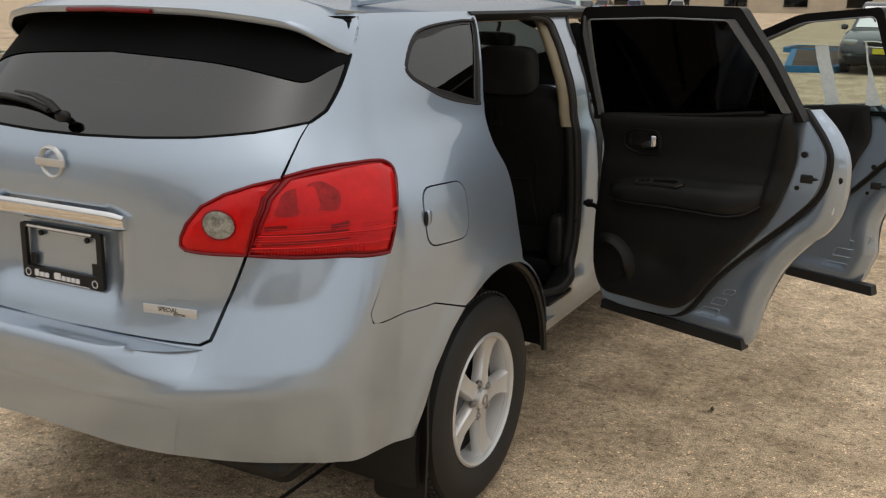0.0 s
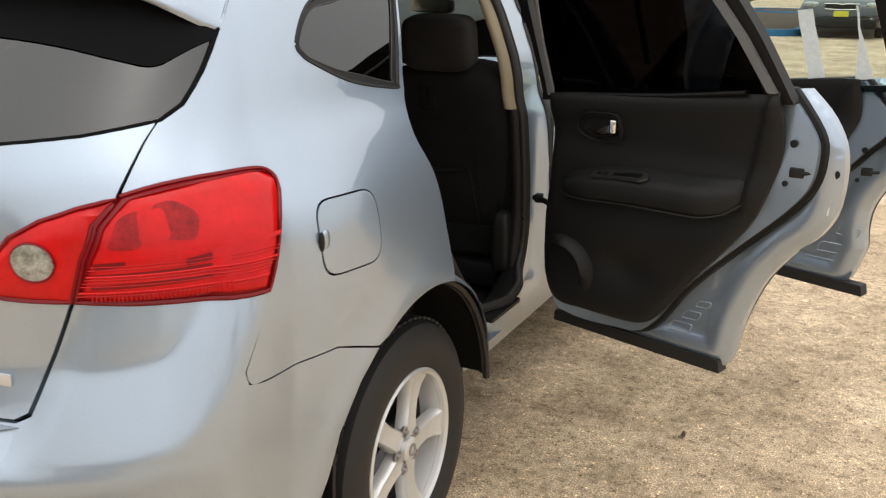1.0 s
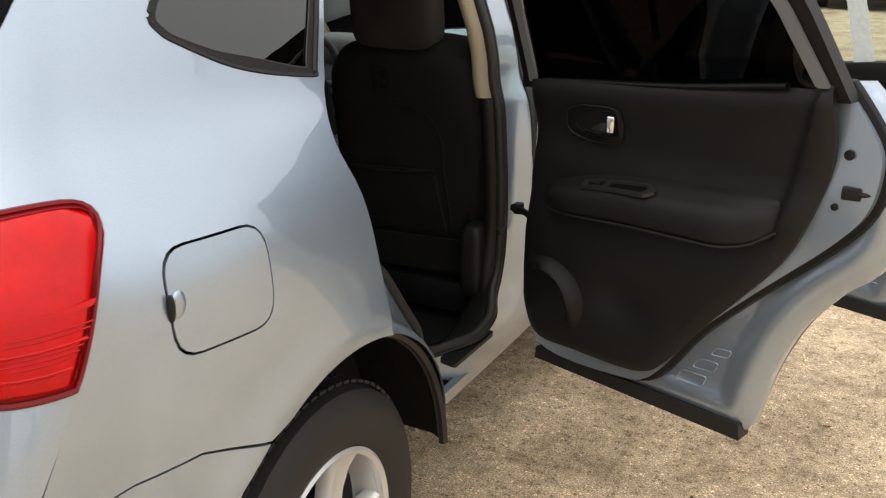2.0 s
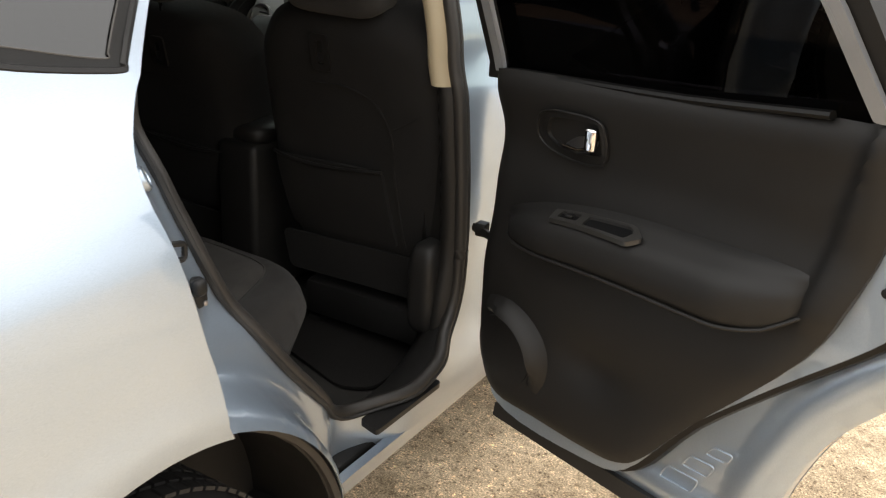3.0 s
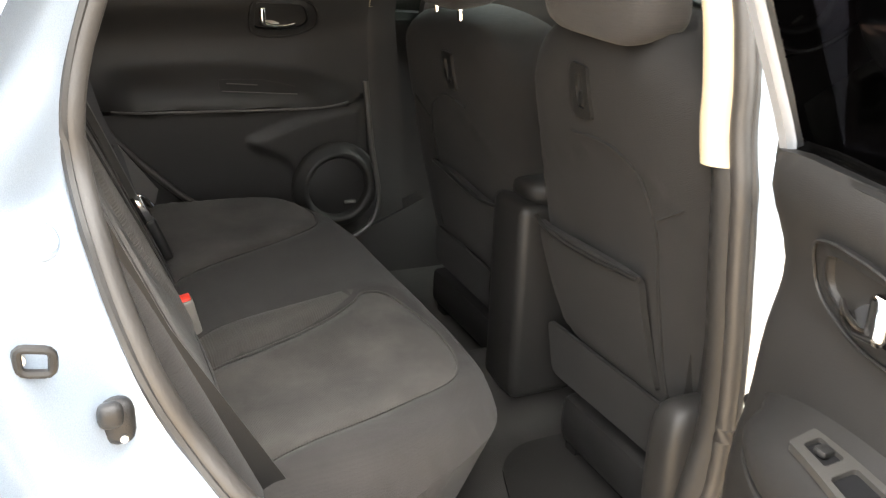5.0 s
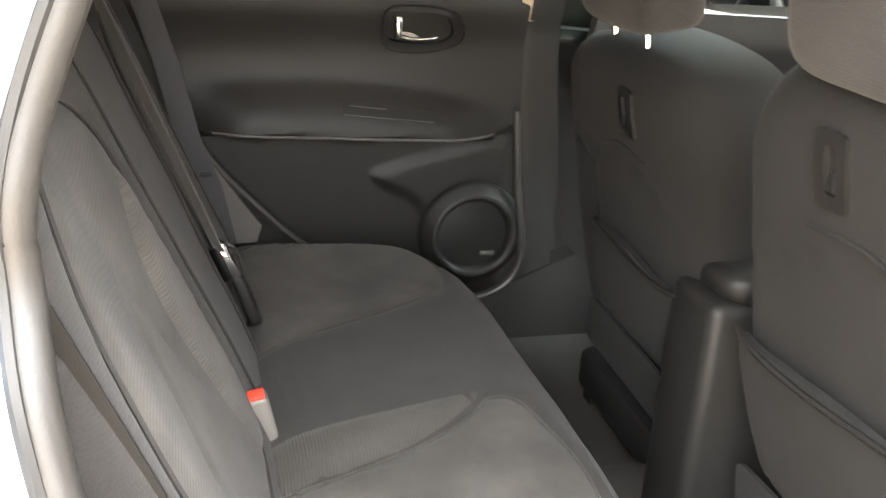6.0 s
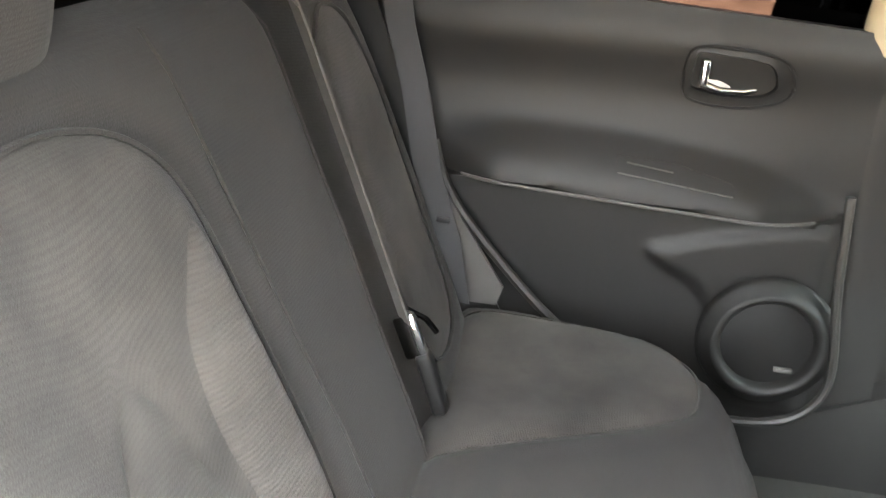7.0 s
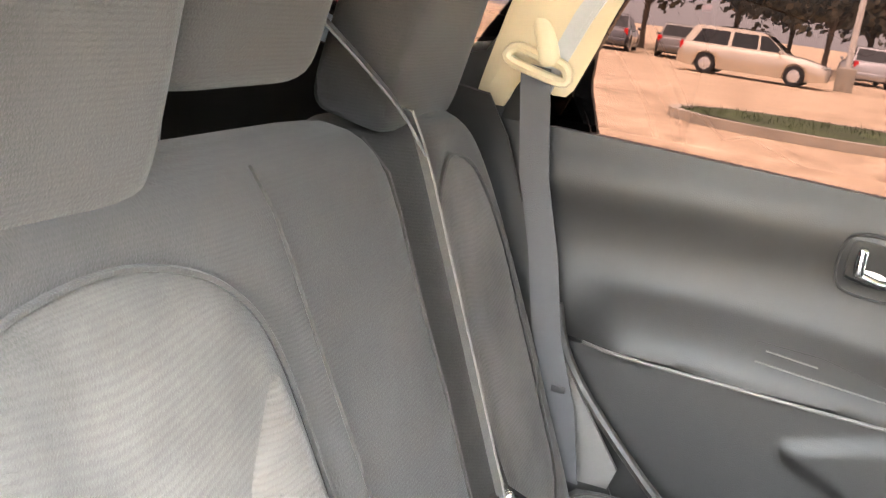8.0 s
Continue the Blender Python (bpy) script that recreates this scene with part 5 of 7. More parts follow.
        for s in np.linspace(0.1, 0.79, 34):
            t, b, d = top(s), bot(s), dep(s)
            h = t - b
            lift = 0.0 if detail else 0.03
            sec = [(-0.03, t + 0.036 + lift), (0.06 * d, t + 0.02 + lift), (0.25 * d, t + 0.011 + 0.4 * lift), (0.53 * d, t - 0.03 * h), (0.82 * d, t - 0.16 * h), (0.97 * d, t - 0.36 * h), (d, t - 0.6 * h), (0.95 * d, t - 0.82 * h), (0.84 * d, b + 0.02 * h), (0.6 * d, b - 0.004), (-0.03, b - 0.012)]
            sink = 0.035 * max(0, (s - 0.73) / 0.06) ** 1.5
            rows.append([bm.verts.new(M(s * f, n - sink, z)) for n, z in sec])
        for a, b in zip(rows, rows[1:]):
            for j in range(10):
                bm.faces.new([a[j], a[j + 1], b[j + 1], b[j]])
        part("armrest", bm, GRAINED, door, "padded black armrest", smooth=60)
        part("armrest_piping", tube([M(s * f, dep(s) * 0.9, bot(s) + 0.001) for s in np.linspace(0.13, 0.752, 26)], 0.0035, 6), GRAINED, door)
        part("pull_flap", block((0, 0, 0), (0.012, 0.02, 0.05), 0.004, 2, Matrix.Translation(M(0.095 * f, 0.0, 0.885))), BLACK, door)
        # window switch plate
        sp = rounded([(0.245, 0.008, 0.004), (0.43, 0.006, 0.012), (0.462, 0.03, 0.008), (0.44, 0.05, 0.008), (0.25, 0.036, 0.004)], 0.006)
        sw = [rounded([(0.264, 0.0125), (0.312, 0.0135), (0.312, 0.032), (0.264, 0.029)], 0.004), rounded([(0.33, 0.013), (0.425, 0.013), (0.438, 0.024), (0.43, 0.042), (0.33, 0.037)], 0.006)]
        plate_z = lambda s, n: top(s) + 0.0185 - 0.42 * n
        part("switch_plate", sheet(sp, lambda s, n: M(s * f, n + 0.008, plate_z(s, n)), sw, 0.012, 0.009, away=(0, 0, -1)), TRIMGREY, door, "dark grey window switch plate with a pull recess")
        # flat black sheets in the openings paint the shade of deep recesses
        for q in sw:
            part("recess_shade", sheet(q, lambda s, n: M(s * f, n + 0.008, plate_z(s, n) - 0.0055), (), 0.02), SHADE, door)
        part("window_switch", block((-0.008, -0.008, -0.003), (0.008, 0.008, 0.005), 0.003, 2, Matrix.Translation(M(0.288 * f, 0.028, plate_z(0.288, 0.02) - 0.002))), BLACK, door)
    # handle
    off = 0.0 if rear else 0.1
    bez = spline([(0.165, 1.107), (0.178, 1.139), (0.213, 1.153), (0.26, 1.157), (0.308, 1.157), (0.328, 1.147), (0.334, 1.115), (0.33, 1.082), (0.312, 1.067), (0.26, 1.062), (0.205, 1.069), (0.172, 1.084)], True, 4)
    cup = spline([(0.189, 1.106), (0.201, 1.134), (0.228, 1.143), (0.268, 1.146), (0.311, 1.149), (0.32, 1.141), (0.322, 1.1), (0.315, 1.087), (0.265, 1.08), (0.22, 1.082), (0.197, 1.091)], True, 4)
    bez, cup = [Vector((p[0] + off, p[1])) for p in bez], [Vector((p[0] + off, p[1])) for p in cup]
    bump_n = lambda s, z: (trim_n(s, z) if detail else closed_n(s, z)) + 0.006
    if not detail:
        M = flat
    part("handle_bezel", sheet(bez, lambda s, z: M(s, bump_n(s, z) + 0.003 * math.exp(-(near(cup, s, z) / 0.005) ** 2), z), [cup], 0.01, 0.01, away=Vector(M(0, -1, 0)) - Vector(M(0, 0, 0))), BLACK, door)
    part("bezel_rim", tube([M(p[0], bump_n(p[0], p[1]) + 0.002, p[1]) for p in bez], 0.0024, 6, True), BLACK, door)
    part("handle_cup", sheet(cup, lambda s, z: M(s, bump_n(s, z) - 0.03 * min(1, near(cup, s, z) / 0.012), z), (), 0.01), BLACK, door)
    lever_n = 0.0 if detail else 0.012
    plate = [Vector((p[0] + off, p[1])) for p in spline([(0.2, 1.112), (0.212, 1.131), (0.245, 1.137), (0.285, 1.132), (0.305, 1.118), (0.308, 1.1), (0.28, 1.09), (0.235, 1.088), (0.208, 1.096)], True, 4)]
    part("handle_lever", sheet(plate, lambda s, z: M(s, lever_n - 0.016 + 0.024 * ease(0.2, 0.285, s - off) - 9 * (z - 1.08) ** 2, z), (), 0.008, 0.005, True, away=Vector(M(0, -1, 0)) - Vector(M(0, 0, 0))), STEEL, door, "chrome door handle lever")
    part("lever_edge", tube([M(0.215 + off, lever_n - 0.004, 1.094), M(0.24 + off, lever_n + 0.006, 1.089), M(0.275 + off, lever_n + 0.011, 1.089), M(0.306 + off, lever_n + 0.011, 1.097)], [0.003, 0.0055, 0.006, 0.007], 10), CHROME, door)
    part("handle_tip", block((-0.012, -0.007, -0.024), (0.012, 0.009, 0.02), 0.006, 3, Matrix.Translation(M(0.304 + off, lever_n + 0.012, 1.119))), CHROME, door, "bright chrome lever tip")
    if detail:
        # speaker
        cs, cz = (0.122, 0.607) if rear else (0.17, 0.6)
        bm = bmesh.new()
        ring = []
        for a in np.linspace(radians(-30), radians(112), 28):
            w = 0.014 * ease(-0.52, 0.3, a) * (1 - 0.6 * ease(1.4, 1.95, a)) + 0.002
            ring.append([bm.verts.new(M(cs + r * math.cos(a), trim_n(cs + r * math.cos(a), cz + r * math.sin(a)) + h, cz + r * math.sin(a))) for r, h in ((0.086, 0.0), (0.091, 2.0 * w), (0.1, 2.5 * w), (0.112, 2.0 * w), (0.128, -0.004))])
        for a, b in zip(ring, ring[1:]):
            for j in range(4):
                bm.faces.new([a[j], a[j + 1], b[j + 1], b[j]])
        part("speaker_surround", bm, GRAINED, door)
        disc = [Vector((cs + 0.079 * math.cos(a), cz + 0.079 * math.sin(a))) for a in np.linspace(0, 2 * math.pi, 32, endpoint=False)]
        disc = [p for p in disc if p.x > 0.035]
        part("speaker_grille", sheet(disc, lambda s, z: M(s, trim_n(s, z) + 0.003 + 0.004 * (1 - ((s - cs) ** 2 + (z - cz) ** 2) / 0.0072), z), (), 0.015, 0.004, away=Vector(M(0, -1, 0)) - Vector(M(0, 0, 0))), BLACK, door)
    else:
        closed_trim(door, flat, rear)
    if detail:
        # bottom weather strip, latch, holes, pressings, label
        e = 0.69 if rear else 1.06
        low = 0.388
        part("sill_strip", sheet(rounded([(0.06, low + 0.042, 0.006), (e, low + 0.03, 0.006), (e + 0.008, low - 0.012, 0.004), (0.055, low + 0.004, 0.004)], 0.006), lambda s, z: M(s, -0.055, z), (), 0.06, 0.05, True, away=Vector(M(0, -1, 0)) - Vector(M(0, 0, 0))), RUBBER, door, "black lower weather strip")
        ls, lz = (0.9, 1.052) if rear else (1.05, 0.868)
        part("latch", block((-0.02, -0.012, -0.014), (0.02, 0.012, 0.014), 0.004, 2, Matrix.Translation(M(ls - 0.01, -0.024, lz))), BLACK, door)
        part("latch_tongue", tube([M(ls, -0.02, lz), M(ls + 0.035, -0.03, lz + 0.002)], 0.006, 6), BLACK, door)
        for ds, dz, r in ((-0.025, 0.08, 0.011), (-0.04, -0.035, 0.008)):
            part("hole_plug", lathe([(r, -0.002), (r, 0.002), (r * 0.6, 0.003)], 14, Matrix.Translation(M(ls + ds, -0.019, lz + dz)) @ pose(0, 0, 0, 90, 0, -17)), BLACK, door)
        part("hole_plug", lathe([(0.013, -0.003), (0.013, 0.003), (0.008, 0.004)], 14, Matrix.Translation(M(ls + 0.075, -0.08, lz - 0.002)) @ pose(0, 0, 0, 90, 0, -17)), BLACK, door)
        part("sticker", sheet([(ls + 0.055, lz - 0.05), (ls + 0.075, lz - 0.05), (ls + 0.07, lz - 0.12), (ls + 0.05, lz - 0.12)], lambda s, z: M(s, -0.0765, z), (), 0.03, 0.0006, away=Vector(M(0, -1, 0)) - Vector(M(0, 0, 0))), WHITE, door, "small white sticker with red print")
        for s0, z0, w, h in ((0.5, 0.472, 0.075, 0.034), (0.545, 0.522, 0.058, 0.03), (0.59, 0.57, 0.045, 0.024)) if rear else ((0.8, 0.44, 0.15, 0.05), (0.86, 0.52, 0.1, 0.04), (0.93, 0.6, 0.09, 0.035)):
            loop = rounded([(s0, z0), (s0 + w, z0 + 0.002), (s0 + w + 0.012, z0 + h), (s0 + 0.016, z0 + h - 0.002)], 0.009)
            part("pressing", tube([M(p.x, -0.071, p.y) for p in loop], 0.002, 6, True), PAINT, door)
    if papers:
        for s0, w0, w1 in ((0.735, 0.07, 0.075), (0.93, 0.012, 0.085)):
            pts = [(s0 + 0.025, 1.445), (s0 + w0 + 0.015, 1.452), (s0 + w1 + 0.035, 1.2), (s0 + 0.045, 1.19)]
            if w0 < 0.05:
                pts = [(s0 + 0.052, 1.47), (s0 + 0.06, 1.47), (s0 + 0.062, 1.4), (s0 + 0.098, 1.21), (s0 + 0.03, 1.2), (s0 + 0.055, 1.36)]
            sh = part("window_paper", sheet(pts, lambda s, z: M(s, lean(z) - 0.01 + 0.003 * math.sin(z * 60), z), (), 0.03), PAPER, door, "white paper sheet stuck inside the window")
    return door


def left_z(z):
    return z + 0.02 * math.exp(-(((z - 0.93) / 0.08) ** 2)) - 0.02 / (1 + math.exp((1.15 - z) / 0.02))


def front_z(z):
    return z - 0.075 * ease(0.95, 1.16, z) * (1 - ease(1.3, 1.5, z))


HINGE, SDIR, NDIR = Vector((0.83, 0.965, 0)), Vector((0.956, -0.294, 0)), Vector((-0.294, -0.956, 0))
car_door(lambda s, n, z: tuple(HINGE + SDIR * s + NDIR * n + Vector((0, 0, z))), (0, 0, 0), "silver-blue rear side door swung wide open")
FH, FA = Vector((0.85, 2.13, 0)), radians(69)
FS, FN = Vector((math.sin(FA), -math.cos(FA), 0)), Vector((-math.cos(FA), -math.sin(FA), 0))
car_door(lambda s, n, z: tuple(FH + FS * s + FN * n + Vector((0, 0, z))), (0, 0, 0), "silver-blue front side door swung wide open", rear=False, length=1.17, papers=True)
car_door(lambda s, n, z: (-0.70 + n, 1.065 - s, left_z(z)), (0, 0, 0), "closed silver-blue rear side door", detail=False, skin_fn=lambda s, z: skin(1.065 - s, z, -1), flat=lambda s, n, z: (-0.70 + n, 1.065 - s, z))
car_door(lambda s, n, z: (-0.70 + n, 2.13 - s, front_z(z)), (0, 0, 0), "closed silver-blue front side door", rear=False, length=1.12, detail=False, skin_fn=lambda s, z: skin(2.13 - s, z, -1), flat=lambda s, n, z: (-0.70 + n, 2.13 - s, front_z(z)))
part("sill_panel", sheet([(0.47, 0.36), (0.47, 0.42), (2.2, 0.42), (2.2, 0.36), (2.1, 0.3), (0.6, 0.3)], lambda y, z: skin(y, z, -1, 0.01), (), 0.08, 0.02), PAINT, car)
part("sill_panel", sheet([(0.47, 0.36), (2.2, 0.36), (2.1, 0.29), (0.6, 0.29)], lambda y, z: skin(y, z, 1, 0.10), (), 0.08, 0.02), PAINT, car)
left_seal = part("door_seal", tube([(-jamb_at(p[0], p[1])[0] + 0.035, p[0] + 0.03, p[1]) for p in SEAL_LOOP if p[1] < 0.8], 0.012, 8), SEAL, car)

part("sill_lip", tube([(-0.645, y, z) for y, z in spline([(1.014, 0.95), (1.03, 0.78), (1.05, 0.65), (1.042, 0.587), (1.008, 0.546), (0.955, 0.526), (0.88, 0.52)], False, 5)], 0.008, 8), TRIMGREY, car)

# Cabin lining

for s in (1, -1):
    part("kick_trim", sheet([(1.08, 0.38), (2.35, 0.38), (2.35, 0.6), (2.1, 0.56), (1.3, 0.5), (1.12, 0.56)] if s > 0 else [(0.5, 0.38), (2.35, 0.38), (2.35, 0.7), (2.1, 0.6), (1.3, 0.5), (1.2, 0.6), (0.95, 0.5), (0.6, 0.52)], lambda y, z, s=s: (s * (0.665 + 0.02 * (z - 0.38) / 0.2), y, z), (), 0.06, 0.06, away=(s, 0, 0)), GRAINED, car)

part("headliner", sheet([(0.56, -0.45), (0.58, 0.3), (0.58, 1.7), (-0.58, 1.7), (-0.58, 0.3), (-0.56, -0.45)], lambda x, y: (x, y, 1.565 + 0.035 * (1 - (x / 0.58) ** 2) - (0.04 * max(0, y - 1.2) ** 2)), (), 0.1, 0.02), LINER, car, "beige cloth headliner")
for s in (1, -1):
    part("cargo_side", sheet([(-0.62, 0.42), (-0.62, 1.2), (-0.3, 1.34), (0.2, 1.27), (0.33, 0.95), (0.6, 0.45), (0.5, 0.42)], lambda y, z, s=s: (s * min(0.655 if s < 0 else 0.585, half_width(z) - 0.16), y, z), (), 0.07, 0.004), GRAINED, car)
    part("header_trim", tube([(s * 0.585, y, 1.57) for y in np.linspace(0.3, 1.7, 8)], 0.03, 8, flat=0.7), BLACK, car)
    part("drip_moulding", tube([Vector(skin(y, 1.578, s, 0.004)) for y in np.linspace(0.31, 1.62, 14)], 0.011, 6), BLACK, car)
part("cargo_floor", block((-0.66, -0.66, 0.60), (0.66, 0.12, 0.64), 0.01), CARPET, car)
part("tailgate_trim", sheet([(-0.58, 0.62), (0.58, 0.62), (0.56, 1.25), (-0.56, 1.25)], lambda x, z: (x, -0.72 + 0.1 * x * x, z), (), 0.1, 0.02), GRAINED, car)
part("footwell_carpet", sheet(rounded([(-0.67, 0.5), (0.66, 0.5), (0.655, 1.1), (0.66, 2.3), (-0.67, 2.3)], 0.03), lambda x, y: (x, y, 0.402 + 0.07 * math.exp(-((x / 0.11) ** 4)) * (1 if y > 0.4 else 0) + 0.004 * noise.noise((x * 6, y * 6, 0))), (), 0.05), FLOORING, car, "dark worn footwell carpet")


mat = solo("floor_mat", sheet(rounded([(0.29, 0.955), (0.56, 0.865), (0.63, 0.9), (0.63, 1.3), (0.24, 1.3), (0.24, 1.02)], 0.04), lambda x, y: (x, y, 0.414 + 0.002 * noise.noise((x * 9, y * 9, 2))), (), 0.04, 0.007, True, away=(0, 0, -1)), CARPET, "black carpet mat in the rear footwell", "floor mat")
part("window_garnish", sheet(rounded([(0.235, 1.215), (0.352, 1.212), (0.335, 1.3), (0.345, 1.43), (0.42, 1.57), (0.36, 1.57), (0.27, 1.4)], 0.01), lambda y, z: (-(skin(y, z)[0] - 0.07), y, z), (), 0.04, 0.02, away=(-1, 0, 0)), BLACK, car)


# Rear pillar on the left: beige trim, belt guide and belt
def rear_pillar(side):
    d = -0.12 if side > 0 else 0.0
    out = rounded([(0.155 + d, 1.255, 0.004), (0.192 + d, 1.232, 0.004), (0.23 + d, 1.295, 0.008), (0.262 + d, 1.298, 0.008), (0.291 + d, 1.243, 0.004), (0.375 + d, 1.43), (0.47 + d, 1.575), (0.29 + d, 1.575), (0.21 + d, 1.41)], 0.02)
    if side < 0:
        part("pillar_base", sheet(rounded([(0.02, 0.8), (0.06, 1.3), (0.2, 1.34), (0.29, 1.33), (0.345, 1.23), (0.35, 0.8)], 0.015), lambda y, z: (-0.7, y, z), (), 0.06, 0.01, away=(-1, 0, 0)), GRAINED, car, "black lower rear pillar trim")
    p = part("rear_pillar_trim", sheet(out, lambda y, z: (side * (skin(y, z)[0] - (0.13 if side > 0 else 0.085) - 0.012 * min(1, near(out, y, z) / 0.02)), y, z), (), 0.03, 0.03, away=(side, 0, 0)), BEIGE, car, "beige rear pillar trim")
    x = side * (skin(0.25, 1.31)[0] - 0.115)
    part("belt_slide", block((-0.013, -0.016, -0.055), (0.013, 0.016, 0.06), 0.011, 3, Matrix.Translation((x, 0.263 + d, 1.375)) @ pose(0, 0, 0, 18 * 1)), BEIGE, p)
    part("belt_guide", tube(spline([(x, 0.215 + d, 1.325), (x, 0.225 + d, 1.343), (x, 0.262 + d, 1.335), (x, 0.3 + d, 1.325), (x, 0.305 + d, 1.303), (x, 0.262 + d, 1.31)], True, 4), 0.0085, 8, True), BEIGE, p)
    return x


for side in (1, -1):
    px = rear_pillar(side)
    belt = thing("seat_belt", (side * 0.6, 0.4, 0.70), "dark grey seat belt hanging from its pillar guide", "seat belt", "rear seat belts")
    dy = -0.11 if side > 0 else 0.0
    part("webbing", strap([Vector(q) + Vector((0, dy, 0)) for q in [(side * (abs(px) + 0.012), 0.256, 1.32), (side * abs(px), 0.262, 1.29), (side * 0.615, 0.285, 1.16), (side * 0.61, 0.318, 1.05), (side * 0.60, 0.345, 0.93)] + ([(side * 0.60, 0.385, 0.82), (side * 0.6, 0.41, 0.70)] if side < 0 else [(side * 0.59, 0.345, 0.88)])], (0, 0.95, -0.1), 0.047), BELT, belt)
    part("belt_stop", block((-0.006, -0.012, -0.006), (0.006, 0.012, 0.006), 0.003, 2, Matrix.Translation((side * 0.603, 0.378 + dy, 0.845))), BLACK, belt)
    if side < 0:
        part("anchor_cover", sheet([(0.33, 0.9), (0.36, 0.893), (0.485, 0.715), (0.475, 0.68), (0.36, 0.68)], lambda y, z, side=side: (side * 0.647, y, z), (), 0.04, 0.008, away=(side, 0, 0)), GREYPLASTIC, car)
        part("door_seal", tube([(side * 0.662, y, z) for y, z in spline([(0.345, 0.96), (0.368, 0.89), (0.42, 0.815), (0.53, 0.70), (0.6, 0.64)], False, 4)], 0.009, 8), SEAL, car)

# Rear bench

bench = thing("rear_seat_bench", (0.0, 0.6, 0.40), "black cloth rear bench seat with ribbed inserts", "car seat")
CUSHION = spline([(0.64, 0.40), (0.64, 0.40), (0.638, 0.50), (0.615, 0.61), (0.56, 0.74), (0.485, 0.83), (0.40, 0.872), (0.28, 0.885), (0.1, 0.884), (-0.1, 0.88), (-0.3, 0.876), (-0.46, 0.85), (-0.565, 0.77), (-0.62, 0.63), (-0.645, 0.5), (-0.64, 0.40), (-0.64, 0.40), (0.0, 0.40)], True, 4)
SEAT_R = spline([(0.215, 0.405), (0.205, 0.45), (0.19, 0.52), (0.14, 0.655), (0.095, 0.722), (0.058, 0.758), (0.068, 0.798), (0.14, 0.82), (0.24, 0.836), (0.345, 0.825), (0.41, 0.785), (0.447, 0.69), (0.5, 0.53), (0.53, 0.43), (0.5, 0.408), (0.35, 0.404)], True, 4)
SEAT_BAND = spline([(0.118, 0.41), (0.2, 0.41), (0.188, 0.5), (0.14, 0.635), (0.085, 0.712), (0.048, 0.742), (0.05, 0.71), (0.078, 0.55)], True, 4)
SEAT_L = spline([(-0.16, 0.42), (-0.17, 0.45), (-0.27, 0.66), (-0.33, 0.77), (-0.40, 0.805), (-0.5, 0.80), (-0.56, 0.74), (-0.575, 0.66), (-0.58, 0.5), (-0.57, 0.42), (-0.4, 0.405)], True, 4)


def cushion_at(x, y):
    e = near(CUSHION, x, y)
    z = 0.705 - 0.045 * math.exp(-e / 0.012) - 0.034 * math.exp(-e / 0.045)
    z += 0.014 * math.exp(-(((abs(x) - 0.56) / 0.06) ** 2))
    z -= 0.02 * math.exp(-((x - 0.31) ** 2 / 0.02 + (y - 0.6) ** 2 / 0.03)) + 0.018 * math.exp(-((x + 0.38) ** 2 / 0.02 + (y - 0.6) ** 2 / 0.03))
    for loop in (SEAT_R, SEAT_L):
        z -= 0.009 * math.exp(-((near(loop, x, y) / 0.012) ** 2))
    z += 0.002 * noise.noise((x * 9, y * 9, 3)) + 0.03 * (y - 0.6)
    return (x, y, z)


part("cushion_cover", sheet(CUSHION, cushion_at, [SEAT_R, SEAT_L], 0.018, 0.25, away=(-0.22, -0.34, -1)), CLOTH, bench)
part("insert_band", sheet(SEAT_BAND, lambda x, y: Vector(cushion_at(x, y)) + Vector((0, 0, 0.006 * min(1, near(SEAT_BAND, x, y) / 0.015))), (), 0.014), RIBBED, bench, "ribbed cloth band beside the seat insert")
for loop in (SEAT_R, SEAT_L):
    part("seat_insert", sheet(loop, cushion_at, (), 0.016), INSERT, bench, "ribbed grey cloth seat insert")
    part("seam_piping", tube([Vector(cushion_at(p[0], p[1])) + Vector((0, 0, 0.003)) for p in loop], 0.0024, 5, True), RIBBED, bench)


def back_plane(x, z, n=0.0):
    return (x, 0.425 - 0.40 * (z - 0.72) + 0.928 * n, z + 0.371 * n)


def backrest(outline, insert, split, name):
    loop = insert
    middle = np.mean([p[0] for p in loop])

    def at(x, z):
        e = near(outline, x, z)
        n = -0.05 * math.exp(-e / 0.02)
        if loop:
            n -= 0.008 * math.exp(-((near(loop, x, z) / 0.012) ** 2))
            n -= 0.018 * math.exp(-(((x - middle) / 0.12) ** 2) - ((z - 1.0) / 0.2) ** 2)
            if x > 0:
                n -= 0.007 * math.exp(-((near(FOLD, x, z) / 0.009) ** 2))
        n += 0.0025 * noise.noise((x * 8, z * 8, 1))
        return back_plane(x, z, n)

    part(name, sheet(outline, at, [loop] if loop else [], 0.014, 0.13, away=(0, -0.93, -0.3), back=True), CLOTH, bench, "black cloth seat back")
    for q in split:
        part("back_seam", tube([Vector(at(q[0] + q[1] * (z - 1.0), z)) + Vector((0, 0.003, 0.001)) for z in np.linspace(0.66, 1.255, 16)], 0.0024, 5), CLOTH, bench)
    if loop:
        part("back_insert", sheet(loop, at, (), 0.016), INSERT, bench, "ribbed grey cloth back insert")
        part("seam_piping", tube([Vector(at(p[0], p[1])) + Vector((0, 0.004, 0.001)) for p in loop], 0.003, 5, True), CLOTH, bench)
        if loop is INS_R:
            part("ribbed_bolster", sheet(BOLSTER, lambda x, z: Vector(at(x, z)) + Vector((0, 0.006, 0.002)) * min(1, near(BOLSTER, x, z) / 0.015), (), 0.014), COARSE, bench, "coarse ribbed cloth side bolster")


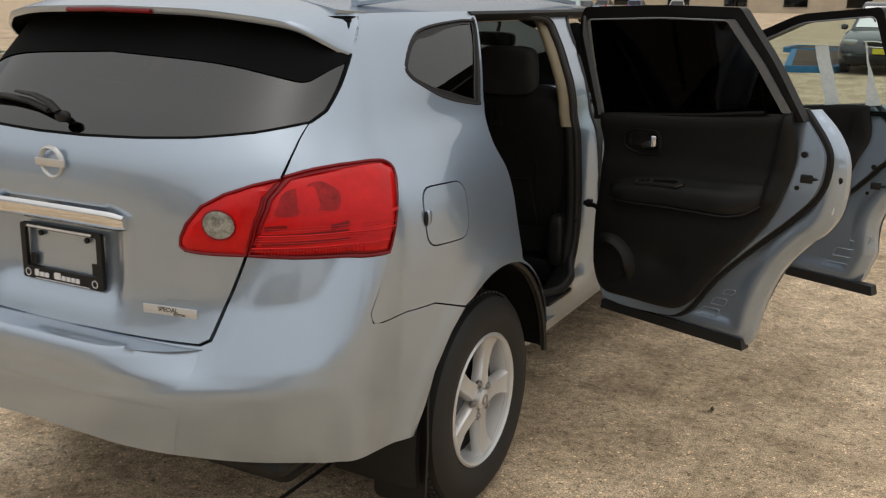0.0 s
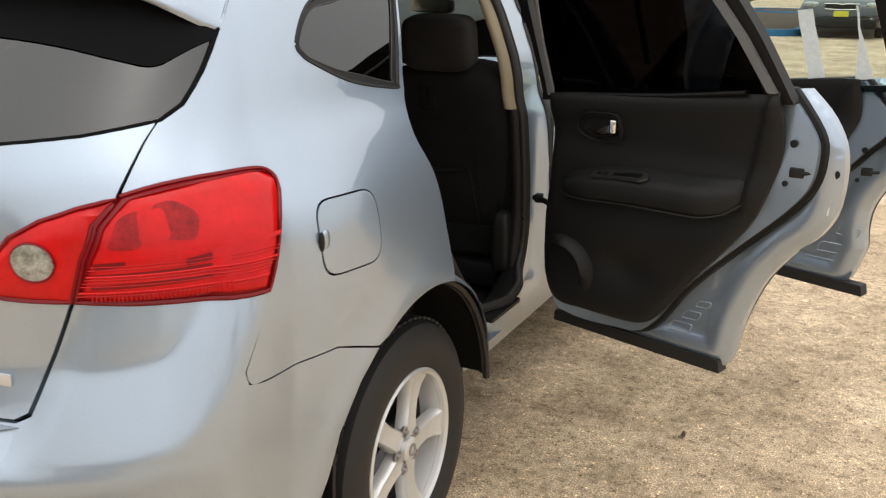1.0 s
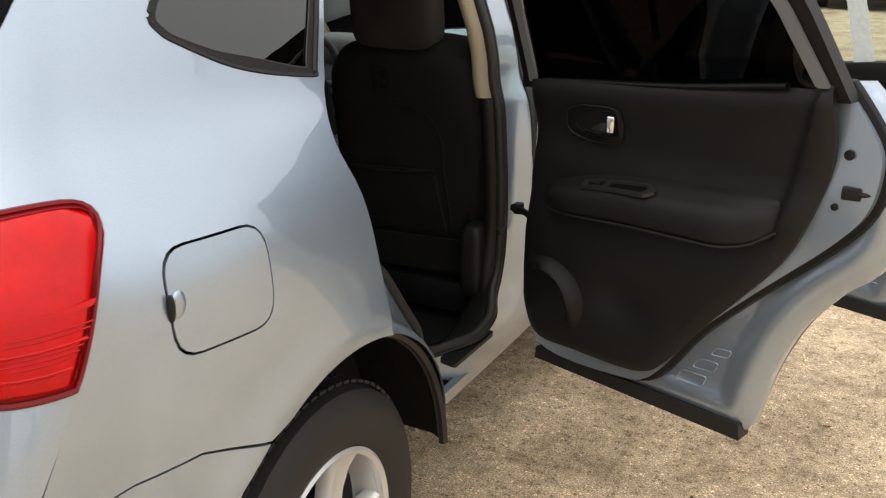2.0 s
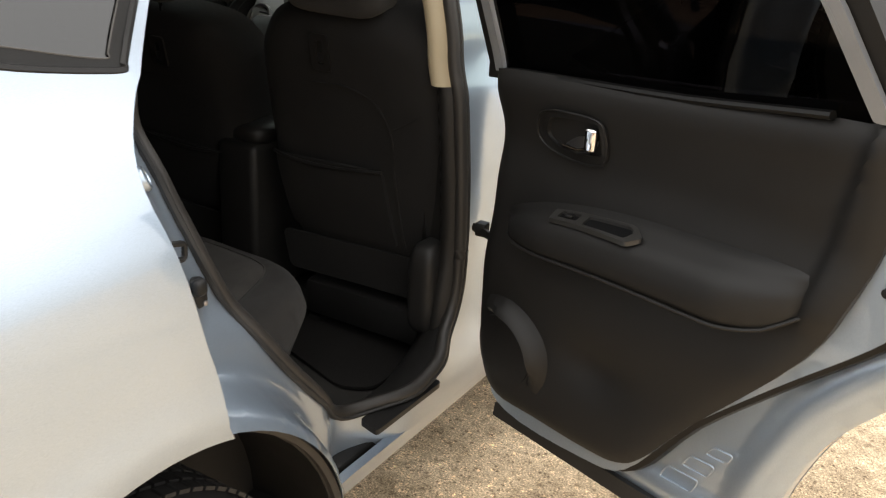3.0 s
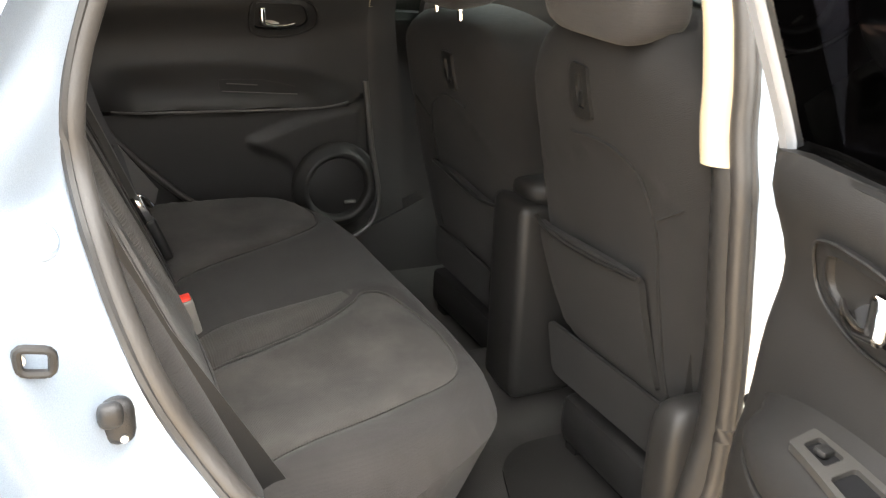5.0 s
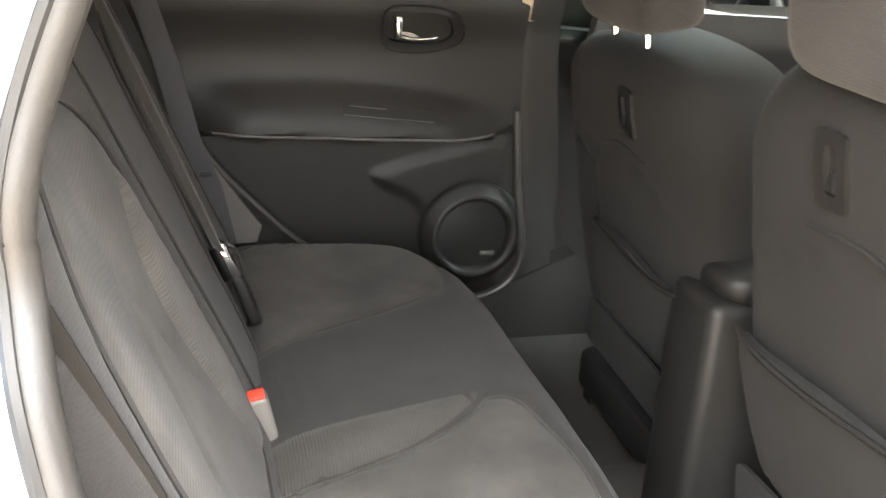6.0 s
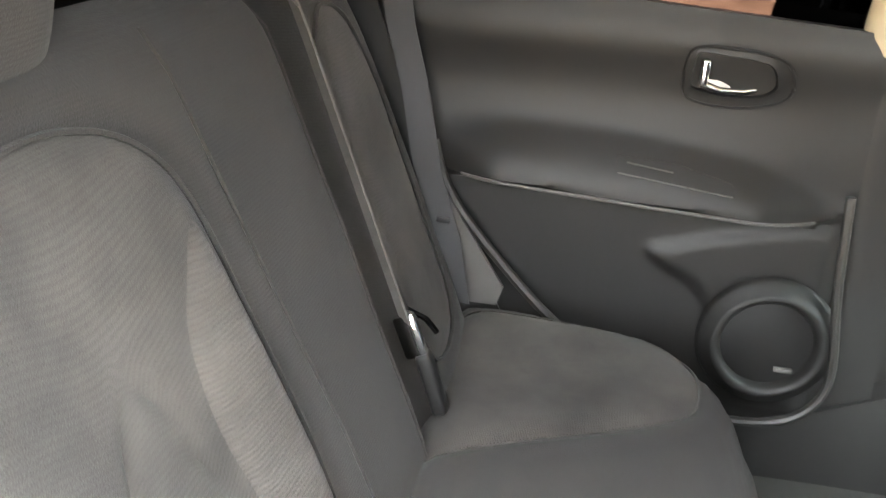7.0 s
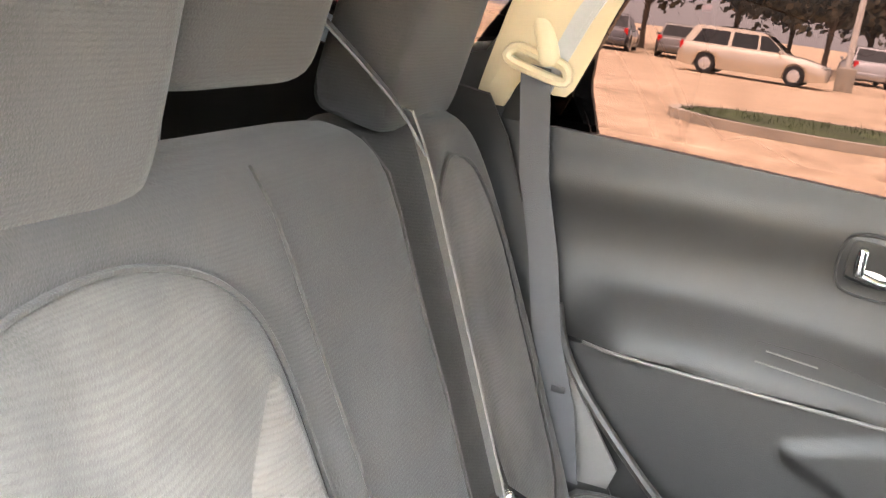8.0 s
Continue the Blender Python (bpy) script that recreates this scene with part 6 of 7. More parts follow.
# the folded V and the ribbed side piece of the near seat back
FOLD = [Vector(p) for p in ((0.42, 0.88), (0.36, 0.97), (0.298, 1.05), (0.265, 0.97), (0.235, 0.87), (0.265, 0.97), (0.298, 1.05), (0.36, 0.97))]
BOLSTER = spline([(0.155, 1.105), (0.195, 1.065), (0.218, 1.03), (0.228, 0.97), (0.222, 0.90), (0.2, 0.8), (0.165, 0.725), (0.118, 0.745), (0.106, 0.85), (0.118, 0.97), (0.133, 1.06)], True, 4)
BACK_R = spline([(-0.205, 1.2), (-0.17, 1.262), (-0.09, 1.283), (0.2, 1.287), (0.4, 1.295), (0.5, 1.28), (0.575, 1.22), (0.61, 1.1), (0.63, 0.9), (0.635, 0.7), (0.6, 0.62), (0.3, 0.61), (-0.15, 0.61), (-0.232, 0.64), (-0.232, 0.85), (-0.222, 1.03)], True, 4)
INS_R = spline([(0.143, 1.135), (0.178, 1.175), (0.232, 1.201), (0.308, 1.214), (0.406, 1.204), (0.475, 1.165), (0.52, 1.09), (0.535, 0.98), (0.525, 0.86), (0.49, 0.76), (0.4, 0.70), (0.22, 0.70), (0.115, 0.735), (0.098, 0.85), (0.11, 0.97), (0.123, 1.07)], True, 4)
BACK_L = spline([(-0.275, 1.2), (-0.30, 1.262), (-0.37, 1.285), (-0.45, 1.28), (-0.53, 1.25), (-0.58, 1.17), (-0.605, 1.05), (-0.61, 0.84), (-0.6, 0.64), (-0.55, 0.61), (-0.3, 0.61), (-0.262, 0.64), (-0.265, 0.85)], True, 4)
INS_L = spline([(-0.31, 1.12), (-0.36, 1.2), (-0.44, 1.205), (-0.51, 1.16), (-0.545, 1.05), (-0.54, 0.85), (-0.5, 0.72), (-0.36, 0.72), (-0.315, 0.85)], True, 4)
backrest(BACK_R, INS_R, [(0.066, 0.15), (-0.163, 0.02)], "backrest")
backrest(BACK_L, INS_L, [], "backrest")


def headrest(x, z, w, h, d, parent, tilt=-20, y=None):
    yy = back_plane(x, z)[1] - 0.015 if y is None else y
    part("headrest", pillow((w, d, h), Matrix.Translation((x, yy, z)) @ pose(0, 0, 0, tilt), 6.5, 12), CLOTH, parent, "black cloth headrest")
    part("headrest_post", tube([(x, yy - 0.05, z), (x, yy - 0.055, z - h / 2 - 0.09)], 0.008, 8), BLACK, parent)


headrest(0.385, 1.355, 0.335, 0.25, 0.13, bench, -8)
headrest(0.065, 1.4, 0.28, 0.18, 0.11, bench, -12)
headrest(-0.362, 1.36, 0.27, 0.24, 0.11, bench, -12)
# centre belt, buckles
belt = thing("centre_seat_belt", (-0.24, 0.36, 0.80), "pale-edged centre seat belt in its chrome-tipped buckle", "seat belt")
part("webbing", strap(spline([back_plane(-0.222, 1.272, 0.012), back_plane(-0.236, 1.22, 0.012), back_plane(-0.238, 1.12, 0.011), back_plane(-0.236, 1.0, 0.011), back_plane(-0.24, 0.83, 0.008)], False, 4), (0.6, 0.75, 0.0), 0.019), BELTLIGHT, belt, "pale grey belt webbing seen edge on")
part("upper_webbing", strap(spline([(-0.234, 0.232, 1.235), (-0.215, 0.2, 1.285), (-0.17, 0.13, 1.36), (-0.1, 0.05, 1.45), (0.0, -0.06, 1.575)], False, 4), (0.75, 0.5, -0.2), 0.046), BELT, belt, "dark webbing running up to the roof")
part("belt_tongue", block((-0.008, -0.016, -0.035), (0.008, 0.016, 0.03), 0.006, 2, Matrix.Translation(back_plane(-0.247, 0.81, 0.006)) @ pose(0, 0, 0, 22)), CHROME, belt, "chrome belt tongue")
part("tongue_loop", tube([back_plane(-0.258, 0.84, 0.01), back_plane(-0.275, 0.815, 0.025), back_plane(-0.285, 0.79, 0.03)], 0.0045, 6), CHROME, belt)
part("buckle", block((-0.014, -0.011, -0.05), (0.014, 0.011, 0.045), 0.007, 3, Matrix.Translation(back_plane(-0.25, 0.74, 0.012)) @ pose(0, 0, 0, 20)), BLACK, belt)
buckle = thing("belt_buckle", (0.08, 0.42, 0.68), "grey belt buckle with a red release button", "belt buckle")
bq = Matrix.Translation((0.076, 0.425, 0.715)) @ pose(0, 0, 0, 12, 6, 0)
part("buckle_body", block((-0.013, -0.018, -0.045), (0.013, 0.018, 0.038), 0.006, 3, bq), PALEPLASTIC, buckle)
part("belt_tongue", tube([bq @ Vector(v) for v in ((-0.012, 0.0, -0.035), (-0.03, 0.004, -0.018), (-0.034, 0.006, 0.0))], 0.004, 6), CHROME, buckle)
part("release_button", block((-0.0105, -0.0155, 0.036), (0.0105, 0.0155, 0.043), 0.003, 2, bq), BUCKLERED, buckle, "red release button")
part("buckle_stalk", strap([bq @ Vector((0, 0, -0.04)), bq @ Vector((0, -0.02, -0.075))], (1, 0, 0), 0.02, 0.004), BLACK, buckle)

# Front seats

FRONT_BACK = spline([(0.19, 1.1), (0.205, 1.175), (0.262, 1.24), (0.36, 1.266), (0.52, 1.27), (0.615, 1.255), (0.685, 1.215), (0.715, 1.13), (0.728, 0.97), (0.73, 0.80), (0.718, 0.68), (0.67, 0.62), (0.3, 0.62), (0.225, 0.66), (0.198, 0.75), (0.188, 0.9)], True, 4)
POCKET = rounded([(0.235, 0.885), (0.55, 0.893), (0.575, 0.70), (0.24, 0.685)], 0.015)


def front_seat():
    seat = thing("front_seat", (0.475, 1.25, 0.40), "black cloth front bucket seat with a map pocket", "car seat", "front seats")

    def rear_face(x, z, n=0.0):
        e = near(FRONT_BACK, x, z)
        y = 1.035 - 0.2 * (z - 0.9) + 0.06 * math.exp(-e / 0.03) + 0.02 * math.exp(-(((x - 0.47) / 0.16) ** 2) - ((z - 0.98) / 0.2) ** 2)
        y += 0.006 * math.exp(-(((z - 1.06 + 1.2 * (x - 0.48) ** 2) / 0.006) ** 2)) + 0.002 * noise.noise((x * 8, z * 8, 0))
        return (x, y - n, z)

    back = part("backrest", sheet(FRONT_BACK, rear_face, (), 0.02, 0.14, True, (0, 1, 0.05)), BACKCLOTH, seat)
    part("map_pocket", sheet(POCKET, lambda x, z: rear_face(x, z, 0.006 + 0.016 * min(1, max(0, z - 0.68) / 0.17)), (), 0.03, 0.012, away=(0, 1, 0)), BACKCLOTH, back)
    part("back_seam", tube([rear_face(p[0], p[1], 0.002) for p in spline([(0.36, 1.08, 0), (0.46, 1.083, 0), (0.54, 1.05, 0), (0.574, 0.98, 0), (0.575, 0.89, 0), (0.595, 0.7, 0)], False, 5)], 0.003, 5), BACKCLOTH, back)
    part("bolster_seam", tube([rear_face(x, z, 0.0015) for x, z in ((0.58, 1.0), (0.64, 1.035), (0.705, 1.085))], 0.0022, 5), BACKCLOTH, back)
    part("pocket_welt", tube([rear_face(x, 0.888 + 0.022 * (x - 0.24) - 0.014 * math.sin(math.pi * (x - 0.235) / 0.315), 0.024) for x in np.linspace(0.232, 0.553, 14)], 0.0045, 6), GRAINED, back)
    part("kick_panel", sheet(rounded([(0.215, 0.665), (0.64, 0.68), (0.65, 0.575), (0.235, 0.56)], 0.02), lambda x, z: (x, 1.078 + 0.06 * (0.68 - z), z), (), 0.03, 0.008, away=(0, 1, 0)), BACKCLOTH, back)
    ring = rounded([(0.378, 1.198), (0.428, 1.198), (0.428, 1.112), (0.378, 1.112)], 0.012)
    hole = rounded([(0.394, 1.182), (0.413, 1.182), (0.413, 1.128), (0.394, 1.128)], 0.006)
    part("release_bezel", sheet(ring, lambda x, z: rear_face(x, z, 0.006), [hole], 0.015, 0.01, away=(0, 1, 0)), GRAINED, back)
    part("release_lever", block((0.396, -0.006, 1.132), (0.411, 0.004, 1.155), 0.003, 2, Matrix.Translation((0, rear_face(0.4, 1.14)[1], 0))), BLACK, back)
    part("headrest", pillow((0.262, 0.12, 0.19), Matrix.Translation((0.445, 1.0, 1.342)) @ pose(0, 0, 0, 9), 5, 10), CLOTH, seat)
    for dx in (-0.06, 0.06):
        part("headrest_post", tube([(0.475 + dx, 1.005, 1.33), (0.475 + dx, 1.02, 1.2)], 0.006, 8), CHROME, seat)
    part("seat_cushion", pillow((0.52, 0.56, 0.2), Matrix.Translation((0.47, 1.41, 0.60)) @ pose(0, 0, 0, 6), 4.5, 9), CLOTH, seat)
    for x, w, h in ((0.685, 0.075, 0.23),):
        part("recliner_cover", pillow((w, 0.11, h), Matrix.Translation((x - 0.002, 1.05, 0.64)), 4, 7), GRAINED, seat, "moulded black recliner cover")
    part("seat_base", block((0.28, 1.08, 0.44), (0.67, 1.6, 0.54), 0.02), BLACK, seat)
    for x in (0.30, 0.65):
        part("seat_rail", block((x - 0.02, 1.1, 0.402), (x + 0.02, 1.62, 0.43), 0.006), CARPET, seat)
    return seat


passenger = front_seat()
driver = copy_thing(passenger, Matrix.Translation((-0.2, passenger.location.y + 0.02, passenger.location.z)) @ Matrix.Diagonal((-1, 1, 0.9, 1)))
for ob in list(driver.children):
    if ob.name.startswith("recliner_cover"):
        bpy.data.objects.remove(ob)
    elif ob.name.startswith("headrest"):
        ob.location.z += 0.05
console = thing("centre_console", (0.085, 1.3, 0.45), "black plastic centre console with a padded lid", "console")
part("console_body", block((0.02, 1.045, 0.45), (0.15, 1.9, 0.872), 0.02, 3), GRAINED, console)
part("console_lid", pillow((0.14, 0.36, 0.06), Matrix.Translation((0.085, 1.25, 0.888)), 4, 7), GRAINED, console)

# Dashboard, steering wheel, mirror
dash = part("dashboard", tube([(x, 2.22 - 0.12 * (x / 0.7) ** 2, 0.93) for x in np.linspace(-0.7, 0.7, 15)], 0.2, 20, flat=0.82), DASH, car, "grey moulded dashboard")
for x in (-0.62, 0.03, 0.16, 0.62):
    m = Matrix.Translation((x, 2.03 - 0.1 * (x / 0.7) ** 2, 1.0)) @ pose(0, 0, 0, 62)
    part("vent_ring", lathe([(0.042, 0), (0.052, 0.0), (0.05, 0.014), (0.043, 0.012)], 24, m, True), STEEL, dash)
    part("vent_core", lathe([(0.0, 0.002), (0.043, 0.002), (0.043, -0.002), (0.0, -0.002)], 20, m), BLACK, dash)
    for i in (-1, 0, 1):
        part("vent_slat", block((-0.036, i * 0.02 - 0.002, 0.002), (0.036, i * 0.02 + 0.002, 0.011), 0.001, 1, m), BLACK, dash)
part("centre_stack", block((-0.11, 1.98, 0.6), (0.11, 2.1, 0.93), 0.03, 3), DASH, dash)
part("instrument_hood", pillow((0.36, 0.22, 0.14), Matrix.Translation((-0.42, 2.1, 1.07)), 3, 7), DASH, dash)
wm = Matrix.Translation((-0.44, 1.78, 0.98)) @ pose(0, 0, 0, 66)
wheel_ob = part("steering_wheel", tube([wm @ Vector((0.19 * math.cos(a), 0.19 * math.sin(a), 0)) for a in np.linspace(0, 2 * math.pi, 40, endpoint=False)], 0.016, 10, True), BLACK, car)
part("steering_hub", pillow((0.17, 0.14, 0.06), wm, 3, 6), BLACK, wheel_ob)
for a in (0, 180, 250, 290):
    part("steering_spoke", tube([wm @ Vector((0, 0, 0)), wm @ Vector((0.185 * math.cos(radians(a)), 0.185 * math.sin(radians(a)), 0))], 0.015, 8), GREYPLASTIC, wheel_ob)
mirror = part("inside_mirror", pillow((0.24, 0.035, 0.07), Matrix.Translation((0.0, 1.83, 1.43)) @ pose(0, 0, 0, 0, 0, -14), 5, 7), BLACK, car)
part("mirror_glass", sheet(rounded([(-0.11, -0.027), (0.11, -0.027), (0.11, 0.027), (-0.11, 0.027)], 0.02), lambda x, z: tuple(Matrix.Translation((0.0, 1.83, 1.43)) @ pose(0, 0, 0, 0, 0, -14) @ Vector((x, -0.0185, z))), (), 0.05), MIRROR, mirror)
part("mirror_stalk", tube([(0, 1.84, 1.44), (0, 1.87, 1.5), (0, 1.86, 1.55)], 0.01, 8), BLACK, mirror)

# The car park

ground = solo("ground", sheet([(-400, -300), (400, -300), (400, 500), (-400, 500)], lambda x, y: (x, y, 0), (), 80), GROUND, "sun-bleached stained concrete car park", "ground", kind="structure")
part("expansion_joint", block((0.271, -3.0, -0.01), (0.286, 4.0, 0.004), 0.001), SEAL, ground, "dark sealed joint in the concrete")


def island(name, loop, h, fill, edge, label):
    """A kerbed island: a raised ring of kerb with a filled bed."""
    c = Vector((np.mean([p[0] for p in loop]), np.mean([p[1] for p in loop])))
    inner = []
    k = len(loop)
    for i in range(k):
        p = Vector(loop[i])
        t = (Vector(loop[(i + 1) % k]) - Vector(loop[i - 1])).normalized()
        n = Vector((-t.y, t.x))
        if n.dot(c - p) < 0:
            n = -n
        inner.append(p + n * 0.16)
    root = thing(name, (c.x, c.y, 0), label, "traffic island")
    bm = sheet([Vector(p) for p in loop], lambda x, y: (x, y, h), [inner], 0.6, h, away=(0, 0, -1))
    part("kerb", bm, edge, root)
    part("bed", sheet(inner, lambda x, y: (x, y, h - 0.01 + 0.05 * noise.noise((x * 0.8, y * 0.8, 0))), (), 0.5), fill, root)
    return root, inner


def grass_tufts(name, loop, count, h, label, base):
    random.seed(5)
    bm = bmesh.new()
    xs, ys = [p[0] for p in loop], [p[1] for p in loop]
    n = 0
    while n < count:
        x, y = random.uniform(min(xs), max(xs)), random.uniform(min(ys), max(ys))
        if not inside(loop, np.array([(x, y)]))[0]:
            continue
        n += 1
        a, t = random.uniform(0, 6.28), random.uniform(0.5, 1) * h
        d = Vector((math.cos(a), math.sin(a), 0))
        s = Vector((-d.y, d.x, 0)) * 0.012
        p = Vector((x, y, base - 0.04))
        q = [bm.verts.new(v) for v in (p - s, p + s, p + d * t * 0.4 + Vector((0, 0, t)))]
        bm.faces.new(q)
    return solo(name, bm, GRASS, label, "grass", kind="stuff", smooth=0)


loop = spline([(-14.6, -0.45), (-14.2, 0.1), (-13.9, 1.2), (-14.2, 3), (-16.2, 8), (-19, 13.6), (-20.5, 14.6), (-22, 14.2), (-21.5, 12.5), (-18.6, 7), (-17.3, 3), (-17.0, 0.6), (-16.2, -0.5), (-15.3, -0.8)], True, 4)
isl, bed = island("grass_island", [Vector(p) for p in loop], 0.15, GRASS, KERB, "concrete-kerbed island with short grass")
grass_tufts("grass", bed, 2600, 0.13, "short green island grass", 0.15)
loop = rounded([(-1.75, 21.2, 0.4), (-0.6, 21.7, 0.4), (-0.75, 30, 0.4), (-3.0, 30, 0.4)], 0.4)
island("mulch_island", loop, 0.15, MULCH, BLUE, "blue-painted kerb island filled with brown mulch")
loop = rounded([(-3.4, 30.5, 0.4), (6, 30.5, 0.4), (6, 33, 0.4), (-3.4, 33, 0.4)], 0.4)
island("mulch_island", loop, 0.15, MULCH, BLUE, "blue-painted kerb island behind parked cars")


def parked_car(x, y, turn, color, label, length=4.5, width=1.8, height=1.5, estate=True, rails=False, name="parked_car", wheel_r=0.33, plate=None, front_detail=False, rear_detail=False):
    """A parked car: a body shaped along its length with glasshouse, lamps and wheels."""
    root = thing(name, (x, y, 0), label, "car", "parked cars")
    m = Matrix.Translation((x, y, 0)) @ pose(0, 0, 0, 0, 0, turn)
    paint = car_paint("paint", color, 0.5, 0.3)
    L, W, H = length, width / 2, height
    belt = 0.60 * H
    top_low = smooth_curve([-L / 2, -L / 2 + 0.12, -L / 2 + 0.4, -L * 0.1, L * 0.18, L * 0.3, L / 2 - 0.15, L / 2], [belt - 0.12, belt, belt + 0.02, belt + 0.02, belt + 0.01, belt - 0.03, belt - 0.2, belt - 0.32])
    bm = bmesh.new()
    rows = []
    for t in np.linspace(-L / 2, L / 2, 36):
        e = min(1, (L / 2 - abs(t)) / 0.35)
        w = W * (0.86 + 0.14 * math.sqrt(max(0, 1 - (1 - e) ** 2)))
        zt = top_low(t)
        lo = 0.2 + 0.08 * (1 - e)
        cut = 0.0
        for wy in (-L * 0.3, L * 0.3):
            d = abs(t - wy)
            if d < wheel_r * 1.15:
                cut = max(cut, math.sqrt((wheel_r * 1.15) ** 2 - d * d) + wheel_r - lo)
        z0 = lo + cut
        sec = [(0, lo), (w * 0.80, lo + 0.0), (w * 0.80, z0), (w * 0.97, z0), (w, max(z0 + 0.02, 0.55 * zt)), (w * 0.99, max(z0 + 0.03, 0.8 * zt)), (w * 0.93, zt - 0.03), (w * 0.86, zt), (0, zt + 0.03)]
        sec = sec + [(-a, b) for a, b in sec[-2:0:-1]]
        rows.append([bm.verts.new(m @ Vector((a, t, b))) for a, b in sec])
    for a, b in zip(rows, rows[1:]):
        for j in range(len(a)):
            bm.faces.new([a[j], a[(j + 1) % len(a)], b[(j + 1) % len(a)], b[j]])
    for ring in (rows[0], rows[-1]):
        mid = bm.verts.new(sum((v.co for v in ring), Vector()) / len(ring))
        for j in range(len(ring)):
            if (ring[j].co - ring[(j + 1) % len(ring)].co).length > 1e-5:
                bm.faces.new([ring[j], ring[(j + 1) % len(ring)], mid])
    bmesh.ops.remove_doubles(bm, verts=bm.verts, dist=1e-4)
    part("body", bm, paint, root, smooth=50, recalc=True)
    tail_t = -L / 2 + (0.12 if estate else 0.75)
    roof0, roof1, screen = (-L / 2 + 0.42 if estate else -L * 0.16), L * 0.06, L * 0.24
    house = [(tail_t, belt), (roof0, H - 0.02), (roof1 - 0.5, H), (roof1, H - 0.03), (screen, belt)]

    def house_w(z):
        return W * (0.86 - 0.2 * (z - belt) / (H - belt))
    roof = rounded([(p[0], p[1], 0.12 if 0 < i < 4 else 0.02) for i, p in enumerate(house)], 0.1)
    bm = bmesh.new()
    left = [bm.verts.new(m @ Vector((house_w(p.y), p.x, p.y))) for p in roof]
    right = [bm.verts.new(m @ Vector((-house_w(p.y), p.x, p.y))) for p in roof]
    for i in range(len(roof) - 1):
        bm.faces.new([left[i], left[i + 1], right[i + 1], right[i]])
    bm.faces.new(left)
    bm.faces.new(right[::-1])
    part("cabin", bm, paint, root, smooth=45, recalc=True)
    dz = H - belt
    for s in (1, -1):
        for a0, a1, b0, b1 in ((tail_t + 0.30, -L * 0.17, roof0 + 0.22, -L * 0.17), (-L * 0.145, L * 0.03, -L * 0.145, L * 0.02), (L * 0.05, screen - 0.14, L * 0.035, roof1 + 0.12)):
            z0, z1 = belt + 0.05, H - 0.12
            q = [(a0, z0), (a1, z0), (min(b1, a1) if b1 < a1 else b1, z1), (b0, z1)]
            part("side_window", sheet(rounded(q, 0.03), lambda t, z, s=s: m @ Vector((s * (house_w(z) + 0.006), t, z)), (), 0.3, 0.008), DARKGLASS, root)
    for (t0, z0), (t1, z1), nm in (((screen, belt), (roof1, H - 0.03), "windscreen"), ((tail_t, belt), (roof0, H - 0.02), "rear_window")):
        d = Vector((t1 - t0, z1 - z0))
        nrm = Vector((d.y, -d.x)).normalized() * (1 if nm == "windscreen" else -1)
        if (nm == "windscreen") != (nrm.x > 0):
            nrm = -nrm
        part(nm, sheet([(-0.9, 0.1), (0.9, 0.1), (0.9, 0.86), (-0.9, 0.86)], lambda a, k, t0=t0, z0=z0, d=d, nrm=nrm: m @ Vector((a * house_w(z0 + d.y * k), t0 + d.x * k + nrm.x * 0.008, z0 + d.y * k + nrm.y * 0.008)), (), 0.5), DARKGLASS, root)
    for s in (1, -1):
        part("headlamp", pillow((0.36, 0.24, 0.15), m @ Matrix.Translation((s * W * 0.72, L / 2 - 0.16, belt - 0.26)) @ pose(0, 0, 0, 0, 0, -s * 18), 3, 5), CLEARLENS, root)
        part("tail_lamp", pillow((0.2, 0.12, 0.3), m @ Matrix.Translation((s * W * 0.82, -L / 2 + 0.07, belt - 0.1)), 3, 5), REDLENS, root)
        if rails:
            part("roof_rail", tube([m @ Vector((s * W * 0.6, t, H + 0.03 - 0.03 * abs(t / 1.2) ** 6)) for t in np.linspace(-1.3, 0.25, 9)], 0.016, 6), BLACK, root)
        part("door_mirror", pillow((0.16, 0.1, 0.13), m @ Matrix.Translation((s * (W + 0.04), screen - 0.25, belt + 0.06)), 3, 4), paint, root)
        for wy in (-L * 0.3, L * 0.3):
            wmx = m @ Matrix.Translation((s * (W - 0.02), wy, wheel_r)) @ pose(0, 0, 0, 0, 90 * s)
            w = part("wheel", lathe([(wheel_r * 0.62, -0.18), (wheel_r * 0.95, -0.19), (wheel_r, -0.16), (wheel_r, -0.03), (wheel_r * 0.94, 0), (wheel_r * 0.66, 0.0), (wheel_r * 0.62, -0.02)], 28, wmx, True), RUBBER, root)
            part("rim", lathe([(0.0, -0.02), (wheel_r * 0.2, -0.015), (wheel_r * 0.6, -0.035), (wheel_r * 0.66, -0.005), (wheel_r * 0.66, -0.05), (0.0, -0.06)], 24, wmx), ALLOY, w)
    part("bumper", block((-W * 0.82, L / 2 - 0.1, 0.24), (W * 0.82, L / 2 + 0.02, 0.46), 0.05, 3, m), BLACK if front_detail else paint, root)
    part("bumper", block((-W * 0.86, -L / 2 - 0.03, 0.3), (W * 0.86, -L / 2 + 0.12, 0.56), 0.05, 3, m), paint, root)
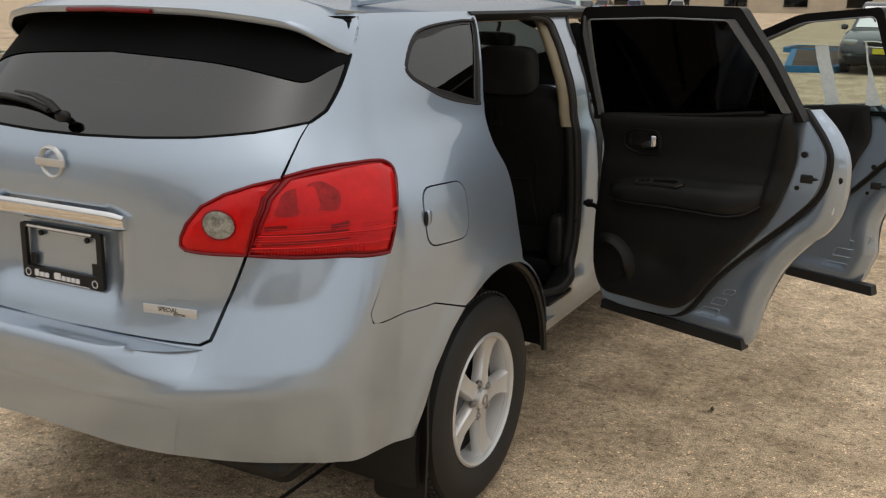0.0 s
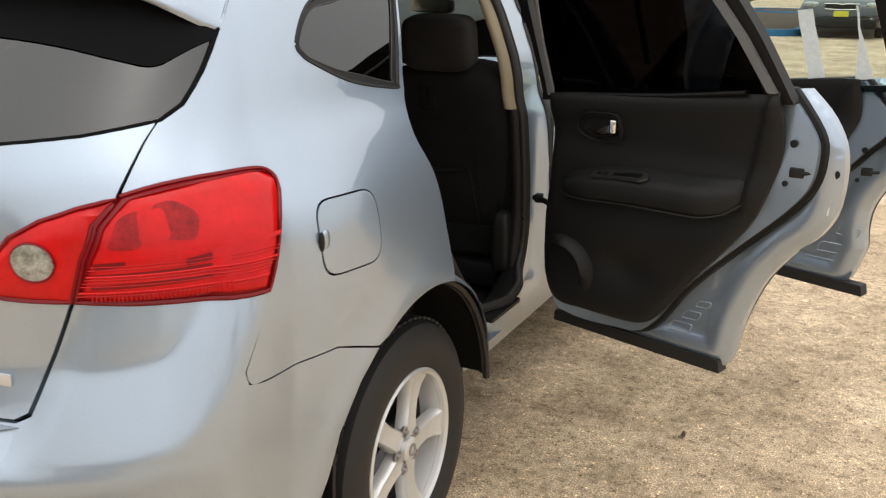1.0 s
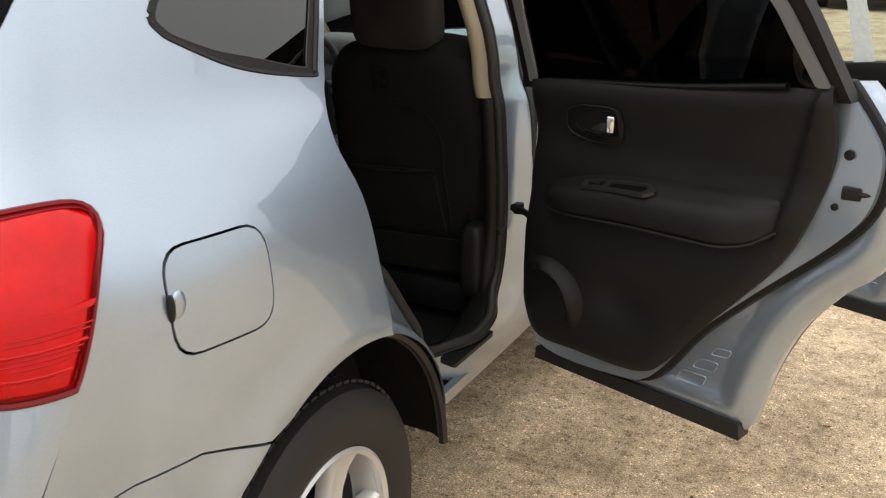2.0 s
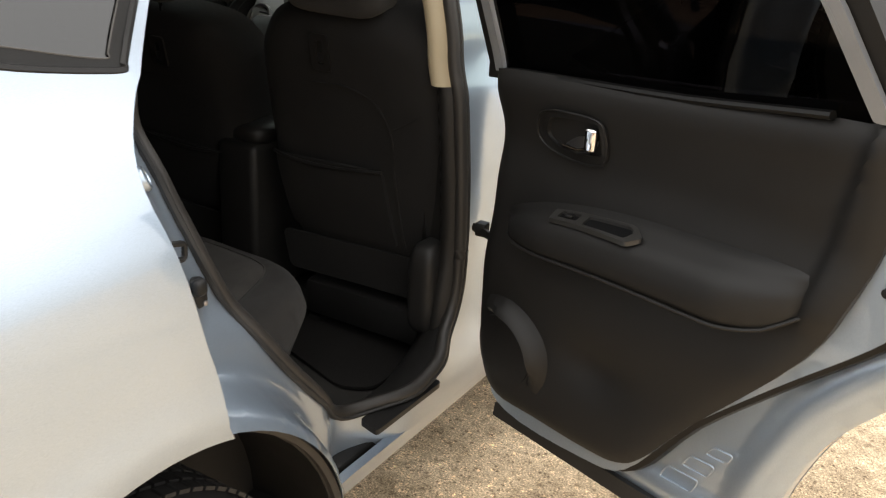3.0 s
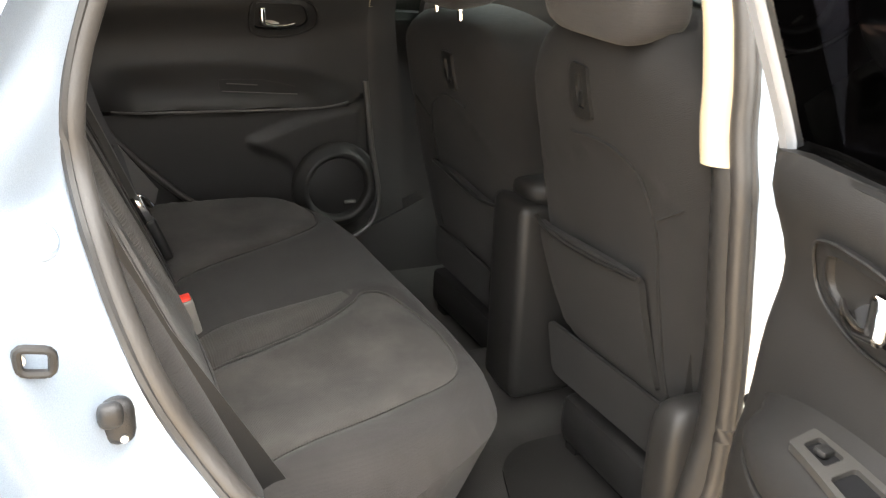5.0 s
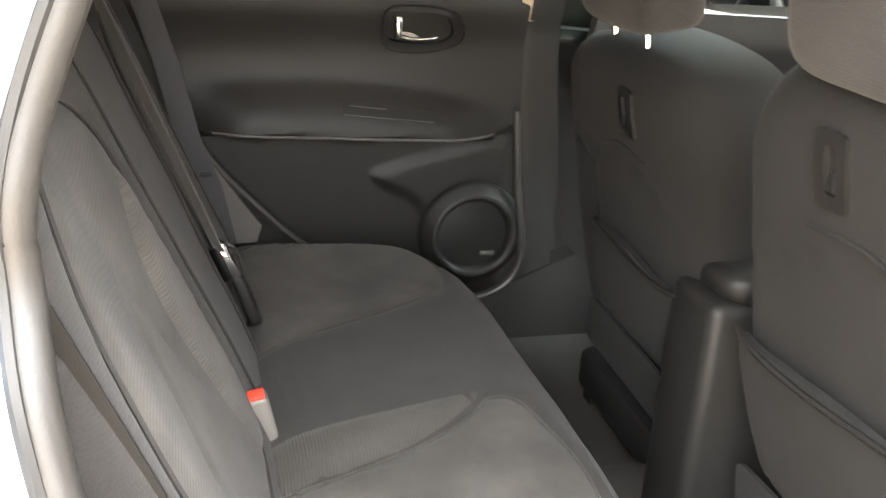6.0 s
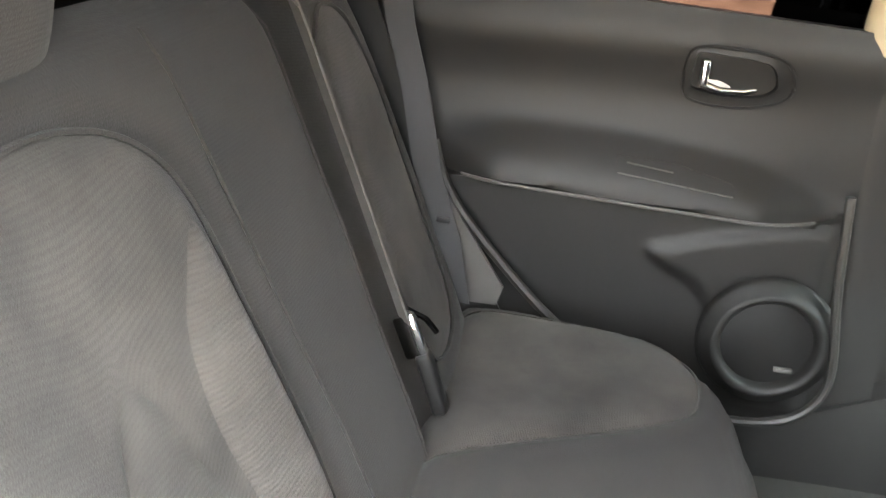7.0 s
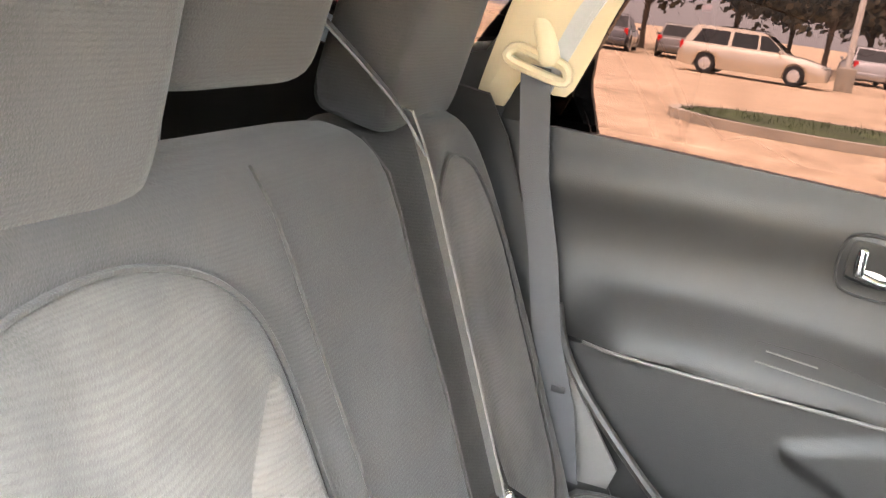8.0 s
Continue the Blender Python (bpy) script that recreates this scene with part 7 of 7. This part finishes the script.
    if front_detail:
        part("grille", block((-0.34, L / 2 - 0.06, belt - 0.33), (0.34, L / 2 + 0.02, belt - 0.22), 0.03, 2, m), BLACK, root)
        part("grille_surround", tube([m @ Vector((a, L / 2 + 0.015, z)) for a, z in [(-0.36, belt - 0.22), (-0.12, belt - 0.215), (0, belt - 0.23), (0.12, belt - 0.215), (0.36, belt - 0.22), (0.34, belt - 0.33), (0, belt - 0.345), (-0.34, belt - 0.33)]], 0.012, 6, True), CHROME, root)
        part("front_plate", block((-0.155, L / 2 + 0.02, 0.48), (0.155, L / 2 + 0.032, 0.6), 0.004, 1, m), YELLOW, root, "yellow dealer plate")
        for s in (1, -1):
            part("fog_lamp", lathe([(0.05, 0), (0.05, 0.03), (0.0, 0.035)], 16, m @ Matrix.Translation((s * 0.62, L / 2 - 0.02, 0.42)) @ pose(0, 0, 0, -90)), CLEARLENS, root)
    if rear_detail:
        part("emblem_ring", lathe([(0.04, 0), (0.055, 0), (0.055, 0.01), (0.04, 0.01)], 20, m @ Matrix.Translation((0, -L / 2 - 0.01, belt - 0.13)) @ pose(0, 0, 0, 90), True), CHROME, root)
        part("plate_bar", block((-0.12, -L / 2 - 0.04, 0.66), (0.12, -L / 2 - 0.02, 0.685), 0.003, 1, m), WHITE, root)
    return root


parked_car(0.25, 23.4, 180, (0.008, 0.009, 0.011), "black crossover with a yellow front plate, parked", 4.2, 1.8, 1.62, True, name="parked_crossover", front_detail=True)
parked_car(-4.25, 12.95, 11, (0.34, 0.45, 0.44), "teal-grey saloon with red tail lamps, parked ahead", 4.7, 1.8, 1.7, False, name="parked_saloon", rear_detail=True)
parked_car(-33.4, 0.1, -9, (0.62, 0.55, 0.44), "pale gold estate car with roof rails, parked", 4.75, 1.78, 1.55, True, True, name="parked_estate")
parked_car(-36.0, 8.6, 80, (0.06, 0.06, 0.065), "dark grey crossover parked nose to kerb", 4.4, 1.8, 1.6, True, name="parked_crossover")
parked_car(-35.5, 5.6, 84, (0.015, 0.016, 0.02), "black saloon parked beside a lamp post", 4.6, 1.8, 1.45, False, name="parked_saloon")
for i, (x, y, c) in enumerate(((-44, -9.0, (0.2, 0.2, 0.21)), (-44, -6.2, (0.05, 0.05, 0.06)), (-44, -3.4, (0.12, 0.11, 0.1)), (-22.5, -8.4, (0.6, 0.6, 0.6)), (-24, -11.5, (0.65, 0.64, 0.62)), (-45, 4.5, (0.4, 0.4, 0.41)), (-45, 8, (0.1, 0.1, 0.12)))):
    parked_car(x, y, 88 + 3 * (i % 3), c, ("light grey", "black", "brown-grey", "white", "white", "silver", "charcoal")[i] + " car in the far row", 4.5, 1.78, 1.48 + 0.1 * (i % 2), i % 2 == 0, name="parked_car")
for i, (x, y, c) in enumerate(((-38, 100, (0.6, 0.6, 0.6)), (-34, 101, (0.05, 0.05, 0.06)), (-30, 100, (0.05, 0.1, 0.25)), (-26, 101, (0.4, 0.4, 0.4)))):
    parked_car(x, y, 4 * i, c, ("white", "black", "blue", "grey")[i] + " car parked far ahead", 4.5, 1.8, 1.5, i % 2 == 0, name="parked_car")

for i, (x, y, c) in enumerate(((-6.5, -17, (0.05, 0.05, 0.06)), (-3.2, -17.2, (0.3, 0.3, 0.31)), (0.4, -17, (0.02, 0.02, 0.025)), (4.0, -17.1, (0.25, 0.03, 0.03)), (20, -9, (0.05, 0.06, 0.08)), (20.4, -5.5, (0.5, 0.5, 0.5)), (20.2, 2.5, (0.04, 0.04, 0.04)))):
    parked_car(x, y, (180 if i < 4 else 92) + 2 * (i % 3), c, ("charcoal", "grey", "black", "dark red", "navy", "silver", "black")[i] + " car parked across the lane", 4.5, 1.8, 1.5, i % 2 == 0, name="parked_car")


def tree(x, y, h, r, label, seed, leaves=2600, bare=0.0):
    random.seed(seed)
    root = thing("tree", (x, y, 0), label, "tree", "trees")
    bm = bmesh.new()
    tips = []
    base = Vector((x, y, 0))
    tube([base, base + Vector((0.1, 0, h * 0.25)), base + Vector((0, 0.1, h * 0.5))], [0.22, 0.16, 0.12], 8, bm=bm)
    for i in range(14):
        a, k = random.uniform(0, 6.28), random.uniform(0.25, 0.5)
        p = base + Vector((0, 0, h * k))
        d = Vector((math.cos(a) * r * random.uniform(0.5, 0.95), math.sin(a) * r * random.uniform(0.5, 0.95), h * random.uniform(0.15, 0.5)))
        q = p + d * 0.5 + Vector((0, 0, 0.3))
        e = p + d
        tube([p, q, e], [0.08, 0.05, 0.02], 6, bm=bm)
        tips += [q, e, e.lerp(q, 0.5)]
    part("trunk", bm, BARK, root)
    bm = bmesh.new()
    for i in range(leaves):
        t = random.choice(tips)
        p = t + Vector((random.gauss(0, r * 0.2), random.gauss(0, r * 0.2), random.gauss(0, h * 0.07)))
        n = Vector((random.uniform(-1, 1), random.uniform(-1, 1), random.uniform(-1, 1))).normalized()
        s = n.orthogonal().normalized() * random.uniform(0.14, 0.32)
        c = n.cross(s)
        bm.faces.new([bm.verts.new(p + s), bm.verts.new(p + c * 0.6), bm.verts.new(p - s), bm.verts.new(p - c * 0.6)])
    part("crown", bm, LEAF, root, smooth=0)
    return root


random.seed(11)
for i, (x, y, h, r) in enumerate(((-52, -6, 7, 3.4), (-55, -1.5, 8, 3.6), (-62, 1.5, 7, 4), (-53, 3.2, 7.5, 3), (-63, 6, 6.5, 4), (-58, 8.5, 6, 2.8), (-60, -14, 8, 4), (-60, -10, 7, 4), (-57, 14, 7, 3), (-66, 20, 8, 4), (-50, -20, 7, 3.5))):
    tree(x, y, h, r, "bushy car-park tree with thin brownish foliage", 20 + i, 4200)


for i, (x, y, h, r) in enumerate(((-22, -38, 9, 4.5), (-9, -42, 10, 5), (4, -40, 8, 4.5), (16, -43, 10, 5), (30, -38, 9, 4.5), (42, -20, 9, 5), (46, 4, 8, 4.5))):
    tree(x, y, h, r, "broad dark tree bordering the car park", 50 + i, 1500)


def lamp_post(x, y, h, heads, label):
    root = thing("lamp_post", (x, y, 0), label, "lamp post", "lamp posts")
    part("footing", lathe([(0.3, 0), (0.3, 0.75), (0.26, 0.8), (0.0, 0.8)], 20, Matrix.Translation((x, y, 0))), KERB, root)
    part("mast", tube([(x, y, 0.8), (x, y, h)], [0.11, 0.07], 10), POLE, root)
    for i in range(heads):
        a = 2 * math.pi * i / heads
        d = Vector((math.cos(a), math.sin(a), 0))
        p = Vector((x, y, h))
        arm = part("arm", tube([p - Vector((0, 0, 0.2)), p + d * 0.9 + Vector((0, 0, 0.1))], 0.035, 6), POLE, root)
        part("lamp_head", block((-0.28, -0.18, -0.08), (0.28, 0.18, 0.08), 0.05, 2, Matrix.Translation(p + d * 1.15 + Vector((0, 0, 0.1))) @ pose(0, 0, 0, 0, 0, math.degrees(a))), BLACK, arm)
    return root


lamp_post(-34.3, 3.05, 9, 2, "pale steel car-park lamp post on a round concrete footing")
lamp_post(-58, 6.5, 10, 2, "distant pale steel lamp post")
lamp_post(41, 52, 25.3, 6, "tall parking mast with a cluster of lamp heads")


def building(x0, x1, y0, y1, h, label, bays):
    root = thing("building", ((x0 + x1) / 2, (y0 + y1) / 2, 0), label, "building")
    part("wall", block((x0, y0, 0), (x1, y1, h), 0), STUCCO, root, smooth=0)
    part("roof", block((x0 - 0.3, y0 - 0.3, h), (x1 + 0.3, y1 + 0.3, h + 0.5), 0.05, 1), KERB, root, smooth=0)
    for i in range(bays):
        a = x0 + (i + 0.5) * (x1 - x0) / bays
        w = part("window", block((a - 1.6, y0 - 0.08, 0.6), (a + 1.6, y0 + 0.1, 2.8), 0.02, 1), KERB, root, smooth=0)
        part("pane", block((a - 1.45, y0 - 0.1, 0.75), (a + 1.45, y0 - 0.06, 2.65), 0), DARKGLASS, w, smooth=0)
    return root


# unseen building, added to block low sky light from behind the car
building(-45, 45, -62, -48, 9, "unseen beige building added to block the low sky", 12)
building(-60, 60, 130, 150, 7, "long low beige commercial building", 16)


def fallen_leaf(x, y, turn, size, label):
    """A dry curled leaf with a midrib and a short stalk."""
    root = thing("fallen_leaf", (x, y, 0.0), label, "leaf", "fallen leaves")
    m = Matrix.Translation((x, y, 0.004)) @ pose(0, 0, 0, 0, 0, turn)
    edge = spline([(-0.5, 0, 0), (-0.3, 0.2, 0), (0, 0.27, 0), (0.3, 0.16, 0), (0.5, 0, 0), (0.3, -0.14, 0), (0, -0.24, 0), (-0.3, -0.18, 0)], True, 3)
    part("blade", sheet([Vector((p.x * size, 0.55 * p.y * size)) for p in edge], lambda a, b: m @ Vector((a, b, 0.25 * size * (abs(b) / size) + 0.35 * (a / size) ** 2 * size)), (), size / 7), MULCH, root)
    part("stalk", tube([m @ Vector((-0.5 * size, 0, 0.09 * size)), m @ Vector((-0.85 * size, 0.05 * size, 0.02 * size))], size * 0.02, 5), MULCH, root)
    return root


fallen_leaf(1.37, 1.085, 100, 0.055, "small curled dry brown leaf on the concrete")
# leaf shape added in place of a scribbled dark mark on the ground
fallen_leaf(1.672, 1.745, 20, 0.035, "leaf shape standing in for a dark scribble on the concrete")
